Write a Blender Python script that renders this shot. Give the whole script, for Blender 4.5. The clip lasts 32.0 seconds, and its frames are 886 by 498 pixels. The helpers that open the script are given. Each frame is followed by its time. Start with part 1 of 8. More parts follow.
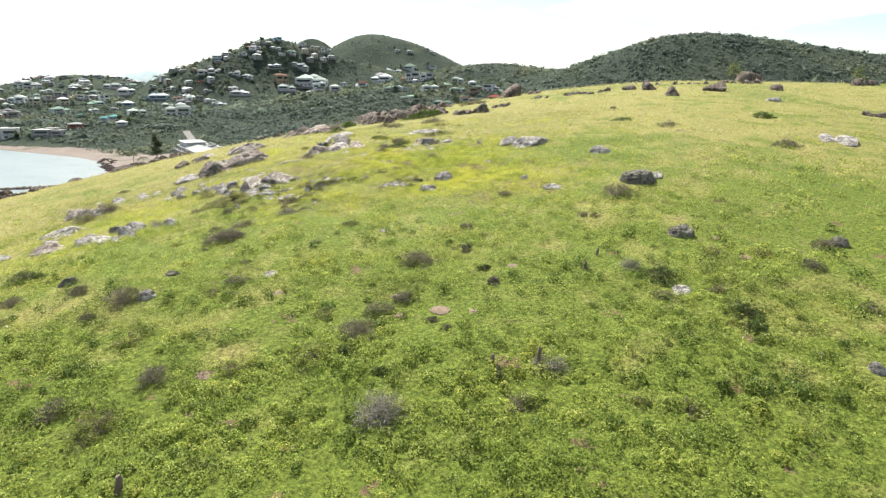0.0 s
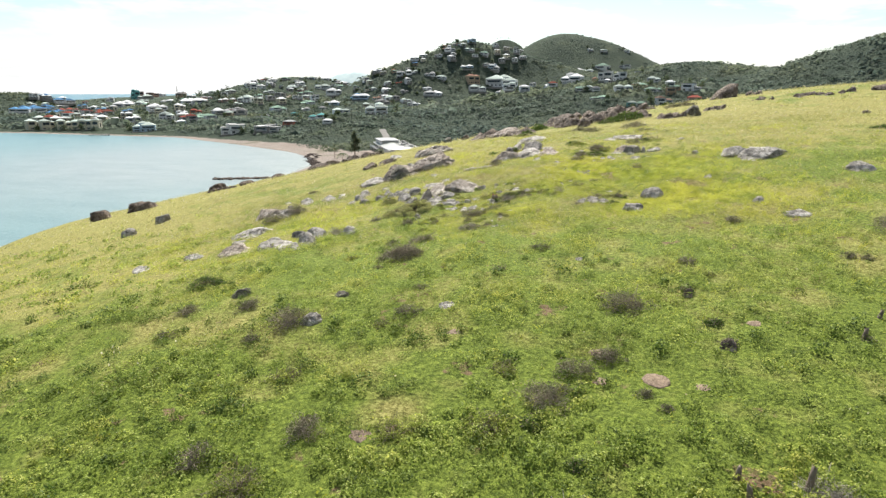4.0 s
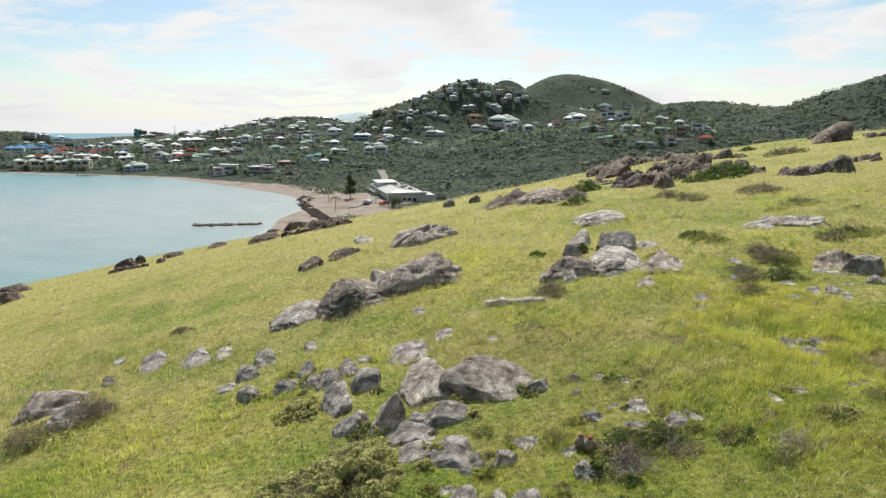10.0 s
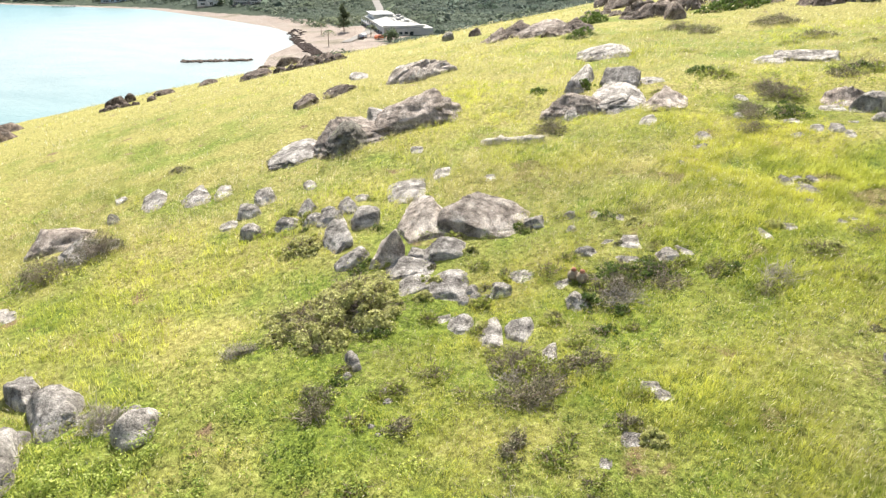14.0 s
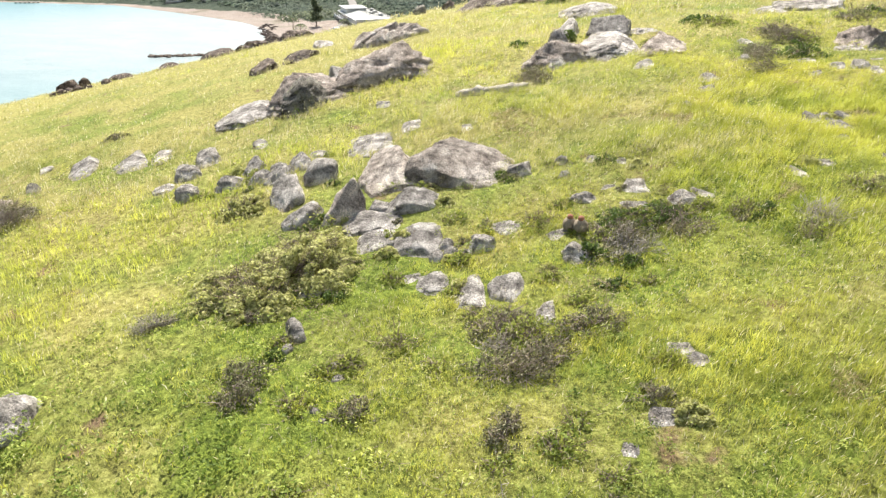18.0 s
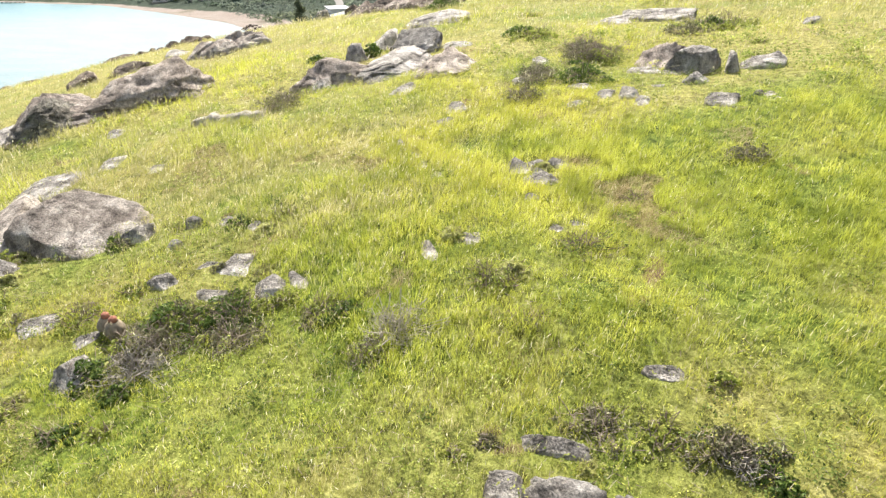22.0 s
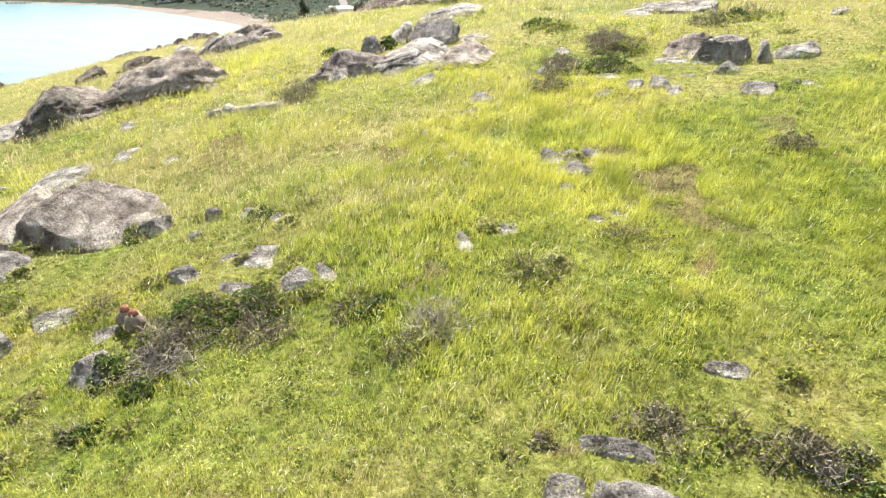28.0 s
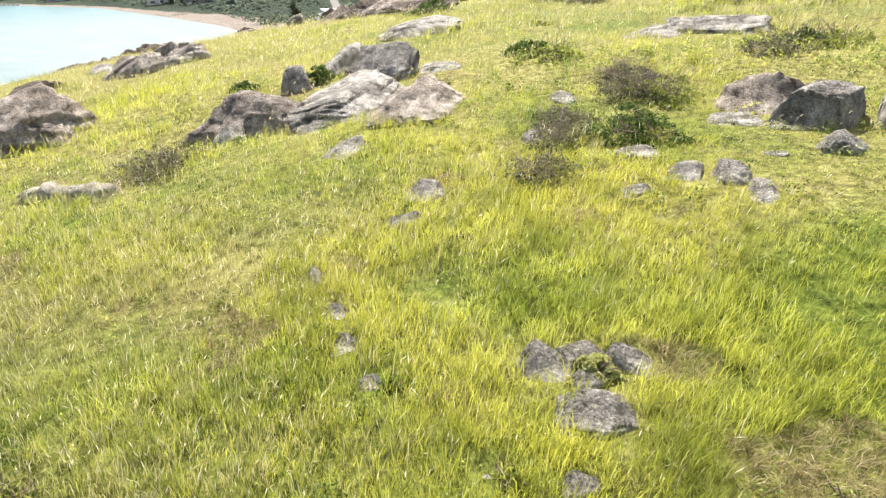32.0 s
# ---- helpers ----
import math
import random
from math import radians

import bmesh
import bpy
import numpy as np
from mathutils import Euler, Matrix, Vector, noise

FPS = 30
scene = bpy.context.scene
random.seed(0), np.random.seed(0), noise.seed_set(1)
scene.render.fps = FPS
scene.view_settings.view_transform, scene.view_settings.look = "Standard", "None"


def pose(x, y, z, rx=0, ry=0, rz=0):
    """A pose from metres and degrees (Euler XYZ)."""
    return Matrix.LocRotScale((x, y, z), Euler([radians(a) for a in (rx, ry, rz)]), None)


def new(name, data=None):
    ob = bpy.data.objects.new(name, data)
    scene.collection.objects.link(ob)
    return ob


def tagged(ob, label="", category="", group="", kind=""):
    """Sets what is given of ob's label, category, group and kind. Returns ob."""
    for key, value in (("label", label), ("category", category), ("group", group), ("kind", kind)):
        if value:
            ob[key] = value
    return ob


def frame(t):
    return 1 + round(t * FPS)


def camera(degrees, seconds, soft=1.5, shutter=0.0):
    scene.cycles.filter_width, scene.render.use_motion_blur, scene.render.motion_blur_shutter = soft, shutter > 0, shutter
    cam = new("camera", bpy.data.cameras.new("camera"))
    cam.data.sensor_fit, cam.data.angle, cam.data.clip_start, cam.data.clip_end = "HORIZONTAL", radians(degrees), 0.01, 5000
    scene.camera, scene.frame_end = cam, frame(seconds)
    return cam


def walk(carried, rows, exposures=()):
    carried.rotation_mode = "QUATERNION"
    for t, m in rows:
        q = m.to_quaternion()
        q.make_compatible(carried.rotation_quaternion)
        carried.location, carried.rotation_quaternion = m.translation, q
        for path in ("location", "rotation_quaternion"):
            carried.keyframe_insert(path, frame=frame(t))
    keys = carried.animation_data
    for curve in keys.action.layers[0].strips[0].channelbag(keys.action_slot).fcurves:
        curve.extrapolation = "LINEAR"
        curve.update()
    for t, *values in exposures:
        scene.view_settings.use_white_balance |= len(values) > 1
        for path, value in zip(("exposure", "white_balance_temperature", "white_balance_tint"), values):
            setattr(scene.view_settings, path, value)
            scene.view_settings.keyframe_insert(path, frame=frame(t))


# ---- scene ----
cam = camera(69.3, 32.0, 1.35)
METRES, EYE, TILT, LEAN, TURN = 42.0, 30.0, -14.0, 0.0, 0.0
ROWS = [
    (0.0, 0.0, 0.0, 0.0, -0.0, 0.0, 0.0),
    (0.5, -0.0001, 0.0002, 0.0002, 1.22, -0.01, -0.29),
    (1.0, 0.0012, 0.0006, 0.0005, 2.79, -0.02, -0.68),
    (1.5, 0.0016, 0.0004, 0.0006, 6.02, -0.1, -1.46),
    (2.0, 0.002, -0.0009, 0.0008, 12.88, -0.4, -3.06),
    (2.5, 0.0047, 0.0001, 0.0007, 15.78, -0.57, -3.72),
    (4.5, -0.0394, 0.1487, 0.0379, 15.85, -0.5, -3.79),
    (5.0, -0.0588, 0.2205, 0.0561, 15.82, -0.51, -3.8),
    (5.5, -0.081, 0.2825, 0.0718, 15.82, -0.5, -3.77),
    (6.0, -0.1032, 0.3367, 0.0849, 15.84, -0.5, -3.82),
    (6.5, -0.1232, 0.3845, 0.0966, 15.86, -0.49, -3.84),
    (7.0, -0.1378, 0.4275, 0.1068, 15.86, -0.49, -3.86),
    (7.5, -0.1486, 0.4704, 0.1176, 15.87, -0.46, -3.91),
    (8.0, -0.1494, 0.5084, 0.1278, 15.86, -0.47, -3.91),
    (8.5, -0.1508, 0.5301, 0.1331, 15.92, -0.44, -3.93),
    (9.0, -0.1521, 0.537, 0.1348, 15.96, -0.44, -3.93),
    (9.5, -0.1536, 0.5396, 0.1357, 15.95, -0.21, -3.92),
    (10.0, -0.1545, 0.5413, 0.1363, 16.0, 2.85, -3.88),
    (10.5, -0.1552, 0.542, 0.1362, 15.99, 3.86, -3.93),
    (11.0, -0.1558, 0.5425, 0.136, 15.95, 3.46, -3.97),
    (11.5, -0.1557, 0.5426, 0.1355, 15.98, 1.3, -3.95),
    (12.0, -0.1564, 0.5422, 0.1352, 15.93, -1.31, -3.96),
    (12.5, -0.1558, 0.5415, 0.135, 15.93, -3.94, -3.97),
    (13.0, -0.1555, 0.5411, 0.1345, 15.88, -7.28, -3.94),
    (13.5, -0.155, 0.5412, 0.1349, 15.88, -10.66, -3.89),
    (14.0, -0.1543, 0.5418, 0.1352, 15.88, -11.32, -3.86),
    (14.5, -0.1542, 0.542, 0.1348, 15.87, -11.32, -3.85),
    (15.0, -0.1543, 0.5457, 0.1227, 15.66, -11.28, -3.82),
    (15.5, -0.1548, 0.5502, 0.106, 14.61, -11.3, -3.52),
    (17.5, -0.1565, 0.5619, 0.1042, 13.79, -11.33, -3.28),
    (18.0, -0.1613, 0.5852, 0.1093, 13.78, -11.4, -3.3),
    (18.5, -0.1638, 0.615, 0.1163, 13.78, -11.25, -3.33),
    (19.0, -0.1616, 0.6307, 0.1201, 13.72, -11.15, -3.45),
    (19.5, -0.1641, 0.6344, 0.1212, 13.73, -11.19, -3.45),
    (20.0, -0.1609, 0.6372, 0.1215, 13.88, -11.18, -3.39),
    (20.5, -0.1397, 0.6437, 0.1233, 14.01, -11.27, -3.3),
    (21.0, -0.0983, 0.6571, 0.1273, 14.08, -11.46, -3.23),
    (21.5, -0.0638, 0.6675, 0.1306, 13.73, -11.4, -3.33),
    (22.0, -0.0577, 0.6711, 0.1315, 13.61, -11.38, -3.35),
    (22.5, -0.0581, 0.673, 0.1313, 13.61, -11.39, -3.33),
    (23.0, -0.0597, 0.6738, 0.1312, 13.64, -11.39, -3.31),
    (23.5, -0.0607, 0.676, 0.1214, 13.62, -11.3, -3.39),
    (24.0, -0.0619, 0.6777, 0.1077, 13.78, -11.32, -3.5),
    (24.5, -0.0624, 0.6785, 0.1053, 13.86, -11.42, -3.47),
    (26.5, -0.0642, 0.679, 0.1117, 13.92, -11.48, -3.36),
    (27.0, -0.0646, 0.6778, 0.1182, 13.93, -11.47, -3.37),
    (27.5, -0.0653, 0.6764, 0.1254, 13.92, -11.42, -3.38),
    (28.0, -0.0665, 0.6761, 0.1273, 13.9, -11.34, -3.42),
    (28.5, -0.069, 0.6821, 0.128, 13.89, -11.36, -3.43),
    (29.0, -0.0734, 0.7008, 0.1319, 13.89, -11.31, -3.44),
    (29.5, -0.0767, 0.7169, 0.1355, 14.0, -11.26, -3.45),
    (30.0, -0.0672, 0.7273, 0.138, 14.05, -11.2, -3.43),
    (30.5, -0.0612, 0.7365, 0.1408, 13.76, -11.14, -3.4),
    (31.0, -0.0633, 0.7403, 0.1422, 13.62, -11.16, -3.39),
    (31.5, -0.0687, 0.7533, 0.1448, 13.57, -11.13, -3.4),
    (32.0, -0.0769, 0.7829, 0.1522, 13.51, -11.17, -3.36),
]
EXPOSURES = [(t, stops - 0.04, 6500, 10) for t, stops in ((0.0, 0.98), (2.5, 0.9), (5.0, 0.73), (8.5, 0.66), (9.5, 0.66), (10.0, 0.48), (11.2, 0.41), (12.0, 0.7), (12.5, 0.95))]
EXPOSURES += [(t, stops - 0.05, 6650, 12) for t, stops in ((13.0, 1.30), (13.5, 1.35), (15.0, 1.32), (18.0, 1.31), (21.0, 1.35), (29.5, 1.37), (32.0, 1.28))]
walk(cam, [(t, pose(0, 0, EYE, TILT, LEAN, TURN) @ pose(METRES * x, METRES * y, METRES * z, 90 + pitch, roll, yaw)) for t, x, y, z, yaw, pitch, roll in ROWS], EXPOSURES)

# ---- light: a hazy sun to the north and a bright, broken trade-wind sky ----
SUN_TURN, SUN_UP = 16.0, 46.0      # degrees to the left of north (+y), above the horizon
world = bpy.data.worlds.new("sky")
scene.world = world
world.use_nodes = True
wn, wl = world.node_tree.nodes, world.node_tree.links
wn.clear()
w_out = wn.new("ShaderNodeOutputWorld")
w_bg = wn.new("ShaderNodeBackground")
w_bg.inputs["Strength"].default_value = 1.0
sky = wn.new("ShaderNodeTexSky")
sky.sky_type, sky.sun_disc = "NISHITA", False
sky.sun_elevation, sky.sun_rotation = radians(SUN_UP), radians(-SUN_TURN)
sky.air_density, sky.dust_density, sky.altitude = 1.0, 0.6, 30.0
dim = wn.new("ShaderNodeVectorMath")
dim.operation = "MULTIPLY"
dim.inputs[1].default_value = (0.076, 0.080, 0.080)
wl.new(sky.outputs["Color"], dim.inputs[0])
# clouds: noise on a flat layer overhead, so that they shrink towards the horizon
wc = wn.new("ShaderNodeTexCoord")
sep = wn.new("ShaderNodeSeparateXYZ")
wl.new(wc.outputs["Generated"], sep.inputs[0])
up = wn.new("ShaderNodeMath")
up.operation = "MAXIMUM"
up.inputs[1].default_value = 0.0
wl.new(sep.outputs["Z"], up.inputs[0])
lift = wn.new("ShaderNodeMath")
lift.operation = "ADD"
lift.inputs[1].default_value = 0.16
wl.new(up.outputs[0], lift.inputs[0])
inv = wn.new("ShaderNodeMath")
inv.operation = "DIVIDE"
inv.inputs[0].default_value = 1.0
wl.new(lift.outputs[0], inv.inputs[1])
flat = wn.new("ShaderNodeVectorMath")
flat.operation = "SCALE"
wl.new(wc.outputs["Generated"], flat.inputs[0])
wl.new(inv.outputs[0], flat.inputs["Scale"])
puff = wn.new("ShaderNodeTexNoise")
puff.inputs["Scale"].default_value = 1.0
puff.inputs["Detail"].default_value = 9.0
puff.inputs["Roughness"].default_value = 0.56
puff.inputs["Distortion"].default_value = 0.25
wl.new(flat.outputs[0], puff.inputs["Vector"])
cover = wn.new("ShaderNodeMapRange")
cover.inputs["From Min"].default_value, cover.inputs["From Max"].default_value = 0.465, 0.545
wl.new(puff.outputs["Fac"], cover.inputs["Value"])
shade = wn.new("ShaderNodeMapRange")
shade.inputs["From Min"].default_value, shade.inputs["From Max"].default_value = 0.56, 0.74
shade.inputs["To Min"].default_value, shade.inputs["To Max"].default_value = 1.02, 0.86
wl.new(puff.outputs["Fac"], shade.inputs["Value"])
white = wn.new("ShaderNodeVectorMath")
white.operation = "SCALE"
white.inputs[0].default_value = (0.645, 0.65, 0.645)
ahead = wn.new("ShaderNodeVectorMath")      # clouds are brighter towards the sun
ahead.operation = "DOT_PRODUCT"
ahead.inputs[1].default_value = (-math.sin(radians(SUN_TURN)) * math.cos(radians(SUN_UP)), math.cos(radians(SUN_TURN)) * math.cos(radians(SUN_UP)), math.sin(radians(SUN_UP)))
wl.new(wc.outputs["Generated"], ahead.inputs[0])
lit = wn.new("ShaderNodeMapRange")
lit.inputs["From Min"].default_value, lit.inputs["From Max"].default_value = -0.4, 0.65
lit.inputs["To Min"].default_value, lit.inputs["To Max"].default_value = 0.17, 1.0
wl.new(ahead.outputs["Value"], lit.inputs["Value"])
glow = wn.new("ShaderNodeMath")
glow.operation = "MULTIPLY"
wl.new(shade.outputs[0], glow.inputs[0])
wl.new(lit.outputs[0], glow.inputs[1])
wl.new(glow.outputs[0], white.inputs["Scale"])
low = wn.new("ShaderNodeMapRange")
low.inputs["From Min"].default_value, low.inputs["From Max"].default_value = 0.005, 0.075
low.inputs["To Min"].default_value, low.inputs["To Max"].default_value = 1.0, 0.0
wl.new(up.outputs[0], low.inputs["Value"])
full = wn.new("ShaderNodeMath")
full.operation = "MAXIMUM"
wl.new(low.outputs[0], full.inputs[0])
wl.new(cover.outputs[0], full.inputs[1])
w_mix = wn.new("ShaderNodeMix")
w_mix.data_type = "RGBA"
wl.new(full.outputs[0], w_mix.inputs["Factor"])
wl.new(dim.outputs[0], w_mix.inputs["A"])
wl.new(white.outputs[0], w_mix.inputs["B"])
wl.new(w_mix.outputs["Result"], w_bg.inputs["Color"])
wl.new(w_bg.outputs[0], w_out.inputs["Surface"])

sun = new("sun", bpy.data.lights.new("sun", "SUN"))
sun.data.energy, sun.data.angle, sun.data.color = 5.0, radians(0.6), (1.0, 0.95, 0.86)
_s = Vector((-math.sin(radians(SUN_TURN)) * math.cos(radians(SUN_UP)), math.cos(radians(SUN_TURN)) * math.cos(radians(SUN_UP)), math.sin(radians(SUN_UP))))
sun.matrix_world = Matrix.Translation((0, 0, 120)) @ _s.to_track_quat("Z", "Y").to_matrix().to_4x4()

# ---- materials ----
def material(name):
    m = bpy.data.materials.new(name)
    m.use_nodes = True
    n, l = m.node_tree.nodes, m.node_tree.links
    return m, n, l, n["Principled BSDF"]


def noise_node(n, l, scale, detail=6.0, rough=0.55, space="Object", stretch=None):
    tc = n.new("ShaderNodeTexCoord")
    t = n.new("ShaderNodeTexNoise")
    t.inputs["Scale"].default_value, t.inputs["Detail"].default_value, t.inputs["Roughness"].default_value = scale, detail, rough
    if stretch:
        mp = n.new("ShaderNodeMapping")
        mp.inputs["Scale"].default_value = stretch
        l.new(tc.outputs[space], mp.inputs["Vector"])
        l.new(mp.outputs[0], t.inputs["Vector"])
    else:
        l.new(tc.outputs[space], t.inputs["Vector"])
    return t.outputs["Fac"]


def ramp(n, l, fac, stops):
    r = n.new("ShaderNodeValToRGB")
    e = r.color_ramp.elements
    while len(e) < len(stops):
        e.new(0.5)
    for k, (p, c) in zip(e, stops):
        k.position, k.color = p, (*c, 1.0)
    l.new(fac, r.inputs["Fac"])
    return r.outputs["Color"]


def blend(n, l, fac, a, b, mode="MIX"):
    m = n.new("ShaderNodeMix")
    m.data_type, m.blend_type = "RGBA", mode
    for key, v in (("Factor", fac), ("A", a), ("B", b)):
        if isinstance(v, (int, float)):
            m.inputs[key].default_value = v
        elif isinstance(v, tuple):
            m.inputs[key].default_value = (*v, 1.0)
        else:
            l.new(v, m.inputs[key])
    return m.outputs["Result"]


def bump(n, l, b, height, strength, dist):
    k = n.new("ShaderNodeBump")
    k.inputs["Strength"].default_value, k.inputs["Distance"].default_value = strength, dist
    l.new(height, k.inputs["Height"])
    l.new(k.outputs[0], b.inputs["Normal"])


def island(n):
    return n.new("ShaderNodeNewGeometry").outputs["Random Per Island"]


def leafy(name, stops, glow=0.45, rough=0.6, patch=None):
    """Thin leaves and blades: diffuse and translucent, each blade with its own tone, in drifts."""
    m, n, l, b = material(name)
    c = ramp(n, l, island(n), stops)
    if patch:
        big = noise_node(n, l, patch[0], 3.0)
        k = ramp(n, l, big, [(0.36, patch[1]), (0.5, (1, 1, 1)), (0.64, patch[2])])
        c = blend(n, l, 1.0, c, k, "MULTIPLY")
        small = noise_node(n, l, patch[0] * 7, 3.0)
        k = ramp(n, l, small, [(0.36, (0.62, 0.68, 0.6)), (0.5, (1, 1, 1)), (0.64, (1.2, 1.18, 1.2))])
        c = blend(n, l, 1.0, c, k, "MULTIPLY")
    l.new(c, b.inputs["Base Color"])
    b.inputs["Roughness"].default_value = rough
    b.inputs["Specular IOR Level"].default_value = 0.25
    t = n.new("ShaderNodeBsdfTranslucent")
    l.new(c, t.inputs["Color"])
    mx = n.new("ShaderNodeMixShader")
    mx.inputs[0].default_value = glow
    l.new(b.outputs[0], mx.inputs[1])
    l.new(t.outputs[0], mx.inputs[2])
    l.new(mx.outputs[0], n["Material Output"].inputs["Surface"])
    return m


def plain(name, colour, rough=0.7, metal=0.0, vary=0.12, scale=3.0, relief=0.0, dist=0.01, tone=0.0):
    m, n, l, b = material(name)
    f = noise_node(n, l, scale)
    lo, hi = tuple(v * (1 - vary) for v in colour), tuple(min(1, v * (1 + vary)) for v in colour)
    c = ramp(n, l, f, [(0.3, lo), (0.7, hi)])
    if tone:
        o = n.new("ShaderNodeObjectInfo")
        c = blend(n, l, 1.0, c, ramp(n, l, o.outputs["Random"], [(0.0, (1 - tone,) * 3), (1.0, (1 + 0.4 * tone,) * 3)]), "MULTIPLY")
    l.new(c, b.inputs["Base Color"])
    b.inputs["Roughness"].default_value, b.inputs["Metallic"].default_value = rough, metal
    b.inputs["Specular IOR Level"].default_value = 0.1 if rough > 0.9 else 0.5
    if relief:
        bump(n, l, b, noise_node(n, l, scale * 6), relief, dist)
    return m


def meadow_material():
    m, n, l, b = material("meadow")
    big, mid, fine = noise_node(n, l, 0.075, 4.0), noise_node(n, l, 0.55, 5.0), noise_node(n, l, 9.0, 7.0, 0.75)
    dry = ramp(n, l, fine, [(0.34, (0.09, 0.083, 0.024)), (0.5, (0.265, 0.248, 0.075)), (0.68, (0.45, 0.425, 0.165))])
    green = ramp(n, l, fine, [(0.34, (0.034, 0.050, 0.010)), (0.5, (0.13, 0.175, 0.028)), (0.68, (0.265, 0.325, 0.058))])
    f = n.new("ShaderNodeMath")
    f.operation = "ADD"
    l.new(big, f.inputs[0])
    l.new(mid, f.inputs[1])
    # the lower, nearer slope (small y) is greener, the seaward and upper slope drier
    tc = n.new("ShaderNodeTexCoord")
    sp = n.new("ShaderNodeSeparateXYZ")
    l.new(tc.outputs["Object"], sp.inputs[0])
    rise = n.new("ShaderNodeMapRange")
    rise.inputs["From Min"].default_value, rise.inputs["From Max"].default_value = 12.0, 48.0
    rise.inputs["To Min"].default_value, rise.inputs["To Max"].default_value = -0.16, 0.14
    l.new(sp.outputs["Y"], rise.inputs["Value"])
    g = n.new("ShaderNodeMath")
    g.operation = "ADD"
    l.new(f.outputs[0], g.inputs[0])
    l.new(rise.outputs[0], g.inputs[1])
    sea_side = n.new("ShaderNodeMapRange")
    sea_side.inputs["From Min"].default_value, sea_side.inputs["From Max"].default_value = -8.0, -26.0
    sea_side.inputs["To Min"].default_value, sea_side.inputs["To Max"].default_value = 0.0, 0.2
    l.new(sp.outputs["X"], sea_side.inputs["Value"])
    e = n.new("ShaderNodeMath")
    e.operation = "ADD"
    l.new(g.outputs[0], e.inputs[0])
    l.new(sea_side.outputs[0], e.inputs[1])
    g = e
    pick = n.new("ShaderNodeMapRange")
    pick.inputs["From Min"].default_value, pick.inputs["From Max"].default_value = 0.92, 1.18
    l.new(g.outputs[0], pick.inputs["Value"])
    c = blend(n, l, pick.outputs[0], green, dry)
    bare = n.new("ShaderNodeMapRange")
    bare.inputs["From Min"].default_value, bare.inputs["From Max"].default_value = 0.64, 0.69
    l.new(noise_node(n, l, 0.9, 5.0, 0.6), bare.inputs["Value"])
    soil = ramp(n, l, fine, [(0.3, (0.11, 0.075, 0.04)), (0.7, (0.26, 0.185, 0.11))])
    c = blend(n, l, bare.outputs[0], c, soil)
    l.new(c, b.inputs["Base Color"])
    b.inputs["Roughness"].default_value = 0.9
    b.inputs["Specular IOR Level"].default_value = 0.1
    bump(n, l, b, noise_node(n, l, 5.0, 8.0, 0.7), 0.9, 0.12)
    return m


def scrub_ground_material():
    m, n, l, b = material("scrub_ground")
    f, g = noise_node(n, l, 0.02, 6.0, 0.6), noise_node(n, l, 0.25, 7.0, 0.7)
    # tones lifted towards blue to stand in for distance haze
    c = ramp(n, l, g, [(0.3, (0.044, 0.058, 0.046)), (0.5, (0.064, 0.082, 0.064)), (0.7, (0.088, 0.108, 0.082))])
    k = ramp(n, l, f, [(0.35, (0.75, 0.8, 0.8)), (0.6, (1.1, 1.1, 1.0)), (0.75, (1.7, 1.5, 1.2))])
    c = blend(n, l, 1.0, c, k, "MULTIPLY")
    # sand towards the waterline, with a ragged edge
    at = n.new("ShaderNodeAttribute")
    at.attribute_name = "sandy"
    rag = n.new("ShaderNodeMath")
    rag.operation = "MULTIPLY_ADD"
    rag.inputs[1].default_value = 1.4
    l.new(noise_node(n, l, 0.12, 5.0, 0.65), rag.inputs[0])
    l.new(at.outputs["Fac"], rag.inputs[2])
    cut = n.new("ShaderNodeMapRange")
    cut.inputs["From Min"].default_value, cut.inputs["From Max"].default_value = 0.6, 0.9
    l.new(rag.outputs[0], cut.inputs["Value"])
    s1, s2 = noise_node(n, l, 0.06, 5.0), noise_node(n, l, 1.2, 8.0, 0.7)
    sand = ramp(n, l, s1, [(0.35, (0.33, 0.275, 0.24)), (0.55, (0.39, 0.34, 0.30)), (0.7, (0.22, 0.20, 0.145))])
    sand = blend(n, l, 0.35, sand, ramp(n, l, s2, [(0.3, (0.17, 0.14, 0.115)), (0.7, (0.36, 0.31, 0.265))]))
    l.new(blend(n, l, cut.outputs[0], c, sand), b.inputs["Base Color"])
    b.inputs["Roughness"].default_value = 1.0
    b.inputs["Specular IOR Level"].default_value = 0.05
    bump(n, l, b, g, 1.0, 2.5)
    return m


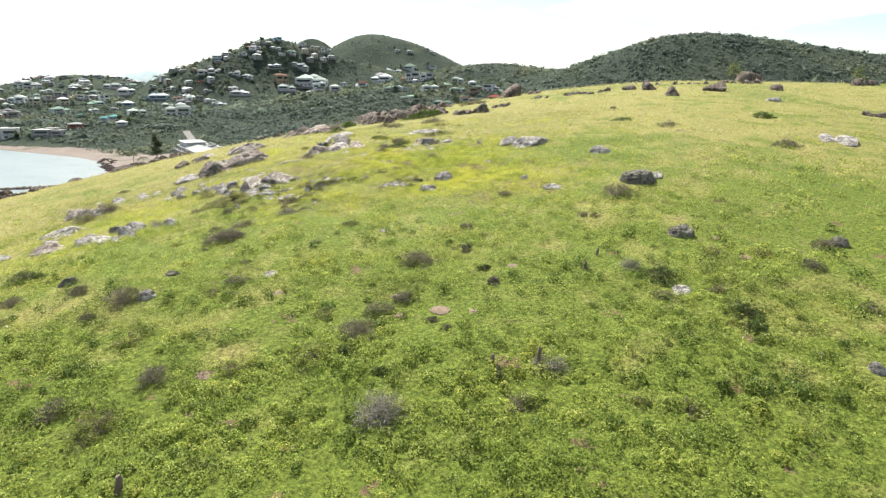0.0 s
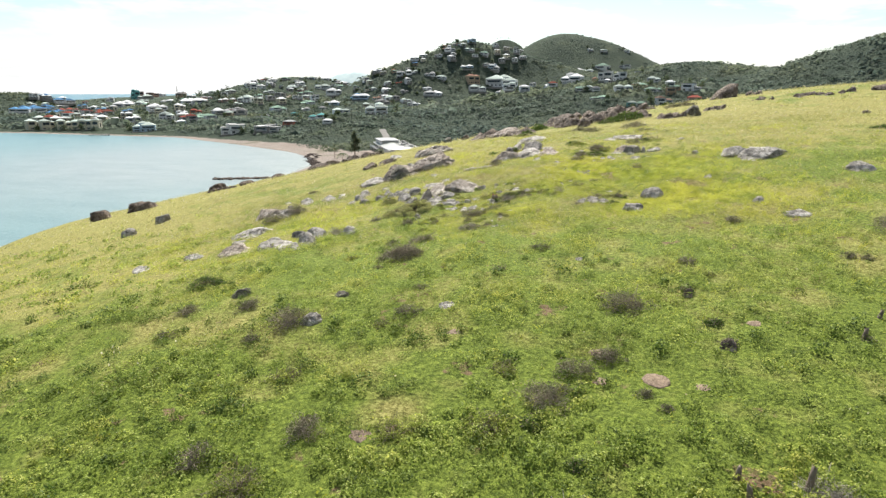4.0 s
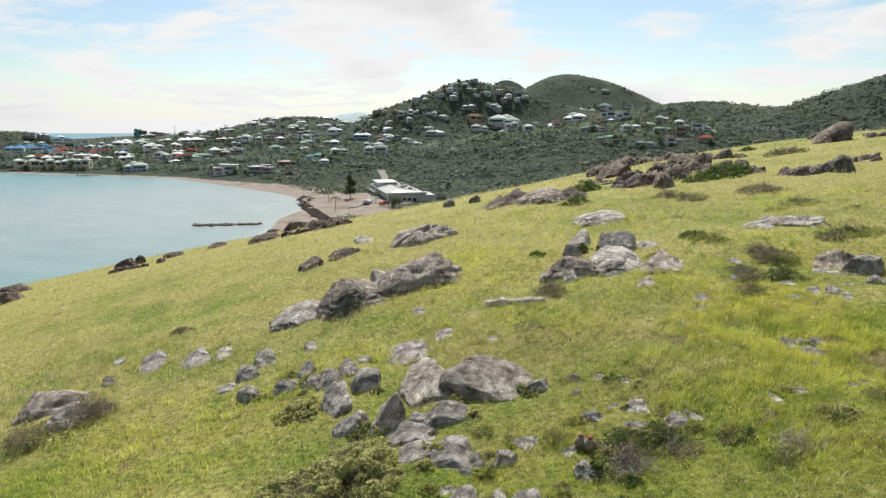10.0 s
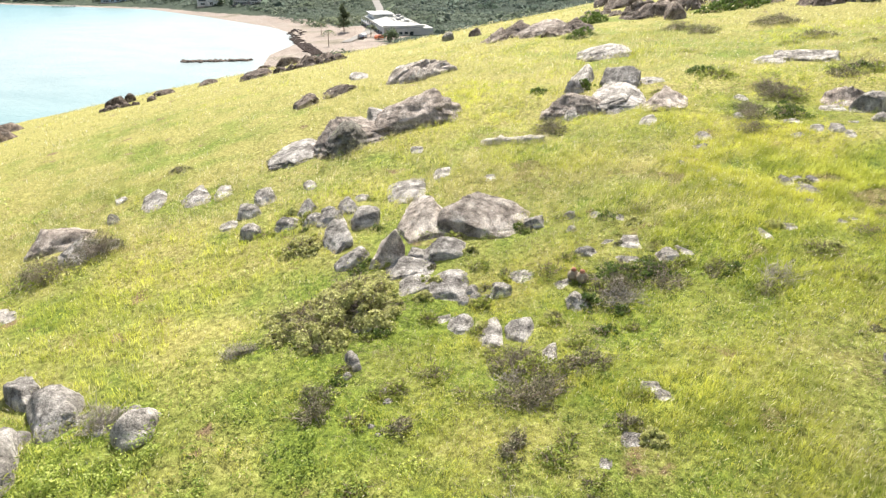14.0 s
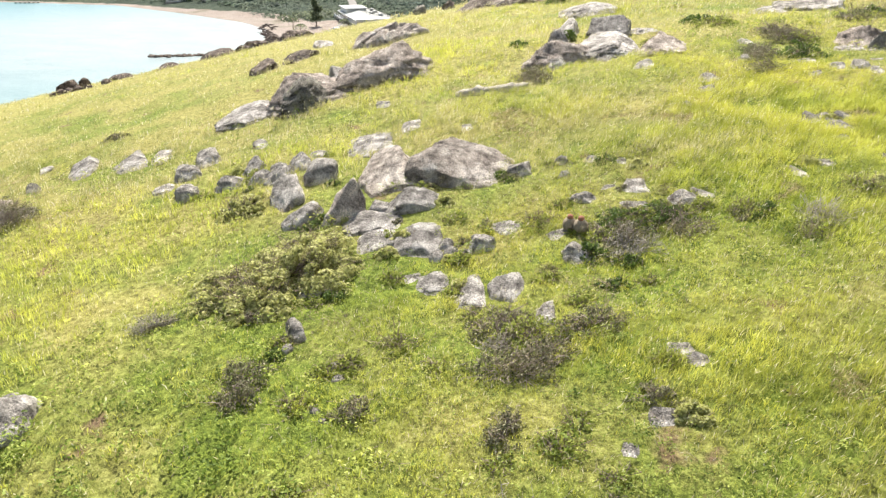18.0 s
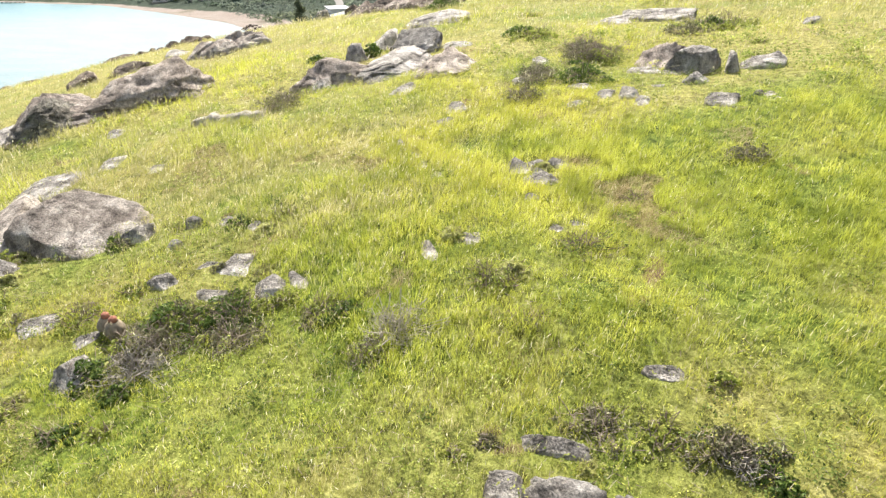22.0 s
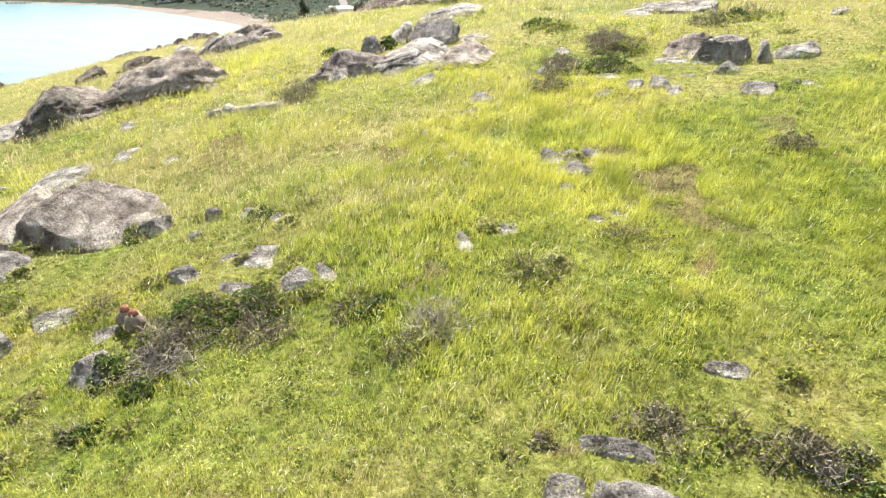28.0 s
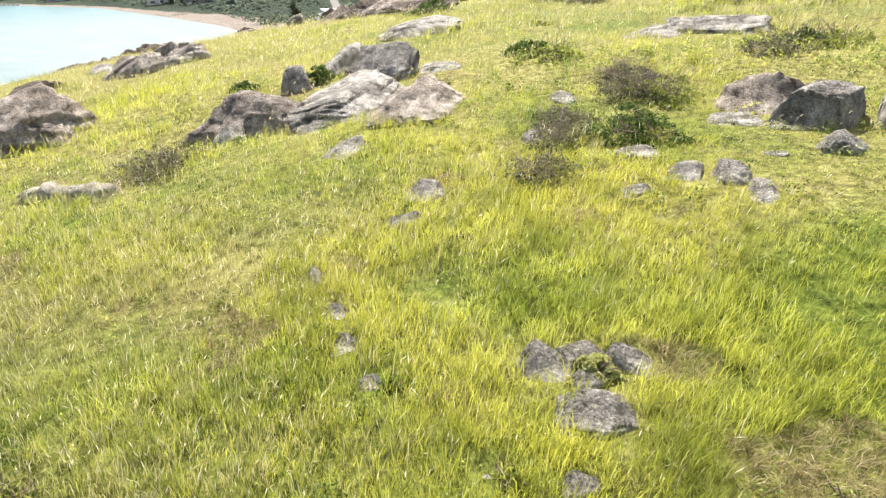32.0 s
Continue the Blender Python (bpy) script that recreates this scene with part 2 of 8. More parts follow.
def rock_material(name, tones, lichen):
    """Weathered granite: broad stains, pale lichen, hollows painted with shade and a fine salt-and-pepper grain."""
    m, n, l, b = material(name)
    broad, mid, fine = noise_node(n, l, 1.4, 6.0, 0.6), noise_node(n, l, 6.0, 8.0, 0.7), noise_node(n, l, 45.0, 5.0, 0.7)
    c = ramp(n, l, broad, [(0.36, tones[0]), (0.5, tones[1]), (0.64, tones[2])])
    k = n.new("ShaderNodeMapRange")
    k.inputs["From Min"].default_value, k.inputs["From Max"].default_value = 0.54, 0.64
    l.new(noise_node(n, l, 3.3, 9.0, 0.75), k.inputs["Value"])
    c = blend(n, l, k.outputs[0], c, lichen)
    # shade put into the colour: the bump's noise darkens its own hollows
    hollow_shade = ramp(n, l, mid, [(0.37, (0.36, 0.35, 0.34)), (0.46, (0.86, 0.86, 0.86)), (0.60, (1.28, 1.28, 1.27))])
    c = blend(n, l, 0.9, c, hollow_shade, "MULTIPLY")
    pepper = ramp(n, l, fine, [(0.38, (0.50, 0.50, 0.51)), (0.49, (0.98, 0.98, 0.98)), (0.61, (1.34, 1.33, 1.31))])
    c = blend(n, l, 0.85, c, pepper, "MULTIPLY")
    o = n.new("ShaderNodeObjectInfo")
    v = ramp(n, l, o.outputs["Random"], [(0.0, (0.80, 0.79, 0.78)), (1.0, (1.10, 1.08, 1.05))])
    l.new(blend(n, l, 1.0, c, v, "MULTIPLY"), b.inputs["Base Color"])
    b.inputs["Roughness"].default_value = 0.9
    b.inputs["Specular IOR Level"].default_value = 0.25
    h = n.new("ShaderNodeMath")
    h.operation = "MULTIPLY_ADD"
    h.inputs[1].default_value = 0.4
    l.new(fine, h.inputs[0])
    l.new(mid, h.inputs[2])
    bump(n, l, b, h.outputs[0], 1.0, 0.14)
    return m


def sea_material():
    m, n, l, b = material("sea_water")
    tc = n.new("ShaderNodeTexCoord")
    sp = n.new("ShaderNodeSeparateXYZ")
    l.new(tc.outputs["Object"], sp.inputs[0])
    # pale turquoise over sand in the bay, deeper outside
    d = n.new("ShaderNodeVectorMath")
    d.operation = "DISTANCE"
    d.inputs[1].default_value = (-170, 250, 0)
    l.new(tc.outputs["Object"], d.inputs[0])
    far = n.new("ShaderNodeMapRange")
    far.inputs["From Min"].default_value, far.inputs["From Max"].default_value = 60, 900
    l.new(d.outputs["Value"], far.inputs["Value"])
    c = ramp(n, l, far.outputs[0], [(0.0, (0.25, 0.295, 0.295)), (0.10, (0.165, 0.26, 0.268)), (0.3, (0.105, 0.23, 0.25)), (0.7, (0.065, 0.18, 0.225))])
    f = noise_node(n, l, 0.05, 6.0, 0.6, stretch=(1.0, 2.2, 1.0))
    l.new(blend(n, l, 0.5, c, ramp(n, l, f, [(0.35, (0.7, 0.78, 0.8)), (0.65, (1.2, 1.15, 1.12))]), "MULTIPLY"), b.inputs["Base Color"])
    b.inputs["Roughness"].default_value = 0.28
    b.inputs["Specular IOR Level"].default_value = 0.3
    b.inputs["IOR"].default_value = 1.33
    bump(n, l, b, noise_node(n, l, 0.45, 5.0, 0.6, stretch=(1.0, 2.5, 1.0)), 0.55, 0.5)
    return m


MEADOW, SCRUB, SEA = meadow_material(), scrub_ground_material(), sea_material()
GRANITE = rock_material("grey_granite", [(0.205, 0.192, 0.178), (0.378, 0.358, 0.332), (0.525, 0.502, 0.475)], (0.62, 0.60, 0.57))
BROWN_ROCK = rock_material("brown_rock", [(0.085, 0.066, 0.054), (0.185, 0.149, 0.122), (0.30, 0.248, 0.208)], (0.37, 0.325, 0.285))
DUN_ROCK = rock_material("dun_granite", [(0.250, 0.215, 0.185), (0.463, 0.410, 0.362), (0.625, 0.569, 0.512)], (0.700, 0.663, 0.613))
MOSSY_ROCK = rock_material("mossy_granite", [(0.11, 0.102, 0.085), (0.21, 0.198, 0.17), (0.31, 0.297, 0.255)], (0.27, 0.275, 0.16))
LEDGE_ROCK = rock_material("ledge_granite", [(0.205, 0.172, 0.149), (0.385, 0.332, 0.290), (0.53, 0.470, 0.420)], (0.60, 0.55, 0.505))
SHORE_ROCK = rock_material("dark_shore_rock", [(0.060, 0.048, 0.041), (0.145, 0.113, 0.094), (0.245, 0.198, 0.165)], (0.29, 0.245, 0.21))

# ---- the ground: a grassy headland, a bay and the hills behind, as one sheet ----
HILL = (26.575, 2.839, 2.743, -2.556, 1.586, -1.382, -0.527, 0.737, -0.083, 0.054)
BRINK = (99.03, -2.68, -0.83, -10.57, -6.17)
SWELL = (0.11, 0.35, 0.35, 0.0, -0.05, -0.09, -0.33, -0.2, -0.24, 0.0, -0.01, -0.14, 0.3, 0.02, 0.12,
         0.08, 0.08, 0.25, -0.11, -0.05, 0.22, 0.08, -0.03, -0.15, -0.17, 0.11, 0.05, 0.01, -0.05, -0.14)
PEAKS = ((-139, 1618, 161, 171), (-407, 2085, 184, 100), (-276, 1090, 54, 48), (-215, 1108, 30, 45), (-150, 1130, 44, 60), (-336, 1020, 65, 72), (-430, 1010, 16, 45), (46, 1022, 53, 141),
         (126, 914, 12, 121), (313, 736, 34, 83), (224, 768, 31, 74), (491, 813, 64, 166), (-687, 1246, 52, 118), (-440, 700, 27, 75), (-774, 664, 25, 42), (-50, 1673, -26, 82),
         (-100, 530, 16, 75), (10, 565, 20, 75), (80, 500, 14, 60), (-190, 400, 9, 45))
SHORE = ((-60, 150), (-108, 186), (-121, 214), (-126, 240), (-140, 268), (-165, 292), (-220, 328), (-285, 362), (-420, 372),
         (-560, 352), (-900, 420), (-1300, 900), (-1700, 1700))


def headland(x, y):
    """Height of the grassy headland, which breaks off towards the sea."""
    u, v = np.clip(x, -60, 40) / 30, (np.clip(y, -10, 95) - 40) / 30
    terms = (1 + 0 * u, u, v, u * u, u * v, v * v, u ** 3, u * u * v, u * v * v, v ** 3)
    z = sum(a * t for a, t in zip(HILL, terms))
    k = 0
    for cy in (22, 30, 38, 46, 54, 62):
        for cx in (-24, -16, -8, 0, 8):
            z = z + SWELL[k] * np.exp(-((x - cx) ** 2 + (y - cy) ** 2) / 98.0)
            k += 1
    r, th = np.hypot(x, y - 20), np.clip(np.arctan2(-x, y - 20), -0.9, 1.3)
    g = (r - sum(b * th ** i for i, b in enumerate(BRINK))) / 5
    return z - 2.75 * np.where(g > 20, g, np.log1p(np.exp(np.minimum(g, 20))))


def inland(x, y):
    """Distance from the bay's waterline, positive on land."""
    best = np.full(np.shape(x), 1e9)
    side = np.ones(np.shape(x))
    for (ax, ay), (bx, by) in zip(SHORE, SHORE[1:]):
        ex, ey = bx - ax, by - ay
        t = np.clip(((x - ax) * ex + (y - ay) * ey) / (ex * ex + ey * ey), 0, 1)
        d = np.hypot(x - ax - t * ex, y - ay - t * ey)
        s = np.sign(-(ex * (y - ay) - ey * (x - ax)))
        side = np.where(d < best, s, side)
        best = np.minimum(best, d)
    return best * side


def country(x, y):
    """Height of the land behind the bay."""
    s = inland(x, y)
    z = np.clip(s * 0.09, -5, 2.2) + np.clip((s - 45) * 0.02, 0, 2.0)
    hills = sum(a * np.exp(-((x - cx) ** 2 + (y - cy) ** 2) / (2 * w * w)) for cx, cy, a, w in PEAKS)
    return z + hills * np.clip((s + 10) / 90, 0, 1)


def ripple(x, y):
    """Small unevenness of the ground near the walk."""
    return (0.05 * np.sin(0.9 * x + 1.7 * np.sin(0.53 * y)) + 0.04 * np.sin(1.31 * y + 1.1 * np.sin(0.71 * x + 2)) + 0.02 * np.sin(2.9 * x + 2.3 * y)) * np.exp(-np.hypot(x + 4, y - 32) / 60)


def ground_z(x, y):
    x, y = np.asarray(x, float), np.asarray(y, float)
    h = headland(x, y) + ripple(x, y)
    z = np.maximum(np.maximum(h, country(x, y)), -6.0)
    far = np.clip((np.hypot(x + 5, y - 28) - 300) / 500, 0, 1)
    wob = np.sin(x * 0.031 + 2 * np.sin(y * 0.017)) + np.sin(y * 0.043 + 1.5 * np.sin(x * 0.023))
    return z + np.where(z > 6, far * wob * 1.2, 0)


def mesh_object(name, verts, faces, mats, parent=None, smooth=True, face_mats=None):
    me = bpy.data.meshes.new(name)
    me.from_pydata(verts, [], faces)
    for m in (mats if isinstance(mats, (list, tuple)) else [mats]):
        me.materials.append(m)
    if face_mats is not None:
        me.polygons.foreach_set("material_index", face_mats)
    if smooth:
        me.polygons.foreach_set("use_smooth", [True] * len(me.polygons))
    me.update()
    ob = new(name, me)
    ob.parent = parent
    return ob


def build_ground():
    n_t = 380
    r = np.concatenate([np.concatenate([[0.02], np.arange(0.35, 17, 0.35), np.arange(17, 40, 0.8)]), np.geomspace(40, 120, 50), np.linspace(122, 420, 120), np.geomspace(426, 4600, 90)])
    th = np.concatenate([np.linspace(-1.25, 1.25, 320), np.linspace(1.25, 2 * np.pi - 1.25, n_t - 318)[1:-1]])
    R, T = np.meshgrid(r, th, indexing="ij")
    X, Y = -5 - R * np.sin(T), 28 + R * np.cos(T)
    Z = ground_z(X, Y)
    nt = len(th)
    verts = np.stack([X, Y, Z], -1).reshape(-1, 3)
    i, j = np.meshgrid(np.arange(len(r) - 1), np.arange(nt), indexing="ij")
    a, b = i * nt + j, i * nt + (j + 1) % nt
    faces = np.stack([a, b, b + nt, a + nt], -1).reshape(-1, 4)
    c = verts[faces].mean(1)
    hl = headland(c[:, 0], c[:, 1])
    ct = country(c[:, 0], c[:, 1])
    kind = np.where(hl > ct, 0, 1)
    ob = mesh_object("ground", verts.tolist(), faces.tolist(), [MEADOW, SCRUB], face_mats=kind.astype(int))
    # how sandy: the beach, and the yard round the beach house
    vx, vy = verts[:, 0], verts[:, 1]
    edge = 4.5 + 15 * np.exp(-((vx + 140) / 65) ** 2)
    sandy = np.clip((edge - inland(vx, vy)) / 5, -1, 1)
    sandy = np.maximum(sandy, np.clip(4 * (1 - np.hypot((vx + 112) / 24, (vy - 258) / 30)), -1, 1))
    sandy = np.maximum(sandy, np.clip(4 * (1 - np.hypot((vx + 97) / 20, (vy - 226) / 13)), -1, 1))
    # bare earth on the hillside above the village
    sandy = np.maximum(sandy, np.clip(3 * (1 - np.hypot((vx + 385) / 26, (vy - 690) / 18)), -1, 1))
    ob.data.attributes.new("sandy", "FLOAT", "POINT").data.foreach_set("value", sandy.astype(np.float32))
    return tagged(ob, "grassy headland sloping to a sandy bay below scrub hills", "ground", kind="structure")


build_ground()
sea = mesh_object("sea", [(-9000, -9000, 0), (9000, -9000, 0), (9000, 9000, 0), (-9000, 9000, 0)], [(0, 1, 2, 3)], SEA, smooth=False)
tagged(sea, "pale turquoise sea with small ripples in the bay", "sea", kind="structure")


def far_hill():
    """The backdrop of the next island's hill, distance haze put into its colour and glow."""
    m, n, l, b = material("far_hill_painted_haze")
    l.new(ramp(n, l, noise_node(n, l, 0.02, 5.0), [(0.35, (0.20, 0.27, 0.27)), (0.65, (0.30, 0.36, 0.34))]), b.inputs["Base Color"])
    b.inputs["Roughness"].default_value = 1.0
    # emission adds the haze's paleness; the hill itself gives no light
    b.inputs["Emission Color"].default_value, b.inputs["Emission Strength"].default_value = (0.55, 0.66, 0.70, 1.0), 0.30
    u = np.linspace(-1, 1, 61)
    ridge = 100 * np.exp(-(u / 0.34) ** 2) + 62 * np.exp(-((u + 0.42) / 0.3) ** 2) + 60 * np.exp(-((u - 0.45) / 0.35) ** 2) + 3 * np.sin(23 * u) * (1 - u * u) + 2 * np.sin(57 * u + 1) * (1 - u * u)
    V, F = [], []
    for i, t in enumerate(u):
        for k, (dy, f) in enumerate(((-260, 0.0), (-150, 0.5), (-60, 0.86), (0, 1.0), (120, 0.6), (260, 0.0))):
            V.append((-1423 + 330 * t, 3224 + 145 * t + dy, max(ridge[i] * f, 0.0) + 4.0 - 8.0 * (f == 0)))
    for i in range(60):
        F += [(i * 6 + k, (i + 1) * 6 + k, (i + 1) * 6 + k + 1, i * 6 + k + 1) for k in range(5)]
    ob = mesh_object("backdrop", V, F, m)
    tagged(ob, "far hill behind the village, pale with painted haze", "hill", kind="structure")


far_hill()

# ---- kit: meshes from arrays, blades, leaves, twigs ----
def fast_mesh(name, verts, faces_by_size, mats, face_mats=None, smooth=False):
    """A mesh from vertex and face arrays; faces_by_size: list of (n, k) index arrays."""
    me = bpy.data.meshes.new(name)
    loops = np.concatenate([f.ravel() for f in faces_by_size]).astype(np.int32)
    sizes = np.concatenate([np.full(len(f), f.shape[1]) for f in faces_by_size]).astype(np.int32)
    me.vertices.add(len(verts))
    me.vertices.foreach_set("co", np.ascontiguousarray(verts, np.float32).ravel())
    me.loops.add(len(loops))
    me.loops.foreach_set("vertex_index", loops)
    me.polygons.add(len(sizes))
    me.polygons.foreach_set("loop_start", (np.cumsum(sizes) - sizes).astype(np.int32))
    if smooth:
        me.polygons.foreach_set("use_smooth", np.ones(len(sizes), bool))
    for m in (mats if isinstance(mats, (list, tuple)) else [mats]):
        me.materials.append(m)
    if face_mats is not None:
        me.polygons.foreach_set("material_index", face_mats.astype(np.int32))
    me.update(calc_edges=True)
    return me


def part(name, bm, mat, parent, label=""):
    """Links a bmesh as one mesh object under a thing or a part."""
    me = bpy.data.meshes.new(name)
    bm.to_mesh(me)
    bm.free()
    me.materials.append(mat)
    ob = new(name, me)
    ob.parent = parent
    return tagged(ob, label)


def child(name, me, parent, label=""):
    ob = new(name, me)
    ob.parent = parent
    return tagged(ob, label)


def blades(P, height, width, rng, lean=0.35):
    """Grass blades: five corners each, bent over in the wind from the sea."""
    n = len(P)
    a = rng.uniform(0, 2 * np.pi, n)
    side = np.stack([np.cos(a), np.sin(a), np.zeros(n)], 1) * (width / 2)[:, None]
    b = rng.uniform(0, 2 * np.pi, n)
    amt = rng.uniform(0.1, 1.0, n) * lean
    bend = np.stack([np.cos(b) * amt + 0.22 * lean, np.sin(b) * amt - 0.1 * lean, np.zeros(n)], 1) * height[:, None]
    up = np.zeros((n, 3))
    up[:, 2] = height
    V = np.stack([P - side, P + side, P + up * 0.55 + bend * 0.35 - side * 0.8, P + up * 0.55 + bend * 0.35 + side * 0.8, P + up * (1 - 0.25 * amt[:, None]) + bend], 1)
    k = np.arange(n)[:, None] * 5
    return V.reshape(-1, 3), [k + np.array([0, 1, 3, 2]), k + np.array([2, 3, 4])]


def fine_blades(P, height, width, rng, lean=0.5):
    """Thin grass blades of four corners, widest below the middle, bent over."""
    n = len(P)
    a, b = rng.uniform(0, 2 * np.pi, n), rng.uniform(0, 2 * np.pi, n)
    side = np.stack([np.cos(a), np.sin(a), np.zeros(n)], 1) * (width / 2)[:, None]
    amt = rng.uniform(0.1, 1.0, n) * lean
    bend = np.stack([np.cos(b) * amt + 0.2 * lean, np.sin(b) * amt - 0.1 * lean, np.zeros(n)], 1) * height[:, None]
    up = np.zeros((n, 3))
    up[:, 2] = height
    mid = P + up * 0.5 + bend * 0.3
    V = np.stack([P, mid + side, P + up * (1 - 0.3 * amt[:, None]) + bend, mid - side], 1)
    k = np.arange(n)[:, None] * 4
    return V.reshape(-1, 3), [k + np.array([0, 1, 3]), k + np.array([1, 2, 3])]


def leaves(P, D, length, width, rng):
    """Leaves: four corners each, at P, pointing along D, a little folded."""
    n = len(P)
    D = D / np.maximum(np.linalg.norm(D, axis=1), 1e-6)[:, None]
    s = np.cross(D, rng.normal(size=(n, 3)))
    s = s / np.maximum(np.linalg.norm(s, axis=1), 1e-6)[:, None] * (width / 2)[:, None]
    L = D * length[:, None]
    V = np.stack([P, P + L * 0.5 + s, P + L, P + L * 0.5 - s], 1)
    k = np.arange(n)[:, None] * 4
    return V.reshape(-1, 3), [k + np.array([0, 1, 2]), k + np.array([0, 2, 3])]


def leaf_cover(P, N, length, width, rng, loose=0.45):
    """Leaves lying roughly square to N, so that a clump of them shades like a rounded bush."""
    n = len(P)
    N = N + rng.normal(size=(n, 3)) * loose
    N = N / np.maximum(np.linalg.norm(N, axis=1), 1e-6)[:, None]
    D = np.cross(N, rng.normal(size=(n, 3)))
    D = D / np.maximum(np.linalg.norm(D, axis=1), 1e-6)[:, None]
    s = np.cross(N, D) * (width / 2)[:, None]
    L = D * length[:, None] / 2
    V = np.stack([P - L, P + s + N * 0.15 * length[:, None], P + L, P - s + N * 0.15 * length[:, None]], 1)
    k = np.arange(n)[:, None] * 4
    return V.reshape(-1, 3), [k + np.array([0, 1, 2]), k + np.array([0, 2, 3])]


def twigs(A, B, r0, r1):
    """Thin three-sided tapered sticks from A to B."""
    n = len(A)
    d = B - A
    d = d / np.maximum(np.linalg.norm(d, axis=1), 1e-6)[:, None]
    u = np.cross(d, np.array([0.31, 0.87, 0.39]))
    u = u / np.maximum(np.linalg.norm(u, axis=1), 1e-6)[:, None]
    v = np.cross(d, u)
    ring = []
    for E, r in ((A, r0), (B, r1)):
        for k in range(3):
            c, s = math.cos(k * 2.0944), math.sin(k * 2.0944)
            ring.append(E + (u * c + v * s) * np.reshape(r, (-1, 1)))
    V = np.stack(ring, 1).reshape(-1, 3)
    k = np.arange(n)[:, None] * 6
    return V, [k + np.array([0, 1, 4, 3]), k + np.array([1, 2, 5, 4]), k + np.array([2, 0, 3, 5])]


def merge(sets):
    """Joins (verts, faces) sets."""
    V, F, o = [], [], 0
    for v, f in sets:
        V.append(v)
        F += [q + o for q in f]
        o += len(v)
    return np.concatenate(V), F


def box_bm(bm, x0, x1, y0, y1, z0, z1):
    c = [bm.verts.new((x, y, z)) for z in (z0, z1) for x, y in ((x0, y0), (x1, y0), (x1, y1), (x0, y1))]
    for f in ((3, 2, 1, 0), (4, 5, 6, 7), (0, 1, 5, 4), (1, 2, 6, 5), (2, 3, 7, 6), (3, 0, 4, 7)):
        bm.faces.new([c[i] for i in f])


def block(x0, x1, y0, y1, z0, z1):
    bm = bmesh.new()
    box_bm(bm, x0, x1, y0, y1, z0, z1)
    return bm

# ---- rocks ----
def ico(level):
    bm = bmesh.new()
    bmesh.ops.create_icosphere(bm, subdivisions=level, radius=1.0)
    bm.verts.index_update()
    v = np.array([q.co[:] for q in bm.verts])
    f = np.array([[q.index for q in p.verts] for p in bm.faces])
    bm.free()
    return v, f


ICO = {k: ico(k) for k in (1, 2, 3, 4, 5)}
ROCKS = []        # footprints, to keep the grass off
ROCK_LABELS = {
    "round": "weathered grey granite boulder bedded in the grass",
    "slab": "low flat grey rock lying in the grass",
    "block": "angular cracked grey rock with lichen",
    "wedge": "large pale granite boulder with a long sloping face",
    "peak": "pointed grey boulder among smaller rocks",
    "brown": "brown weathered rock outcrop on the slope",
    "cut": "flat-topped grey rock split from its neighbours by dark cracks",
    "shore": "dark rock at the edge of the shore",
    "massif": "massive weathered grey-brown outcrop with layered ledges",
    "dark": "dark mossy boulder bedded in the slope",
}


def lumps(v, rng, octaves):
    """Soft relief from a few random waves."""
    out = np.zeros(len(v))
    for f, a in octaves:
        for _ in range(3):
            d = rng.normal(size=3)
            d /= np.linalg.norm(d)
            q = rng.normal(size=3)
            out += a * np.sin(f * v @ d + rng.uniform(0, 6.28) + 0.8 * np.sin(f * 0.7 * v @ q))
    return out


ROCK_FORM = {      # boxiness, planes hewn, least cut, roughness, ledges, joints
    "round": (0.84, 12, 0.72, 0.075, 0.010, 2),
    "slab": (0.60, 12, 0.66, 0.085, 0.030, 3),
    "block": (0.56, 14, 0.62, 0.090, 0.030, 3),
    "wedge": (0.72, 11, 0.76, 0.045, 0.008, 2),
    "peak": (0.80, 12, 0.70, 0.065, 0.010, 2),
    "brown": (0.62, 14, 0.60, 0.130, 0.050, 4),
    "massif": (0.66, 14, 0.68, 0.080, 0.060, 5),
    "cut": (0.28, 7, 0.88, 0.105, 0.012, 3),
    "dark": (0.76, 12, 0.70, 0.100, 0.020, 3),
    "shore": (0.70, 13, 0.64, 0.120, 0.024, 3),
}


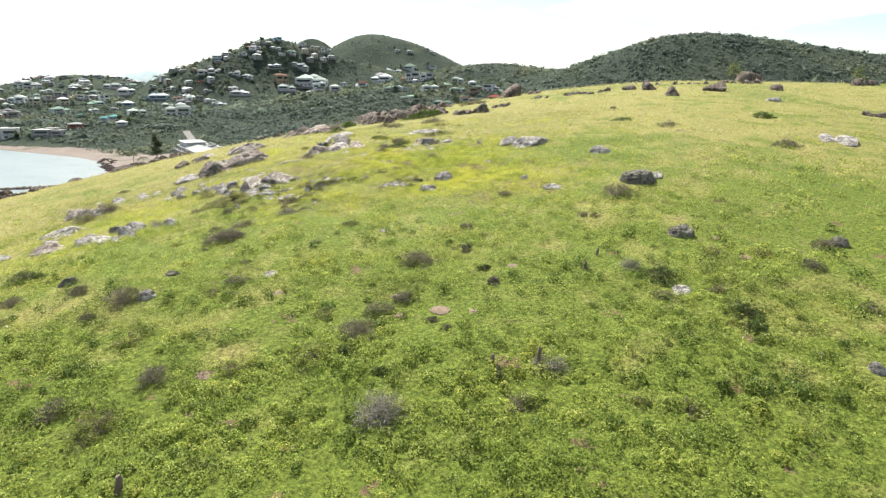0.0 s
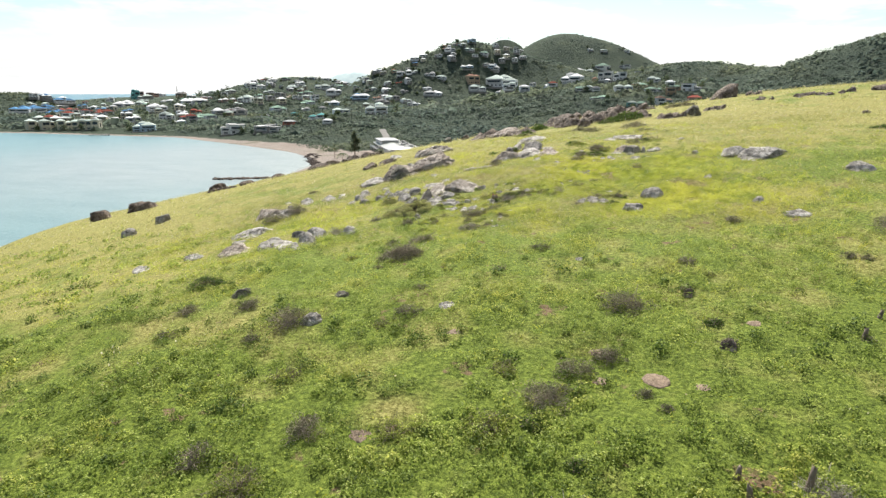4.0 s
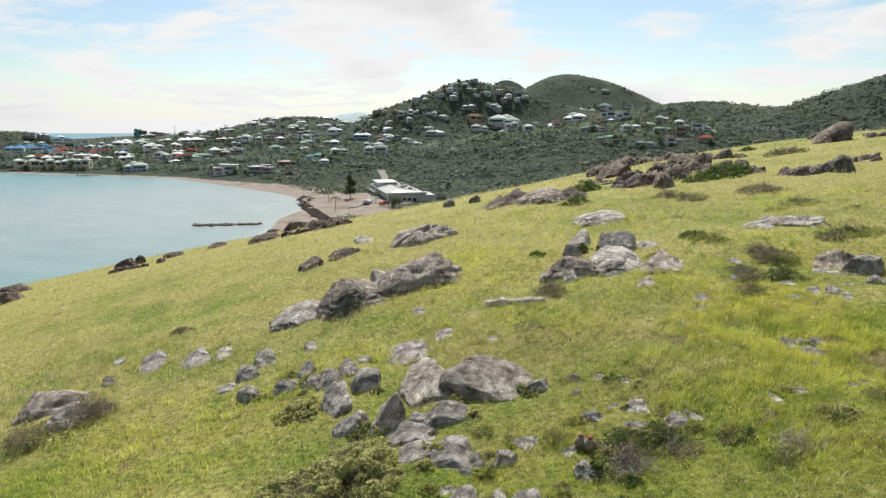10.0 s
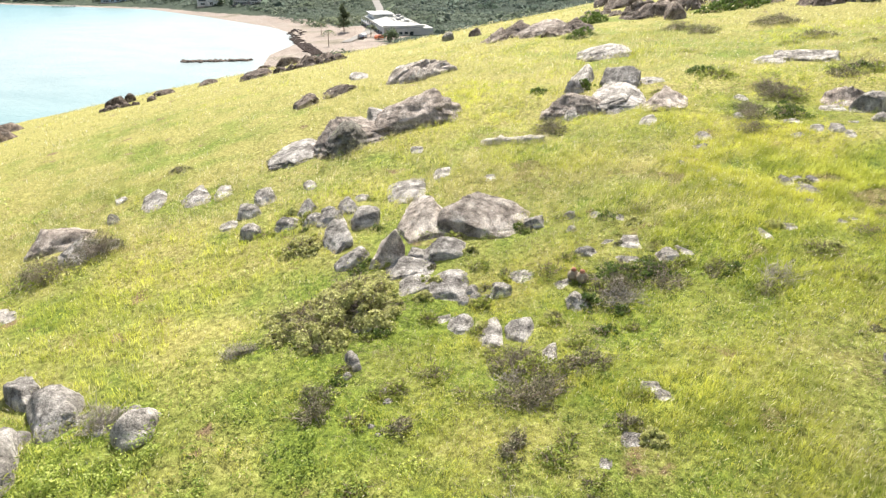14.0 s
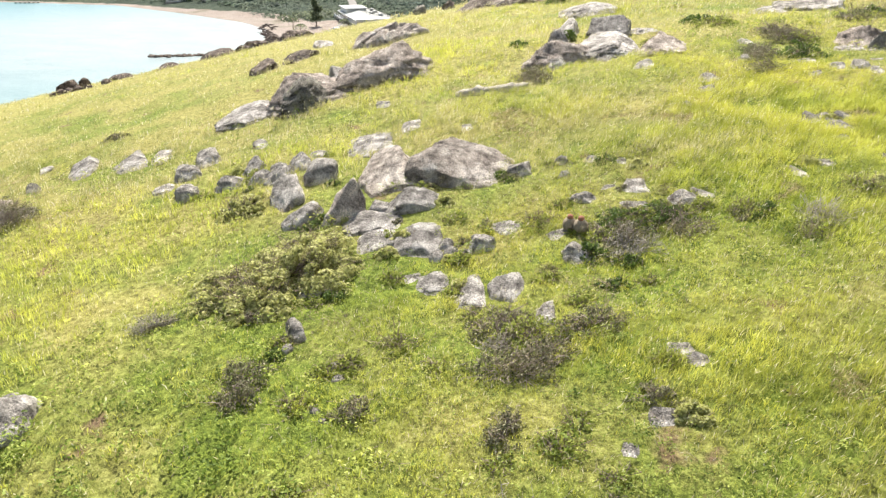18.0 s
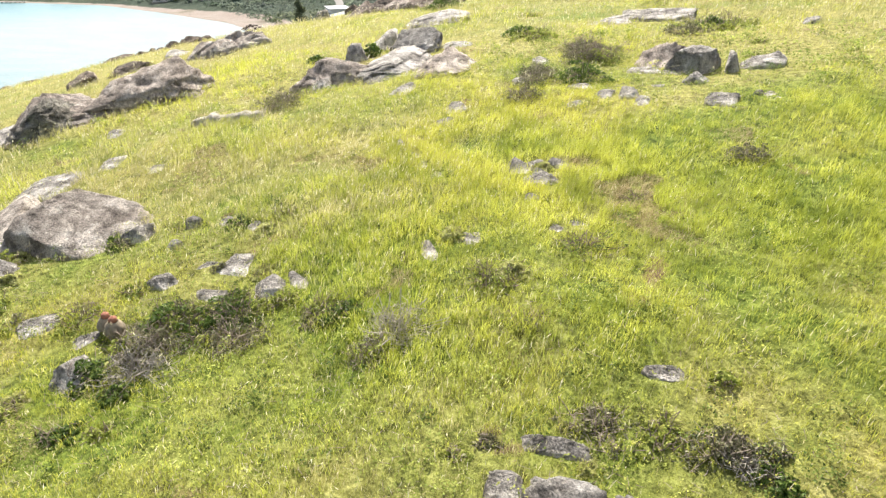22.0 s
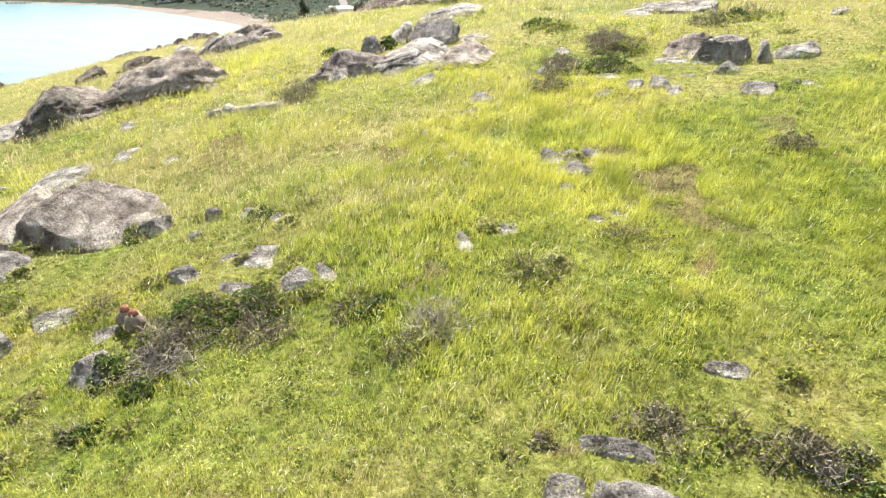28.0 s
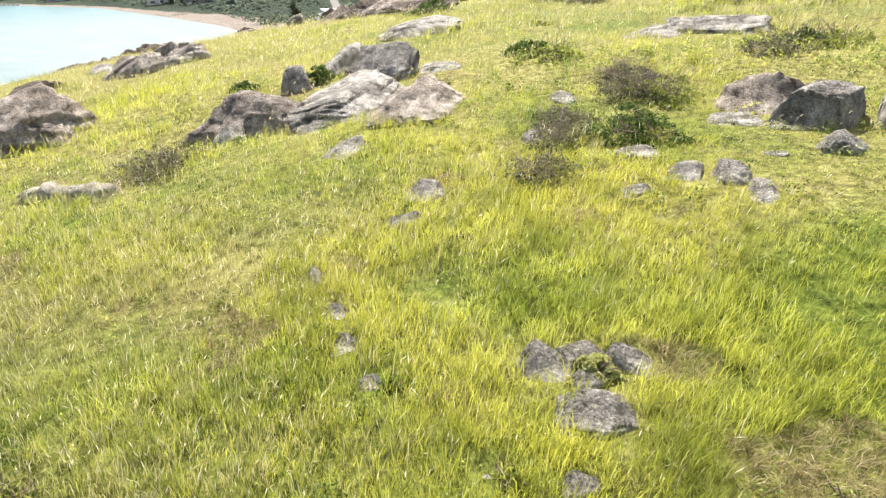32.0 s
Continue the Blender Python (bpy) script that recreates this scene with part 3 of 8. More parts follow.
def rock_shape(kind, level, rng, profile=None, busy=1.0):
    """A boulder: a rounded block hewn flat by random planes, then given ledges, joints and grain."""
    v, f = ICO[level]
    box, cuts, least, rough, ledge, joints = ROCK_FORM[kind]
    v = np.sign(v) * np.abs(v) ** box
    for _ in range(cuts):
        n = rng.normal(size=3)
        n[2] = abs(n[2]) * 0.8
        n /= np.linalg.norm(n)
        p = v @ n
        v = v - np.outer(np.maximum(p - p.max() * rng.uniform(least, 0.97), 0), n)
    if kind == "peak":
        v[:, 1] *= 1 - 0.45 * np.clip(v[:, 2], 0, 1)
    v /= np.abs(v).max(0)
    if profile:
        k = np.interp(v[:, 0], np.linspace(-0.92, 0.92, len(profile)), profile)
        v[:, 2] *= np.where(v[:, 2] > 0, k, 1.0)
    # the back stands a little higher than the front
    lean = 0.46 if kind == "massif" else 0.38 if kind in ("brown", "cut", "wedge") else 0.22 if kind in ("round", "block", "slab") else 0.12
    v[:, 2] *= np.where(v[:, 2] > 0, 1.02 - lean + lean * v[:, 1], 1.0)
    o = Vector(rng.uniform(-50, 50, 3).tolist())
    if level >= 3:
        planes = []
        for _ in range(joints):
            n = rng.normal(size=3) * np.array([1.0, 0.5, 0.35])
            planes.append((n / np.linalg.norm(n), rng.uniform(-0.45, 0.45)))
        grain = np.array([noise.fractal(Vector(q) * (1.6 * busy) + o, 0.62, 2.2, 7) for q in v.tolist()])
        ridge = np.array([abs(noise.noise(Vector(q) * (3.4 * busy) - o)) for q in v.tolist()])
        g = rough * (grain + 0.7 * ridge)
        for n, at in planes:
            g -= 0.075 * np.exp(-((v @ n - at + 0.07 * grain) / 0.035) ** 2)
        h = np.mod((v @ np.array([0.16, 0.10, 0.98])) * 3.6 * busy + 0.45 * grain + rng.uniform(0, 1), 1.0)
        g += ledge * (np.clip(h * 5, 0, 1) - h)
        r = 1 + g
    else:
        r = 1 + lumps(v, rng, ((2.3, 0.05), (5.0, 0.03)))
    v = v * r[:, None]
    v[:, :2] /= np.abs(v[:, :2]).max(0)
    v[:, 2] /= v[:, 2].max()
    return v, f


def rock(x, y, w, d, h, turn, kind, profile=None):
    rng = np.random.default_rng(int(abs(x * 131 + y * 977 + w * 57) * 10) % 100003)
    near = math.hypot(x + 4, y - 30)
    level = 5 if w > 0.85 and near < 17 or kind == "cut" and w > 0.3 else 4 if (w > 0.4 and near < 17) or (w > 1.2 and near < 40) else 3 if w > 0.15 and near < 50 else 2
    v, f = rock_shape(kind, level, rng, profile, float(np.clip(w / 0.9, 1.0, 3.0)) ** 0.7)
    grow = 0.59 if kind == "wedge" else 0.505 if kind == "cut" else 0.54
    v = v * np.array([w * grow, d * grow, h * (0.85 if kind == "massif" else 1.0)])
    v[:, 2] = np.where(v[:, 2] < 0, v[:, 2] * 0.5, v[:, 2])
    turn += 0 if profile else rng.uniform(-8, 8)
    ca, sa = math.cos(radians(turn)), math.sin(radians(turn))
    v = np.stack([v[:, 0] * ca - v[:, 1] * sa, v[:, 0] * sa + v[:, 1] * ca, v[:, 2]], 1)
    # follow the slope of the ground
    e = 0.4
    gx = float(ground_z(x + e, y) - ground_z(x - e, y)) / (2 * e)
    gy = float(ground_z(x, y + e) - ground_z(x, y - e)) / (2 * e)
    v[:, 2] += 0.85 * (gx * v[:, 0] + gy * v[:, 1])
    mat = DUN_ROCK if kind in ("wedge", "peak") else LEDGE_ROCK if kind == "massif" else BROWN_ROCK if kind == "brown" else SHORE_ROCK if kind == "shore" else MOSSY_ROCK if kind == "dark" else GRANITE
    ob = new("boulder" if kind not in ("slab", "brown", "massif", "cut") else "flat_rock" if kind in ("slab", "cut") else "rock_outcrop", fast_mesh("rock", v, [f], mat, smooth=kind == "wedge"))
    ob.location = (x, y, float(ground_z(x, y)) - 0.02)
    size = "small " if w < 0.35 else ""
    tagged(ob, size + ROCK_LABELS[kind], "rock", "rocks on the headland")
    ROCKS.append((x, y, w * 0.43, d * 0.42, radians(turn)))
    return ob


def crag(x, y, w, d, h, turn, cell, flat=0.0):
    """An outcrop of abutting blocks with tilted tops, parted by joints and breaking off round the rim."""
    rng = np.random.default_rng(int(abs(x * 151 + y * 811 + w * 67) * 10) % 100003)
    step = 0.013 if flat > 0.8 else max(w / 90, 0.02)
    nu, nv = int(w / step) + 2, int(d / step) + 2
    U, V = np.meshgrid(np.linspace(-0.5, 0.5, nu) * w * 1.36, np.linspace(-0.5, 0.5, nv) * d * 1.36, indexing="ij")
    p = np.stack([U.ravel(), V.ravel()], 1)
    q3 = np.column_stack([p / cell, 0 * p[:, 0]])
    warp = p + cell * np.stack([lumps(q3, rng, ((2.2, 0.05), (6.0, 0.025))), lumps(q3, rng, ((2.2, 0.05), (6.0, 0.025)))], 1)
    k = max(4, int(1.4 * w * d / cell ** 2))
    seeds = np.stack([rng.uniform(-0.5, 0.5, k) * w, rng.uniform(-0.5, 0.5, k) * d], 1)
    dist = np.hypot(warp[:, None, 0] - seeds[None, :, 0], (warp[:, None, 1] - seeds[None, :, 1]) * 1.25)
    order = np.argpartition(dist, 1, axis=1)[:, :2]
    pair = np.take_along_axis(dist, order, 1)
    swap = pair[:, 0] > pair[:, 1]
    i = np.where(swap, order[:, 1], order[:, 0])
    gap = np.abs(pair[:, 1] - pair[:, 0])

    def rim(a):
        th = np.arctan2(a[:, 1] / d, a[:, 0] / w)
        wob = 0.10 * np.sin(3 * th + ph[0]) + 0.07 * np.sin(5 * th + ph[1]) + 0.05 * np.sin(11 * th + ph[2])
        return np.hypot(a[:, 0] / (0.5 * w), a[:, 1] / (0.5 * d)) * (1 + wob)
    ph = rng.uniform(0, 6.28, 3)
    rs = np.clip(rim(seeds), 0, 1)
    top = h * rng.uniform(-0.22, 0.16, k) * (1 - 0.5 * flat)
    tilt = rng.normal(size=(k, 2)) * 0.13 * (1 - 0.5 * flat)
    dome = np.clip(1 - rim(p) ** (2.0 + 5.0 * flat), 0, 1) ** (1.0 - 0.5 * flat) * (1 + 0.3 * (1 - flat) * p[:, 1] / d)
    z = h * dome + dome ** 0.5 * (top[i] + ((p - seeds[i]) * tilt[i]).sum(1))
    joint = np.clip(gap / ((0.13 - 0.06 * flat) * cell), 0, 1) ** (0.45 - 0.1 * flat)
    z = z * (0.45 + 0.55 * joint) - (0.06 + 0.2 * (flat > 0.8)) * cell * (1 - joint)
    o = Vector(rng.uniform(-50, 50, 3).tolist())
    g = np.array([noise.fractal(Vector((a / cell * 1.6, b / cell * 1.6, c)) + o, 0.9, 2.1, 6) for (a, b), c in zip(p.tolist(), (top[i] * 3 / h).tolist())])
    z += g * 0.13 * min(cell, 2.2 * h)
    strata = np.mod(z / (0.16 * h) + 0.8 * p[:, 0] / w + 0.35 * g, 1.0)
    z += 0.016 * h * np.clip(strata * 3 - 1, -1, 1) * (1 - flat)
    edge = np.clip((1.04 - rim(p)) / 0.10, 0, 1) ** 0.6
    z = np.maximum(z, -0.1 if flat > 0.8 else 0.01) - (0.2 + 0.3 * h) * (1 - edge)
    p = p + g[:, None] * 0.03 * cell
    a = radians(turn)
    wx, wy = x + p[:, 0] * math.cos(a) - p[:, 1] * math.sin(a), y + p[:, 0] * math.sin(a) + p[:, 1] * math.cos(a)
    z0 = float(ground_z(x, y))
    v = np.stack([wx - x, wy - y, z + ground_z(wx, wy) - z0], 1)
    m, n = np.meshgrid(np.arange(nu - 1), np.arange(nv - 1), indexing="ij")
    c = (m * nv + n).reshape(-1, 1)
    f = np.concatenate([c, c + nv, c + nv + 1, c + 1], 1)
    f = f[(edge[f] > 0).any(1)]
    ob = new("rock_outcrop", fast_mesh("rock_outcrop", v, [f], DUN_ROCK))
    ob.location = (x, y, z0)
    tagged(ob, "broad rugged outcrop of weathered grey-brown granite", "rock", "rock outcrops on the headland")
    ROCKS.append((x, y, w * 0.44, d * 0.44, a))
    return ob

# ---- rocks on the headland: x, y, width, depth, height, turn, kind, heights across the top ----
rock(-10.34, 35.15, 0.99, 1.56, 0.44, 24, 'wedge', (0.3, 0.62, 0.8, 1.0, 0.75))
rock(-9.01, 35.18, 1.74, 1.22, 0.59, 16, 'wedge', (0.95, 1.0, 0.74, 0.5, 0.24))
rock(-8.00, 35.01, 0.47, 0.38, 0.20, 9, 'round')
rock(-11.27, 36.93, 1.04, 1.36, 0.11, 25, 'slab', (0.75, 1.0, 1.0, 0.9, 0.7))
rock(-10.58, 33.71, 0.75, 0.56, 0.58, 30, 'peak', (0.35, 0.5, 0.75, 1.0, 0.3))
rock(-11.32, 33.69, 0.68, 0.54, 0.23, 35, 'round', (0.6, 0.9, 1.0, 1.0, 0.8))
rock(-12.05, 34.65, 0.61, 1.31, 0.31, 35, 'round')
rock(-9.59, 33.93, 0.98, 0.71, 0.25, 23, 'round', (0.7, 1.0, 1.0, 0.8, 0.5))
rock(-10.04, 33.89, 0.39, 0.37, 0.16, 26, 'block')
rock(-9.99, 33.42, 0.99, 0.84, 0.11, 27, 'slab', (0.5, 0.9, 1.0, 0.7, 0.4))
rock(-9.76, 32.81, 0.68, 0.58, 0.10, 28, 'slab')
rock(-9.15, 32.81, 0.75, 1.04, 0.15, 23, 'slab', (0.5, 0.7, 0.9, 1.0, 0.9))
rock(-8.77, 32.47, 0.21, 0.24, 0.11, 21, 'round')
rock(-8.73, 32.74, 0.27, 0.22, 0.11, 20, 'round')
rock(-8.60, 32.59, 0.21, 0.17, 0.09, 19, 'round')
rock(-8.44, 32.60, 0.17, 0.14, 0.06, 17, 'round')
rock(-8.24, 32.74, 0.42, 0.38, 0.17, 15, 'block')
rock(-13.71, 35.38, 0.65, 0.52, 0.25, 40, 'round', (0.5, 0.8, 1.0, 1.0, 0.7))
rock(-13.07, 35.46, 0.48, 0.38, 0.20, 37, 'round')
rock(-12.62, 35.48, 0.66, 0.53, 0.22, 35, 'round', (0.4, 0.7, 1.0, 1.0, 0.8))
rock(-11.66, 35.21, 0.72, 0.61, 0.37, 32, 'round', (0.5, 0.9, 1.0, 1.0, 0.8))
rock(-12.82, 35.83, 0.34, 0.39, 0.17, 35, 'round')
rock(-12.48, 36.06, 0.43, 0.82, 0.22, 33, 'round')
rock(-13.54, 36.11, 0.49, 0.59, 0.25, 37, 'round', (0.5, 0.7, 0.9, 1.0, 0.8))
rock(-12.36, 36.66, 0.39, 0.50, 0.08, 31, 'slab')
rock(-15.25, 37.11, 0.59, 0.79, 0.30, 41, 'round')
rock(-15.27, 36.29, 0.52, 0.84, 0.27, 43, 'round')
rock(-17.88, 37.77, 0.82, 1.42, 0.17, 46, 'slab', (0.5, 0.8, 1.0, 1.0, 0.8))
rock(-17.08, 37.87, 0.51, 0.95, 0.11, 44, 'slab')
rock(-15.43, 35.73, 0.49, 0.63, 0.09, 45, 'slab')
rock(-14.48, 35.15, 0.50, 0.57, 0.26, 44, 'round')
rock(-14.25, 37.62, 0.33, 0.77, 0.11, 36, 'slab')
rock(-8.98, 31.99, 0.28, 0.32, 0.03, 25, 'slab')
rock(-8.67, 31.87, 0.59, 0.56, 0.09, 22, 'slab', (0.4, 0.7, 1.0, 1.0, 0.7))
rock(-8.11, 31.69, 0.43, 0.80, 0.09, 17, 'slab', (0.5, 0.8, 1.0, 1.0, 0.8))
rock(-7.68, 31.77, 0.49, 0.57, 0.08, 11, 'slab')
rock(-7.17, 31.22, 0.27, 0.58, 0.11, 6, 'block', (0.5, 0.8, 1.0, 0.9, 0.5))
rock(-6.96, 32.67, 0.46, 0.62, 0.18, 2, 'block', (0.6, 1.0, 0.9, 0.6, 0.3))
rock(-6.94, 34.00, 0.45, 0.24, 0.12, 2, 'round', (0.6, 1.0, 1.0, 0.8, 0.5))
rock(-6.22, 34.37, 0.49, 0.46, 0.06, -4, 'slab')
rock(-6.59, 34.37, 0.30, 0.23, 0.03, -1, 'slab')
rock(-5.61, 33.95, 0.43, 0.34, 0.12, -10, 'round')
rock(-6.23, 33.84, 0.44, 0.28, 0.06, -5, 'slab')
rock(-7.29, 34.74, 0.20, 0.18, 0.10, 4, 'round')
rock(-10.38, 31.92, 0.35, 0.28, 0.14, 38, 'round')
rock(-10.20, 31.72, 0.62, 0.43, 0.08, 37, 'slab', (0.5, 0.8, 1.0, 0.8, 0.5))
rock(-10.72, 37.82, 0.52, 0.68, 0.07, 20, 'slab')
rock(-9.42, 37.36, 0.30, 0.39, 0.05, 15, 'slab')
rock(-11.89, 39.37, 0.37, 0.48, 0.07, 23, 'slab')
rock(-10.04, 30.75, 0.20, 0.46, 0.19, 43, 'slab')
rock(-12.97, 41.88, 3.37, 2.36, 1.08, 23, 'massif', (0.35, 0.75, 0.95, 1.0, 0.6))
rock(-14.24, 40.47, 2.33, 1.63, 0.91, 29, 'massif', (0.4, 1.0, 0.95, 0.75, 0.35))
rock(-14.14, 42.32, 0.91, 2.12, 0.52, 26, 'slab', (0.9, 1.0, 0.8, 0.6, 0.3))
rock(-14.36, 40.14, 1.47, 1.57, 0.74, 30, 'dark', (0.35, 0.7, 1.0, 0.9, 0.6))
rock(-15.94, 40.20, 1.77, 2.31, 0.24, 35, 'slab', (0.4, 0.7, 1.0, 0.9, 0.6))
rock(-8.04, 41.42, 1.68, 1.17, 0.66, 5, 'massif', (0.5, 1.0, 1.0, 0.95, 0.8))
rock(-8.01, 40.96, 0.47, 0.85, 0.24, 5, 'round')
rock(-6.90, 44.00, 1.23, 0.80, 0.50, 1, 'cut', (0.95, 1.0, 1.0, 1.0, 0.95))
rock(-6.77, 42.20, 1.67, 2.91, 0.36, 1, 'slab', (0.7, 0.9, 1.0, 0.8, 0.7))
rock(-5.65, 41.75, 1.20, 2.13, 0.47, -3, 'massif', (0.5, 0.9, 1.0, 0.9, 0.5))
rock(-8.10, 44.98, 0.84, 1.95, 0.41, 4, 'slab', (0.3, 0.5, 0.7, 1.0, 0.9))
rock(-5.97, 44.33, 0.75, 0.98, 0.08, -2, 'slab')
rock(-6.05, 40.18, 0.45, 0.62, 0.10, -2, 'slab')
rock(-20.38, 35.28, 1.71, 1.37, 0.56, 49, 'massif', (0.4, 0.8, 1.0, 1.0, 0.7))
rock(-19.74, 36.52, 0.32, 0.73, 0.19, 45, 'dark')
rock(-15.36, 29.62, 0.49, 1.12, 0.32, 55, 'round')
rock(-14.36, 29.28, 0.82, 1.49, 0.42, 53, 'round', (0.4, 0.8, 1.0, 0.85, 0.5))
rock(-12.59, 29.02, 0.69, 0.66, 0.36, 47, 'round', (0.6, 1.0, 0.9, 0.7, 0.5))
rock(-14.45, 28.70, 0.41, 0.62, 0.21, 56, 'round')
rock(-18.42, 31.96, 0.32, 0.70, 0.06, 54, 'slab')
rock(-5.81, 30.62, 0.28, 0.27, 0.04, -6, 'slab')
rock(-5.65, 30.45, 0.26, 0.34, 0.03, -7, 'slab')
rock(-6.01, 29.65, 0.29, 0.23, 0.06, -5, 'block')
rock(-19.28, 37.72, 0.86, 1.59, 0.18, 42, 'slab', (0.3, 0.5, 0.7, 1.0, 0.9))
rock(-1.45, 41.71, 1.11, 1.17, 0.44, -7, 'massif', (0.35, 0.55, 0.75, 0.95, 1.0))
rock(-0.86, 41.09, 1.12, 0.89, 0.46, -11, 'block', (0.7, 0.95, 1.0, 1.0, 0.95))
rock(-0.33, 41.01, 0.30, 0.69, 0.34, -14, 'block', (0.7, 1.0, 0.9, 0.6, 0.4))
rock(0.16, 41.10, 0.76, 0.61, 0.22, -17, 'block', (0.8, 0.9, 0.8, 1.0, 0.8))
rock(-1.21, 41.05, 0.57, 0.74, 0.08, -9, 'slab')
rock(-1.00, 40.05, 0.41, 0.44, 0.17, -11, 'block', (0.7, 1.0, 1.0, 0.8, 0.5))
rock(-1.76, 41.11, 0.60, 0.51, 0.06, -5, 'slab')
rock(-2.83, 40.01, 0.52, 0.44, 0.06, 1, 'slab')
rock(-2.43, 39.42, 0.38, 0.58, 0.08, -2, 'slab')
rock(-2.09, 39.33, 0.44, 0.35, 0.15, -4, 'block')
rock(-1.83, 39.01, 0.25, 0.58, 0.06, -6, 'slab')
rock(-0.75, 38.83, 0.49, 0.40, 0.12, -15, 'cut')
rock(-0.21, 39.08, 0.16, 0.17, 0.08, -18, 'dark')
rock(-0.06, 39.08, 0.19, 0.26, 0.04, -19, 'slab')
rock(0.03, 38.92, 0.11, 0.20, 0.02, -20, 'slab')
rock(-3.41, 36.79, 0.38, 0.36, 0.16, 8, 'block', (0.8, 1.0, 0.9, 0.7, 0.6))
rock(-3.20, 36.93, 0.33, 0.24, 0.08, 6, 'round')
rock(-2.92, 36.91, 0.37, 0.30, 0.11, 3, 'block', (1.0, 1.0, 0.85, 0.6, 0.35))
rock(-3.14, 36.72, 0.28, 0.18, 0.08, 5, 'round')
rock(-3.08, 36.39, 0.52, 0.42, 0.12, 5, 'block', (0.5, 0.8, 1.0, 0.85, 0.6))
rock(-3.64, 35.92, 0.21, 0.24, 0.02, 13, 'slab')
rock(-2.57, 35.29, 0.24, 0.21, 0.03, -1, 'slab')
rock(-2.44, 35.49, 0.20, 0.19, 0.02, -3, 'slab')
rock(-2.76, 35.12, 0.24, 0.31, 0.03, 2, 'slab')
rock(-3.65, 34.80, 0.25, 0.29, 0.04, 17, 'slab')
rock(-4.05, 34.60, 0.20, 0.43, 0.04, 25, 'slab')
rock(-5.34, 34.06, 0.17, 0.40, 0.07, 48, 'slab')
rock(-7.38, 35.30, 0.27, 0.23, 0.14, 52, 'round')
rock(-6.89, 35.33, 0.27, 0.21, 0.08, 49, 'round')
rock(-6.41, 35.15, 0.27, 0.29, 0.03, 47, 'slab')
rock(-5.29, 37.58, 0.13, 0.30, 0.10, 24, 'round')
rock(-4.93, 37.17, 0.19, 0.32, 0.04, 22, 'slab')
rock(-4.72, 36.79, 0.19, 0.31, 0.04, 22, 'slab')
rock(1.85, 45.02, 0.34, 0.79, 0.11, -19, 'slab')
rock(-14.17, 27.96, 0.76, 1.73, 0.52, 36, 'round', (0.7, 1.0, 1.0, 0.9, 0.8))
rock(-16.48, 29.03, 1.10, 1.42, 0.19, 40, 'slab', (0.3, 0.6, 0.9, 1.0, 0.6))
rock(-16.18, 27.95, 0.74, 1.26, 0.37, 42, 'round')
rock(-15.24, 27.89, 0.96, 2.10, 0.21, 39, 'slab', (1.0, 0.9, 1.0, 0.8, 0.5))
rock(-14.12, 26.86, 0.38, 0.88, 0.25, 39, 'slab')
rock(-17.72, 27.79, 1.53, 0.95, 0.42, 45, 'massif', (0.5, 0.7, 0.85, 1.0, 0.7))
rock(-18.97, 31.15, 1.89, 2.46, 0.34, 41, 'slab', (0.4, 0.6, 0.9, 1.0, 0.7))
rock(-18.60, 29.53, 0.76, 0.65, 0.09, 44, 'slab')
rock(-3.14, 35.92, 0.24, 0.21, 0.07, -2, 'round')
rock(-4.41, 36.44, 0.17, 0.16, 0.06, 22, 'slab')
rock(-4.85, 38.62, 0.35, 0.26, 0.09, 17, 'slab')
rock(-1.56, 39.97, 0.27, 0.14, 0.05, -14, 'slab')
rock(-2.86, 39.10, 0.35, 0.19, 0.06, -4, 'slab')
rock(-18.79, 46.11, 1.11, 0.94, 0.42, 28, 'brown')
rock(-17.92, 47.45, 1.59, 1.35, 0.30, 25, 'brown')
rock(-18.41, 50.83, 0.89, 1.71, 0.21, 23, 'slab')
rock(-15.17, 49.56, 1.61, 2.59, 0.33, 18, 'slab')
rock(-20.70, 37.90, 0.41, 0.68, 0.11, 44, 'slab')
rock(-44.01, 63.25, 1.72, 1.46, 0.80, 43, 'shore')
rock(-45.47, 66.48, 0.83, 0.71, 0.71, 42, 'shore')
rock(-37.32, 77.91, 2.41, 2.05, 0.79, 30, 'shore')
rock(-30.19, 68.41, 1.54, 1.31, 0.73, 28, 'shore')
rock(-31.71, 63.65, 2.41, 2.05, 0.57, 32, 'shore')
rock(-42.85, 67.52, 1.87, 1.59, 0.42, 39, 'shore')
rock(-40.14, 69.20, 1.89, 1.61, 0.46, 36, 'shore')
rock(-15.98, 50.26, 1.09, 2.72, 0.25, 20, 'slab')
rock(-4.80, 39.12, 0.40, 0.36, 0.11, -6, 'slab')
rock(-8.18, 43.37, 0.60, 0.54, 0.40, 27, 'block')
rock(-3.94, 40.43, 0.28, 0.30, 0.09, 6, 'slab')
rock(-3.74, 41.95, 0.36, 0.61, 0.10, 3, 'slab')
rock(-18.78, 34.65, 1.34, 1.14, 0.40, 36, 'block')
rock(-14.27, 27.09, 0.39, 1.11, 0.11, 39, 'slab')
rock(-30.93, 39.15, 0.96, 0.81, 0.49, 47, 'round')
rock(-30.75, 35.73, 0.94, 0.80, 0.50, 51, 'round')
rock(-49.37, 52.77, 2.07, 1.76, 0.96, 50, 'shore')
rock(-45.80, 54.09, 2.81, 2.39, 0.77, 46, 'shore')
rock(-19.71, 27.54, 0.78, 1.07, 0.19, 50, 'slab')
rock(21.44, 61.81, 1.42, 1.21, 0.95, -19, 'brown', (0.4, 0.8, 1.0, 0.85, 0.5))
rock(21.60, 69.55, 1.77, 1.50, 1.05, -17, 'brown', (0.5, 0.9, 1.0, 0.8, 0.45))
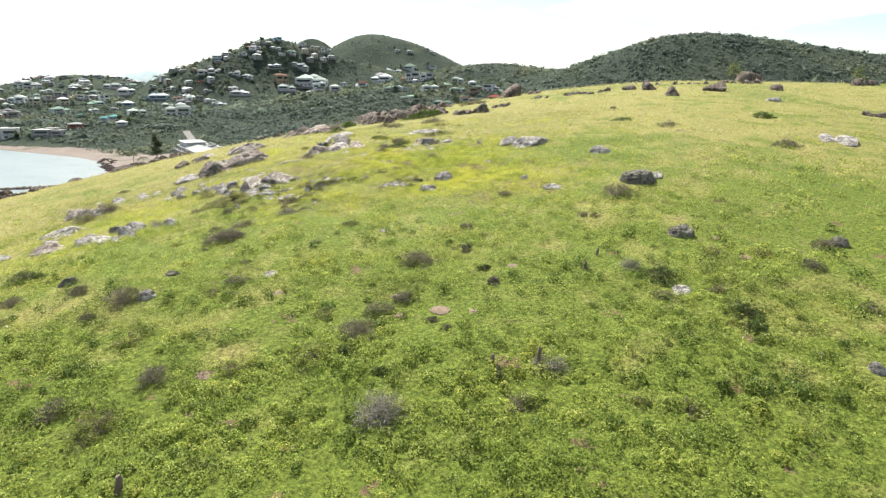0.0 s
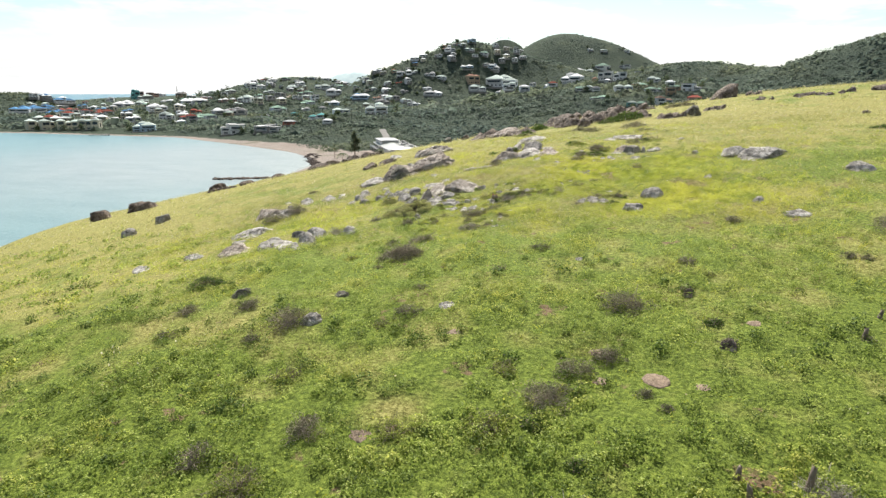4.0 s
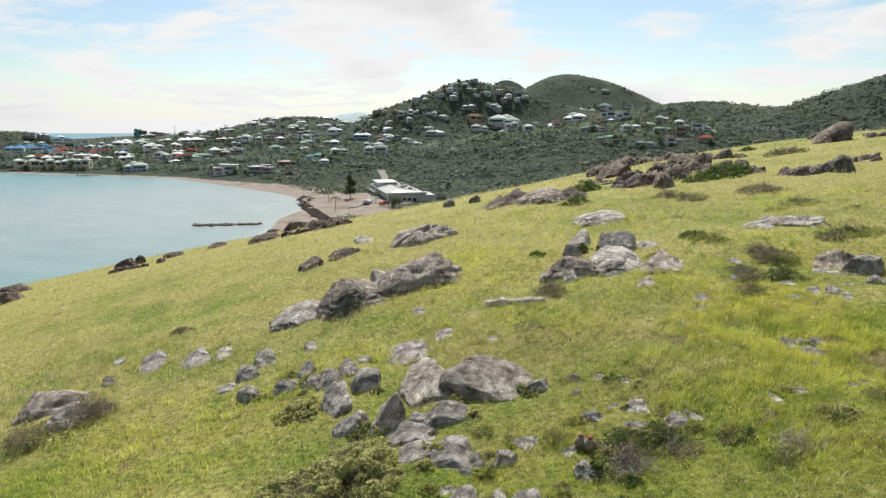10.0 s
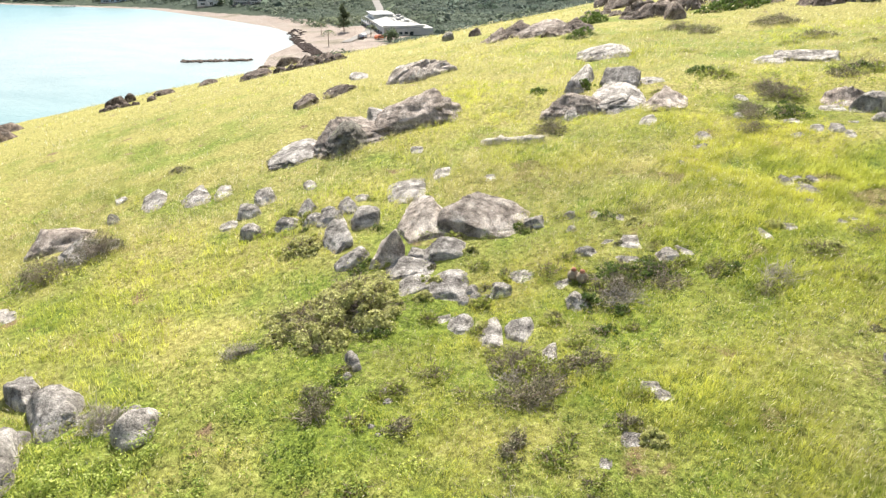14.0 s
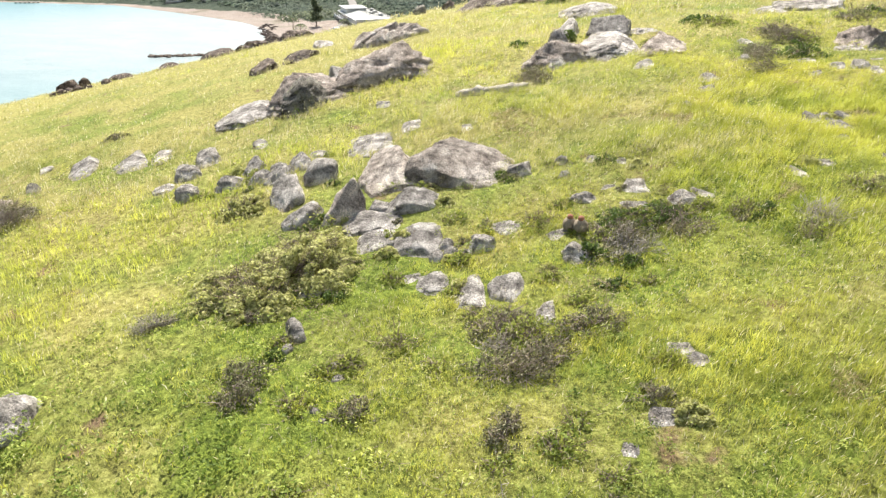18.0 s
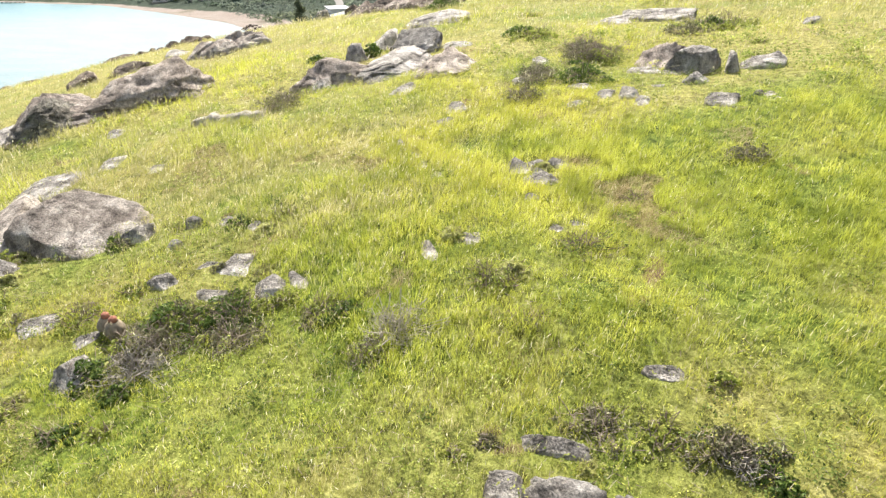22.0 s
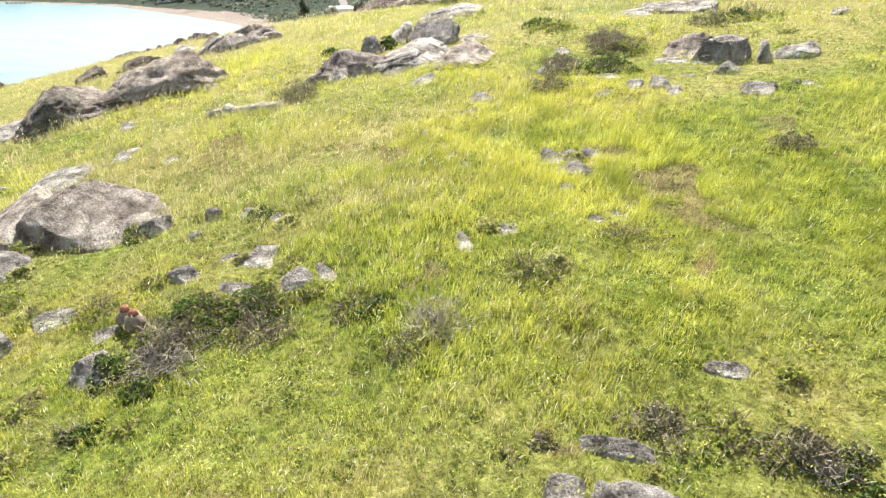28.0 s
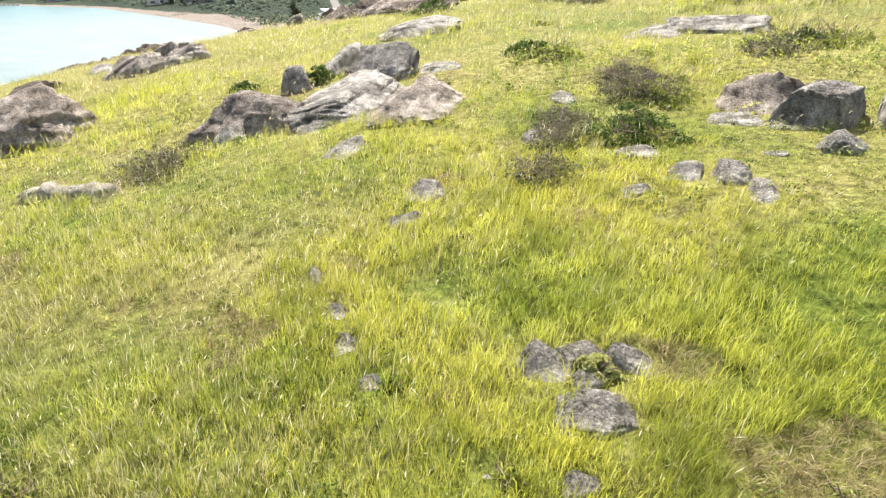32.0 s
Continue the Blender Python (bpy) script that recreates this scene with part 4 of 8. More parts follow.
rock(27.79, 67.71, 2.46, 2.09, 0.91, -22, 'brown')
rock(43.94, 95.20, 3.21, 2.73, 1.46, -25, 'brown')
rock(36.71, 72.90, 1.55, 1.32, 0.71, -27, 'brown')
rock(29.55, 58.70, 1.50, 0.90, 0.33, -27, 'slab')
rock(35.11, 54.11, 0.93, 0.79, 0.40, -33, 'brown')
rock(36.13, 54.12, 1.07, 0.91, 0.43, -34, 'brown')
rock(23.97, 40.39, 1.03, 2.73, 0.24, -31, 'slab')
rock(24.97, 39.98, 1.35, 3.01, 0.30, -32, 'slab')
rock(51.83, 82.71, 1.75, 1.49, 0.92, -32, 'brown')
rock(53.92, 83.22, 1.77, 1.50, 0.79, -33, 'brown')
rock(5.09, 38.58, 2.30, 2.07, 0.42, -8, 'block')
rock(3.96, 40.06, 0.85, 2.51, 0.20, -6, 'slab')
rock(8.62, 35.48, 1.14, 0.97, 0.32, -14, 'round')
rock(17.57, 70.90, 1.03, 0.87, 0.48, -14, 'brown')
rock(20.04, 71.28, 1.51, 1.29, 0.52, -16, 'brown')
rock(0.79, 22.09, 0.34, 0.29, 0.24, -2, 'brown')
rock(1.58, 19.20, 0.40, 0.34, 0.25, -5, 'brown')
rock(13.98, 53.75, 0.55, 0.47, 0.22, -15, 'brown')
rock(4.09, 39.53, 1.29, 1.09, 0.36, -12, 'round')
rock(2.25, 39.68, 0.36, 0.31, 0.20, -9, 'round')
rock(-57.22, 60.31, 2.28, 1.94, 0.75, 47, 'shore')
rock(-51.45, 60.02, 2.21, 1.87, 0.72, 44, 'shore')
rock(2.44, 34.55, 0.40, 0.41, 0.11, -11, 'slab')
rock(-2.35, 24.61, 0.27, 0.23, 0.07, -0, 'round')
rock(-21.45, 26.16, 0.77, 1.48, 0.18, 49, 'slab')
rock(9.09, 29.64, 1.65, 1.11, 0.51, -17, 'dark')
rock(10.20, 30.52, 0.63, 1.31, 0.13, -18, 'slab')
rock(14.25, 22.43, 0.65, 0.48, 0.31, -32, 'dark')
rock(-9.42, 19.32, 0.64, 0.51, 0.24, 26, 'round')
rock(-13.13, 21.46, 0.63, 0.47, 0.27, 31, 'dark')
rock(-9.33, 21.13, 0.50, 0.34, 0.15, 24, 'dark')
rock(-5.73, 20.67, 0.52, 0.55, 0.06, 15, 'slab')
rock(0.01, 32.41, 0.94, 0.75, 0.35, -0, 'round')
rock(5.07, 29.56, 0.99, 0.68, 0.11, -10, 'slab')
rock(-0.80, 30.42, 0.88, 0.71, 0.33, 2, 'round')
rock(10.72, 14.61, 0.40, 0.34, 0.21, -36, 'round')
rock(8.75, 23.08, 0.95, 0.71, 0.37, -21, 'dark')
rock(3.93, 30.84, 0.43, 0.35, 0.19, -7, 'round')
rock(7.28, 18.69, 0.58, 0.75, 0.06, -21, 'slab')
rock(-17.88, 63.32, 0.83, 1.87, 0.51, 16, 'dark')
rock(-16.22, 63.46, 0.89, 2.03, 0.48, 14, 'brown')
rock(-7.64, 49.39, 2.06, 2.68, 0.29, 2, 'slab', (0.3, 0.6, 0.9, 1.0, 0.6))
rock(-2.43, 46.85, 1.17, 1.53, 0.14, -10, 'slab')
rock(-1.32, 47.03, 2.03, 0.96, 0.27, -12, 'cut')
rock(-10.49, 100.74, 2.30, 1.87, 0.84, -9, 'brown', (0.25, 0.55, 0.75, 1.0, 0.95))
rock(-9.06, 76.57, 2.16, 1.79, 0.73, 11, 'brown')
rock(-9.07, 99.01, 2.79, 1.87, 1.20, -4, 'brown', (0.35, 0.8, 1.0, 0.8, 0.5))
rock(-8.29, 86.04, 2.36, 2.40, 1.02, -23, 'brown', (0.3, 0.5, 0.8, 1.0, 0.7))
rock(-8.24, 100.50, 2.89, 2.47, 0.82, -26, 'brown', (0.25, 0.55, 0.75, 1.0, 0.95))
rock(-7.46, 96.76, 1.84, 1.30, 0.65, 18, 'brown', (0.35, 0.8, 1.0, 0.8, 0.5))
rock(-6.76, 99.06, 2.69, 2.32, 1.23, -15, 'brown')
rock(-10.00, 65.97, 0.56, 0.55, 0.13, 29, 'brown', (0.3, 0.5, 0.8, 1.0, 0.7))
rock(-9.82, 68.07, 0.86, 0.83, 0.22, 29, 'brown', (0.3, 0.5, 0.8, 1.0, 0.7))
rock(-9.23, 66.73, 0.87, 0.60, 0.29, -12, 'brown', (0.35, 0.8, 1.0, 0.8, 0.5))
rock(-8.83, 66.49, 0.81, 0.79, 0.23, 20, 'brown')
rock(-8.56, 66.69, 0.97, 0.92, 0.38, 27, 'brown')
rock(-7.96, 64.48, 0.99, 0.84, 0.31, 21, 'brown', (0.25, 0.55, 0.75, 1.0, 0.95))
rock(-7.56, 64.45, 0.78, 0.71, 0.22, -26, 'brown', (0.3, 0.5, 0.8, 1.0, 0.7))
rock(-7.26, 66.85, 0.77, 0.55, 0.28, 28, 'brown', (0.35, 0.8, 1.0, 0.8, 0.5))
rock(-7.17, 61.81, 1.51, 1.31, 0.48, 19, 'brown')
rock(-7.01, 64.24, 1.31, 1.09, 0.45, -21, 'brown', (0.25, 0.55, 0.75, 1.0, 0.95))
rock(-6.78, 61.63, 0.90, 0.91, 0.43, -8, 'brown', (0.25, 0.55, 0.75, 1.0, 0.95))
rock(-6.49, 63.98, 1.40, 1.14, 0.64, 20, 'brown')
rock(-6.22, 67.25, 1.34, 0.86, 0.58, 10, 'brown', (0.3, 0.5, 0.8, 1.0, 0.7))
rock(-6.11, 62.60, 0.93, 0.84, 0.31, -17, 'brown', (0.3, 0.5, 0.8, 1.0, 0.7))
rock(-5.71, 63.76, 1.10, 1.08, 0.47, -6, 'brown')
rock(-5.47, 63.94, 1.43, 1.45, 0.48, -10, 'brown')
rock(-5.24, 66.83, 1.36, 0.90, 0.53, -12, 'brown', (0.25, 0.55, 0.75, 1.0, 0.95))
rock(-5.27, 66.43, 1.36, 1.15, 0.67, 17, 'brown', (0.25, 0.55, 0.75, 1.0, 0.95))
rock(-4.86, 67.57, 1.43, 1.30, 0.69, 1, 'brown')
rock(-4.72, 66.39, 1.56, 1.63, 0.85, -20, 'brown')
rock(-4.49, 65.77, 1.10, 0.82, 0.40, -28, 'brown', (0.25, 0.55, 0.75, 1.0, 0.95))
rock(-4.19, 64.57, 1.50, 1.40, 0.61, -17, 'brown')
rock(-3.90, 66.73, 1.32, 1.37, 0.63, -16, 'brown')
rock(-3.66, 67.51, 1.12, 1.18, 0.42, -21, 'brown')
rock(-3.55, 64.87, 0.80, 0.66, 0.33, -29, 'brown', (0.3, 0.5, 0.8, 1.0, 0.7))
rock(-2.96, 69.10, 1.87, 1.28, 1.10, -19, 'brown', (0.3, 0.5, 0.8, 1.0, 0.7))
rock(-2.86, 66.33, 1.65, 1.42, 0.85, -15, 'brown', (0.35, 0.8, 1.0, 0.8, 0.5))
rock(-2.64, 67.83, 1.75, 1.40, 1.04, -6, 'brown', (0.3, 0.5, 0.8, 1.0, 0.7))
rock(-2.36, 66.47, 1.22, 0.92, 0.46, -13, 'brown', (0.3, 0.5, 0.8, 1.0, 0.7))
rock(-3.58, 75.02, 1.51, 1.56, 0.48, -6, 'brown')
rock(-3.16, 76.72, 2.04, 2.00, 0.76, -25, 'brown')
rock(-3.00, 74.37, 1.92, 1.44, 0.74, 6, 'brown')
rock(-1.94, 80.77, 1.08, 0.88, 0.35, -3, 'brown', (0.3, 0.5, 0.8, 1.0, 0.7))
rock(-1.85, 77.93, 1.16, 1.08, 0.42, -14, 'brown')
rock(-1.72, 75.31, 1.39, 1.45, 0.50, -30, 'brown', (0.3, 0.5, 0.8, 1.0, 0.7))
rock(-1.39, 76.00, 1.59, 1.24, 0.54, -2, 'brown', (0.35, 0.8, 1.0, 0.8, 0.5))
rock(-0.31, 74.88, 1.48, 1.25, 0.78, -27, 'brown', (0.25, 0.55, 0.75, 1.0, 0.95))
rock(0.10, 75.97, 0.80, 0.79, 0.34, -6, 'brown', (0.3, 0.5, 0.8, 1.0, 0.7))
rock(0.33, 74.70, 0.67, 0.62, 0.38, 20, 'brown')
rock(0.44, 73.00, 0.80, 0.56, 0.30, -15, 'brown')
rock(0.79, 72.79, 0.83, 0.55, 0.30, 10, 'brown')
rock(-1.63, 66.41, 1.23, 0.94, 0.41, -34, 'brown', (0.35, 0.8, 1.0, 0.8, 0.5))
rock(-1.68, 62.78, 1.23, 1.09, 0.50, -15, 'brown', (0.25, 0.55, 0.75, 1.0, 0.95))
rock(-1.15, 65.71, 1.33, 1.24, 0.62, -2, 'brown', (0.35, 0.8, 1.0, 0.8, 0.5))
rock(-0.90, 65.35, 0.78, 0.53, 0.31, -19, 'brown')
rock(-0.99, 62.74, 0.73, 0.68, 0.25, 14, 'brown', (0.3, 0.5, 0.8, 1.0, 0.7))
rock(-0.19, 66.20, 1.20, 1.07, 0.49, -18, 'brown', (0.35, 0.8, 1.0, 0.8, 0.5))
rock(-0.22, 65.51, 0.97, 0.71, 0.30, -7, 'brown', (0.3, 0.5, 0.8, 1.0, 0.7))
rock(-0.16, 63.19, 0.73, 0.65, 0.26, -33, 'brown', (0.35, 0.8, 1.0, 0.8, 0.5))
rock(-0.11, 63.14, 0.73, 0.76, 0.36, -29, 'brown', (0.3, 0.5, 0.8, 1.0, 0.7))
rock(0.09, 62.47, 0.77, 0.74, 0.29, -8, 'brown', (0.25, 0.55, 0.75, 1.0, 0.95))
rock(1.26, 61.30, 0.88, 0.61, 0.42, -26, 'brown', (0.35, 0.8, 1.0, 0.8, 0.5))
rock(1.30, 60.84, 1.12, 0.80, 0.33, 14, 'brown', (0.25, 0.55, 0.75, 1.0, 0.95))
rock(1.55, 60.77, 1.09, 1.00, 0.37, -9, 'brown', (0.25, 0.55, 0.75, 1.0, 0.95))
rock(2.11, 62.25, 0.71, 0.55, 0.26, -34, 'brown', (0.35, 0.8, 1.0, 0.8, 0.5))
rock(1.83, 60.06, 1.01, 0.68, 0.49, 5, 'brown', (0.35, 0.8, 1.0, 0.8, 0.5))
rock(2.33, 61.43, 0.85, 0.85, 0.38, -29, 'brown')
rock(2.30, 60.40, 0.88, 0.89, 0.42, -33, 'brown')
rock(3.05, 62.56, 0.85, 0.55, 0.26, -16, 'brown', (0.25, 0.55, 0.75, 1.0, 0.95))
rock(3.05, 61.42, 1.21, 0.94, 0.58, -11, 'brown', (0.25, 0.55, 0.75, 1.0, 0.95))
rock(4.94, 63.76, 0.73, 0.70, 0.30, -35, 'brown', (0.35, 0.8, 1.0, 0.8, 0.5))
rock(5.26, 63.97, 0.59, 0.60, 0.23, -14, 'brown')
rock(5.64, 64.37, 0.78, 0.70, 0.30, -15, 'brown', (0.25, 0.55, 0.75, 1.0, 0.95))
rock(6.04, 64.91, 0.75, 0.54, 0.26, -20, 'brown', (0.3, 0.5, 0.8, 1.0, 0.7))
rock(6.15, 64.63, 0.95, 0.83, 0.35, -15, 'brown', (0.25, 0.55, 0.75, 1.0, 0.95))
rock(5.91, 63.34, 0.73, 0.50, 0.26, 7, 'brown', (0.25, 0.55, 0.75, 1.0, 0.95))
rock(11.61, 84.17, 0.82, 0.72, 0.27, 3, 'brown')
rock(10.67, 79.58, 1.01, 0.85, 0.46, 3, 'brown')
rock(11.46, 80.65, 1.31, 0.92, 0.47, -41, 'brown', (0.3, 0.5, 0.8, 1.0, 0.7))
rock(11.58, 80.31, 0.83, 0.62, 0.34, -22, 'brown', (0.25, 0.55, 0.75, 1.0, 0.95))
rock(10.80, 98.11, 0.88, 0.88, 0.47, -15, 'brown', (0.35, 0.8, 1.0, 0.8, 0.5))
rock(10.67, 96.20, 1.22, 1.06, 0.70, -24, 'brown')
rock(-12.92, 59.29, 1.25, 1.06, 0.48, -17, 'brown')
rock(-12.76, 59.43, 0.91, 0.72, 0.21, 27, 'brown', (0.25, 0.55, 0.75, 1.0, 0.95))
rock(-12.45, 58.92, 0.75, 0.72, 0.18, 31, 'brown', (0.3, 0.5, 0.8, 1.0, 0.7))
rock(-12.32, 59.41, 1.24, 1.03, 0.37, -18, 'brown', (0.3, 0.5, 0.8, 1.0, 0.7))
rock(-11.86, 57.43, 1.03, 0.71, 0.28, 6, 'brown', (0.3, 0.5, 0.8, 1.0, 0.7))
rock(-12.20, 61.40, 1.43, 1.22, 0.39, 23, 'brown', (0.35, 0.8, 1.0, 0.8, 0.5))
rock(-11.76, 60.49, 1.39, 1.48, 0.31, 19, 'brown')
rock(-11.63, 60.82, 0.92, 0.78, 0.26, 30, 'brown', (0.25, 0.55, 0.75, 1.0, 0.95))
rock(-11.60, 61.63, 1.28, 1.13, 0.46, -7, 'brown', (0.25, 0.55, 0.75, 1.0, 0.95))
rock(-11.25, 61.90, 0.80, 0.55, 0.18, -8, 'brown')
rock(-11.02, 61.84, 0.93, 0.65, 0.21, -2, 'brown', (0.25, 0.55, 0.75, 1.0, 0.95))
rock(-10.80, 60.47, 1.21, 1.09, 0.37, -13, 'brown', (0.25, 0.55, 0.75, 1.0, 0.95))
rock(-10.15, 57.55, 1.27, 0.88, 0.38, 1, 'brown', (0.25, 0.55, 0.75, 1.0, 0.95))
rock(-10.22, 59.48, 1.27, 1.03, 0.44, 3, 'brown')
rock(-5.37, 100.40, 2.09, 1.93, 0.81, -27, 'brown', (0.35, 0.8, 1.0, 0.8, 0.5))
rock(-4.26, 101.15, 1.58, 1.14, 0.57, -25, 'brown')
rock(-3.53, 99.17, 1.19, 1.19, 0.42, 25, 'brown')
rock(-2.75, 99.32, 1.95, 1.36, 0.93, 16, 'brown', (0.35, 0.8, 1.0, 0.8, 0.5))
rock(-4.96, 59.38, 1.14, 1.34, 0.82, -2, 'brown', (0.6, 1.0, 1.0, 0.7, 0.4))
rock(-4.31, 63.51, 1.94, 1.67, 0.84, -3, 'brown', (0.3, 0.5, 0.8, 1.0, 0.7))
rock(8.61, 80.72, 3.6, 2.6, 1.50, -15, 'brown', (0.25, 0.6, 0.85, 1.0, 0.55))
rock(7.4, 80.2, 1.6, 1.3, 0.85, -30, 'brown', (0.3, 0.5, 0.8, 1.0, 0.9))
rock(3.67, 60.92, 1.37, 1.03, 0.89, -15, 'dark', (0.35, 0.7, 1.0, 0.9, 0.7))
rock(-6.37, 61.09, 1.99, 1.70, 0.76, -0, 'brown', (0.2, 0.5, 0.75, 1.0, 0.9))
rock(-7.80, 71.54, 3.14, 2.69, 0.92, 2, 'brown', (0.5, 0.6, 0.8, 1.0, 0.9))
rock(-12.83, 58.99, 2.59, 2.07, 0.75, 10, 'brown', (0.5, 0.8, 1.0, 0.9, 0.6))
rock(-11.34, 58.18, 2.89, 2.02, 0.72, 8, 'massif', (0.4, 0.7, 0.9, 1.0, 0.6))
rock(-10.81, 56.99, 1.51, 1.21, 0.40, 7, 'brown')
rock(-9.28, 58.05, 1.30, 1.04, 0.42, 5, 'brown')
rock(-13.87, 58.05, 1.96, 2.0, 0.60, 12, 'brown', (0.3, 0.5, 0.8, 1.0, 0.8))
rock(-10.2, 59.6, 1.9, 1.5, 0.62, 6, 'brown', (0.3, 0.5, 0.8, 1.0, 0.8))
rock(-2.80, 31.78, 0.26, 0.24, 0.09, 4, 'cut', (0.7, 0.85, 0.95, 1.0, 1.0))
rock(-2.86, 31.46, 0.38, 0.31, 0.13, 5, 'cut', (0.5, 0.8, 1.0, 0.95, 0.9))
rock(-2.40, 31.59, 0.55, 0.53, 0.19, -4, 'cut', (1.0, 1.0, 0.98, 0.95, 0.9))
rock(-1.99, 31.60, 0.34, 0.42, 0.16, -12, 'cut', (1.0, 1.0, 0.95, 0.9, 0.8))
rock(-1.81, 31.66, 0.17, 0.26, 0.11, -15, 'cut', (1.0, 0.95, 0.8, 0.6, 0.4))
rock(-2.51, 32.18, 0.61, 0.16, 0.10, -1, 'slab', (0.6, 0.9, 1.0, 0.95, 0.8))
rock(-1.70, 31.58, 0.08, 0.05, 0.05, -17, 'round')
rock(-7.95, 33.23, 0.50, 0.40, 0.06, 50, 'slab')
rock(-1.80, 32.98, 0.36, 0.20, 0.04, -11, 'slab')
rock(-7.22, 33.13, 0.33, 0.27, 0.04, 46, 'slab')
rock(-6.30, 29.30, 0.24, 0.27, 0.03, -2, 'slab')
rock(-6.06, 28.56, 0.26, 0.20, 0.03, -5, 'slab')
rock(-5.96, 28.60, 0.15, 0.12, 0.08, -6, 'round')
rock(-5.70, 28.55, 0.16, 0.10, 0.05, -9, 'round')
rock(-9.24, 29.53, 0.11, 0.12, 0.05, 25, 'round')
rock(-9.10, 29.40, 0.10, 0.10, 0.05, 24, 'round')
rock(-9.98, 30.43, 0.17, 0.14, 0.09, 27, 'round')
rock(-9.19, 30.04, 0.18, 0.12, 0.05, 22, 'round')
rock(-9.33, 30.24, 0.18, 0.12, 0.05, 23, 'round')


# ---- shrubs: a woody base of twigs and a loose crown of leaves ----
TWIG = plain("grey_twig", (0.20, 0.155, 0.12), 0.9, vary=0.3, scale=9)
PALE_TWIG = plain("bleached_twig", (0.27, 0.22, 0.175), 0.9, vary=0.3, scale=9)
DEAD_TWIG = plain("dead_twig", (0.37, 0.335, 0.29), 0.9, vary=0.3, scale=9)
LEAF_SAGE = leafy("sage_leaf", [(0.0, (0.22, 0.235, 0.08)), (0.5, (0.48, 0.49, 0.185)), (1.0, (0.70, 0.68, 0.33))], 0.45)
LEAF_GREY = leafy("grey_leaf", [(0.0, (0.07, 0.074, 0.035)), (0.5, (0.165, 0.165, 0.085)), (1.0, (0.33, 0.315, 0.19))], 0.3)
LEAF_GREEN = leafy("green_leaf", [(0.0, (0.045, 0.078, 0.020)), (0.5, (0.105, 0.165, 0.036)), (1.0, (0.20, 0.27, 0.062))], 0.4)
LEAF_MAT = leafy("herb_leaf", [(0.0, (0.12, 0.15, 0.032)), (0.5, (0.29, 0.34, 0.066)), (1.0, (0.48, 0.51, 0.14))], 0.45)
SHRUB_LOOK = {
    "leafy": (LEAF_SAGE, TWIG, "spreading sage-green shrub with small leaves and grey twigs", 4600, 110, 0.046),
    "grey": (LEAF_GREY, PALE_TWIG, "half-dead grey shrub of tangled twigs and sparse leaves", 1500, 130, 0.027),
    "dead": (LEAF_GREY, DEAD_TWIG, "bleached dead shrub of tangled pale twigs", 360, 210, 0.024),
    "green": (LEAF_GREEN, TWIG, "dense dark green low shrub", 2200, 90, 0.036),
    "mat": (LEAF_MAT, TWIG, "low mat of green weeds with brownish stems", 1100, 90, 0.036),
}


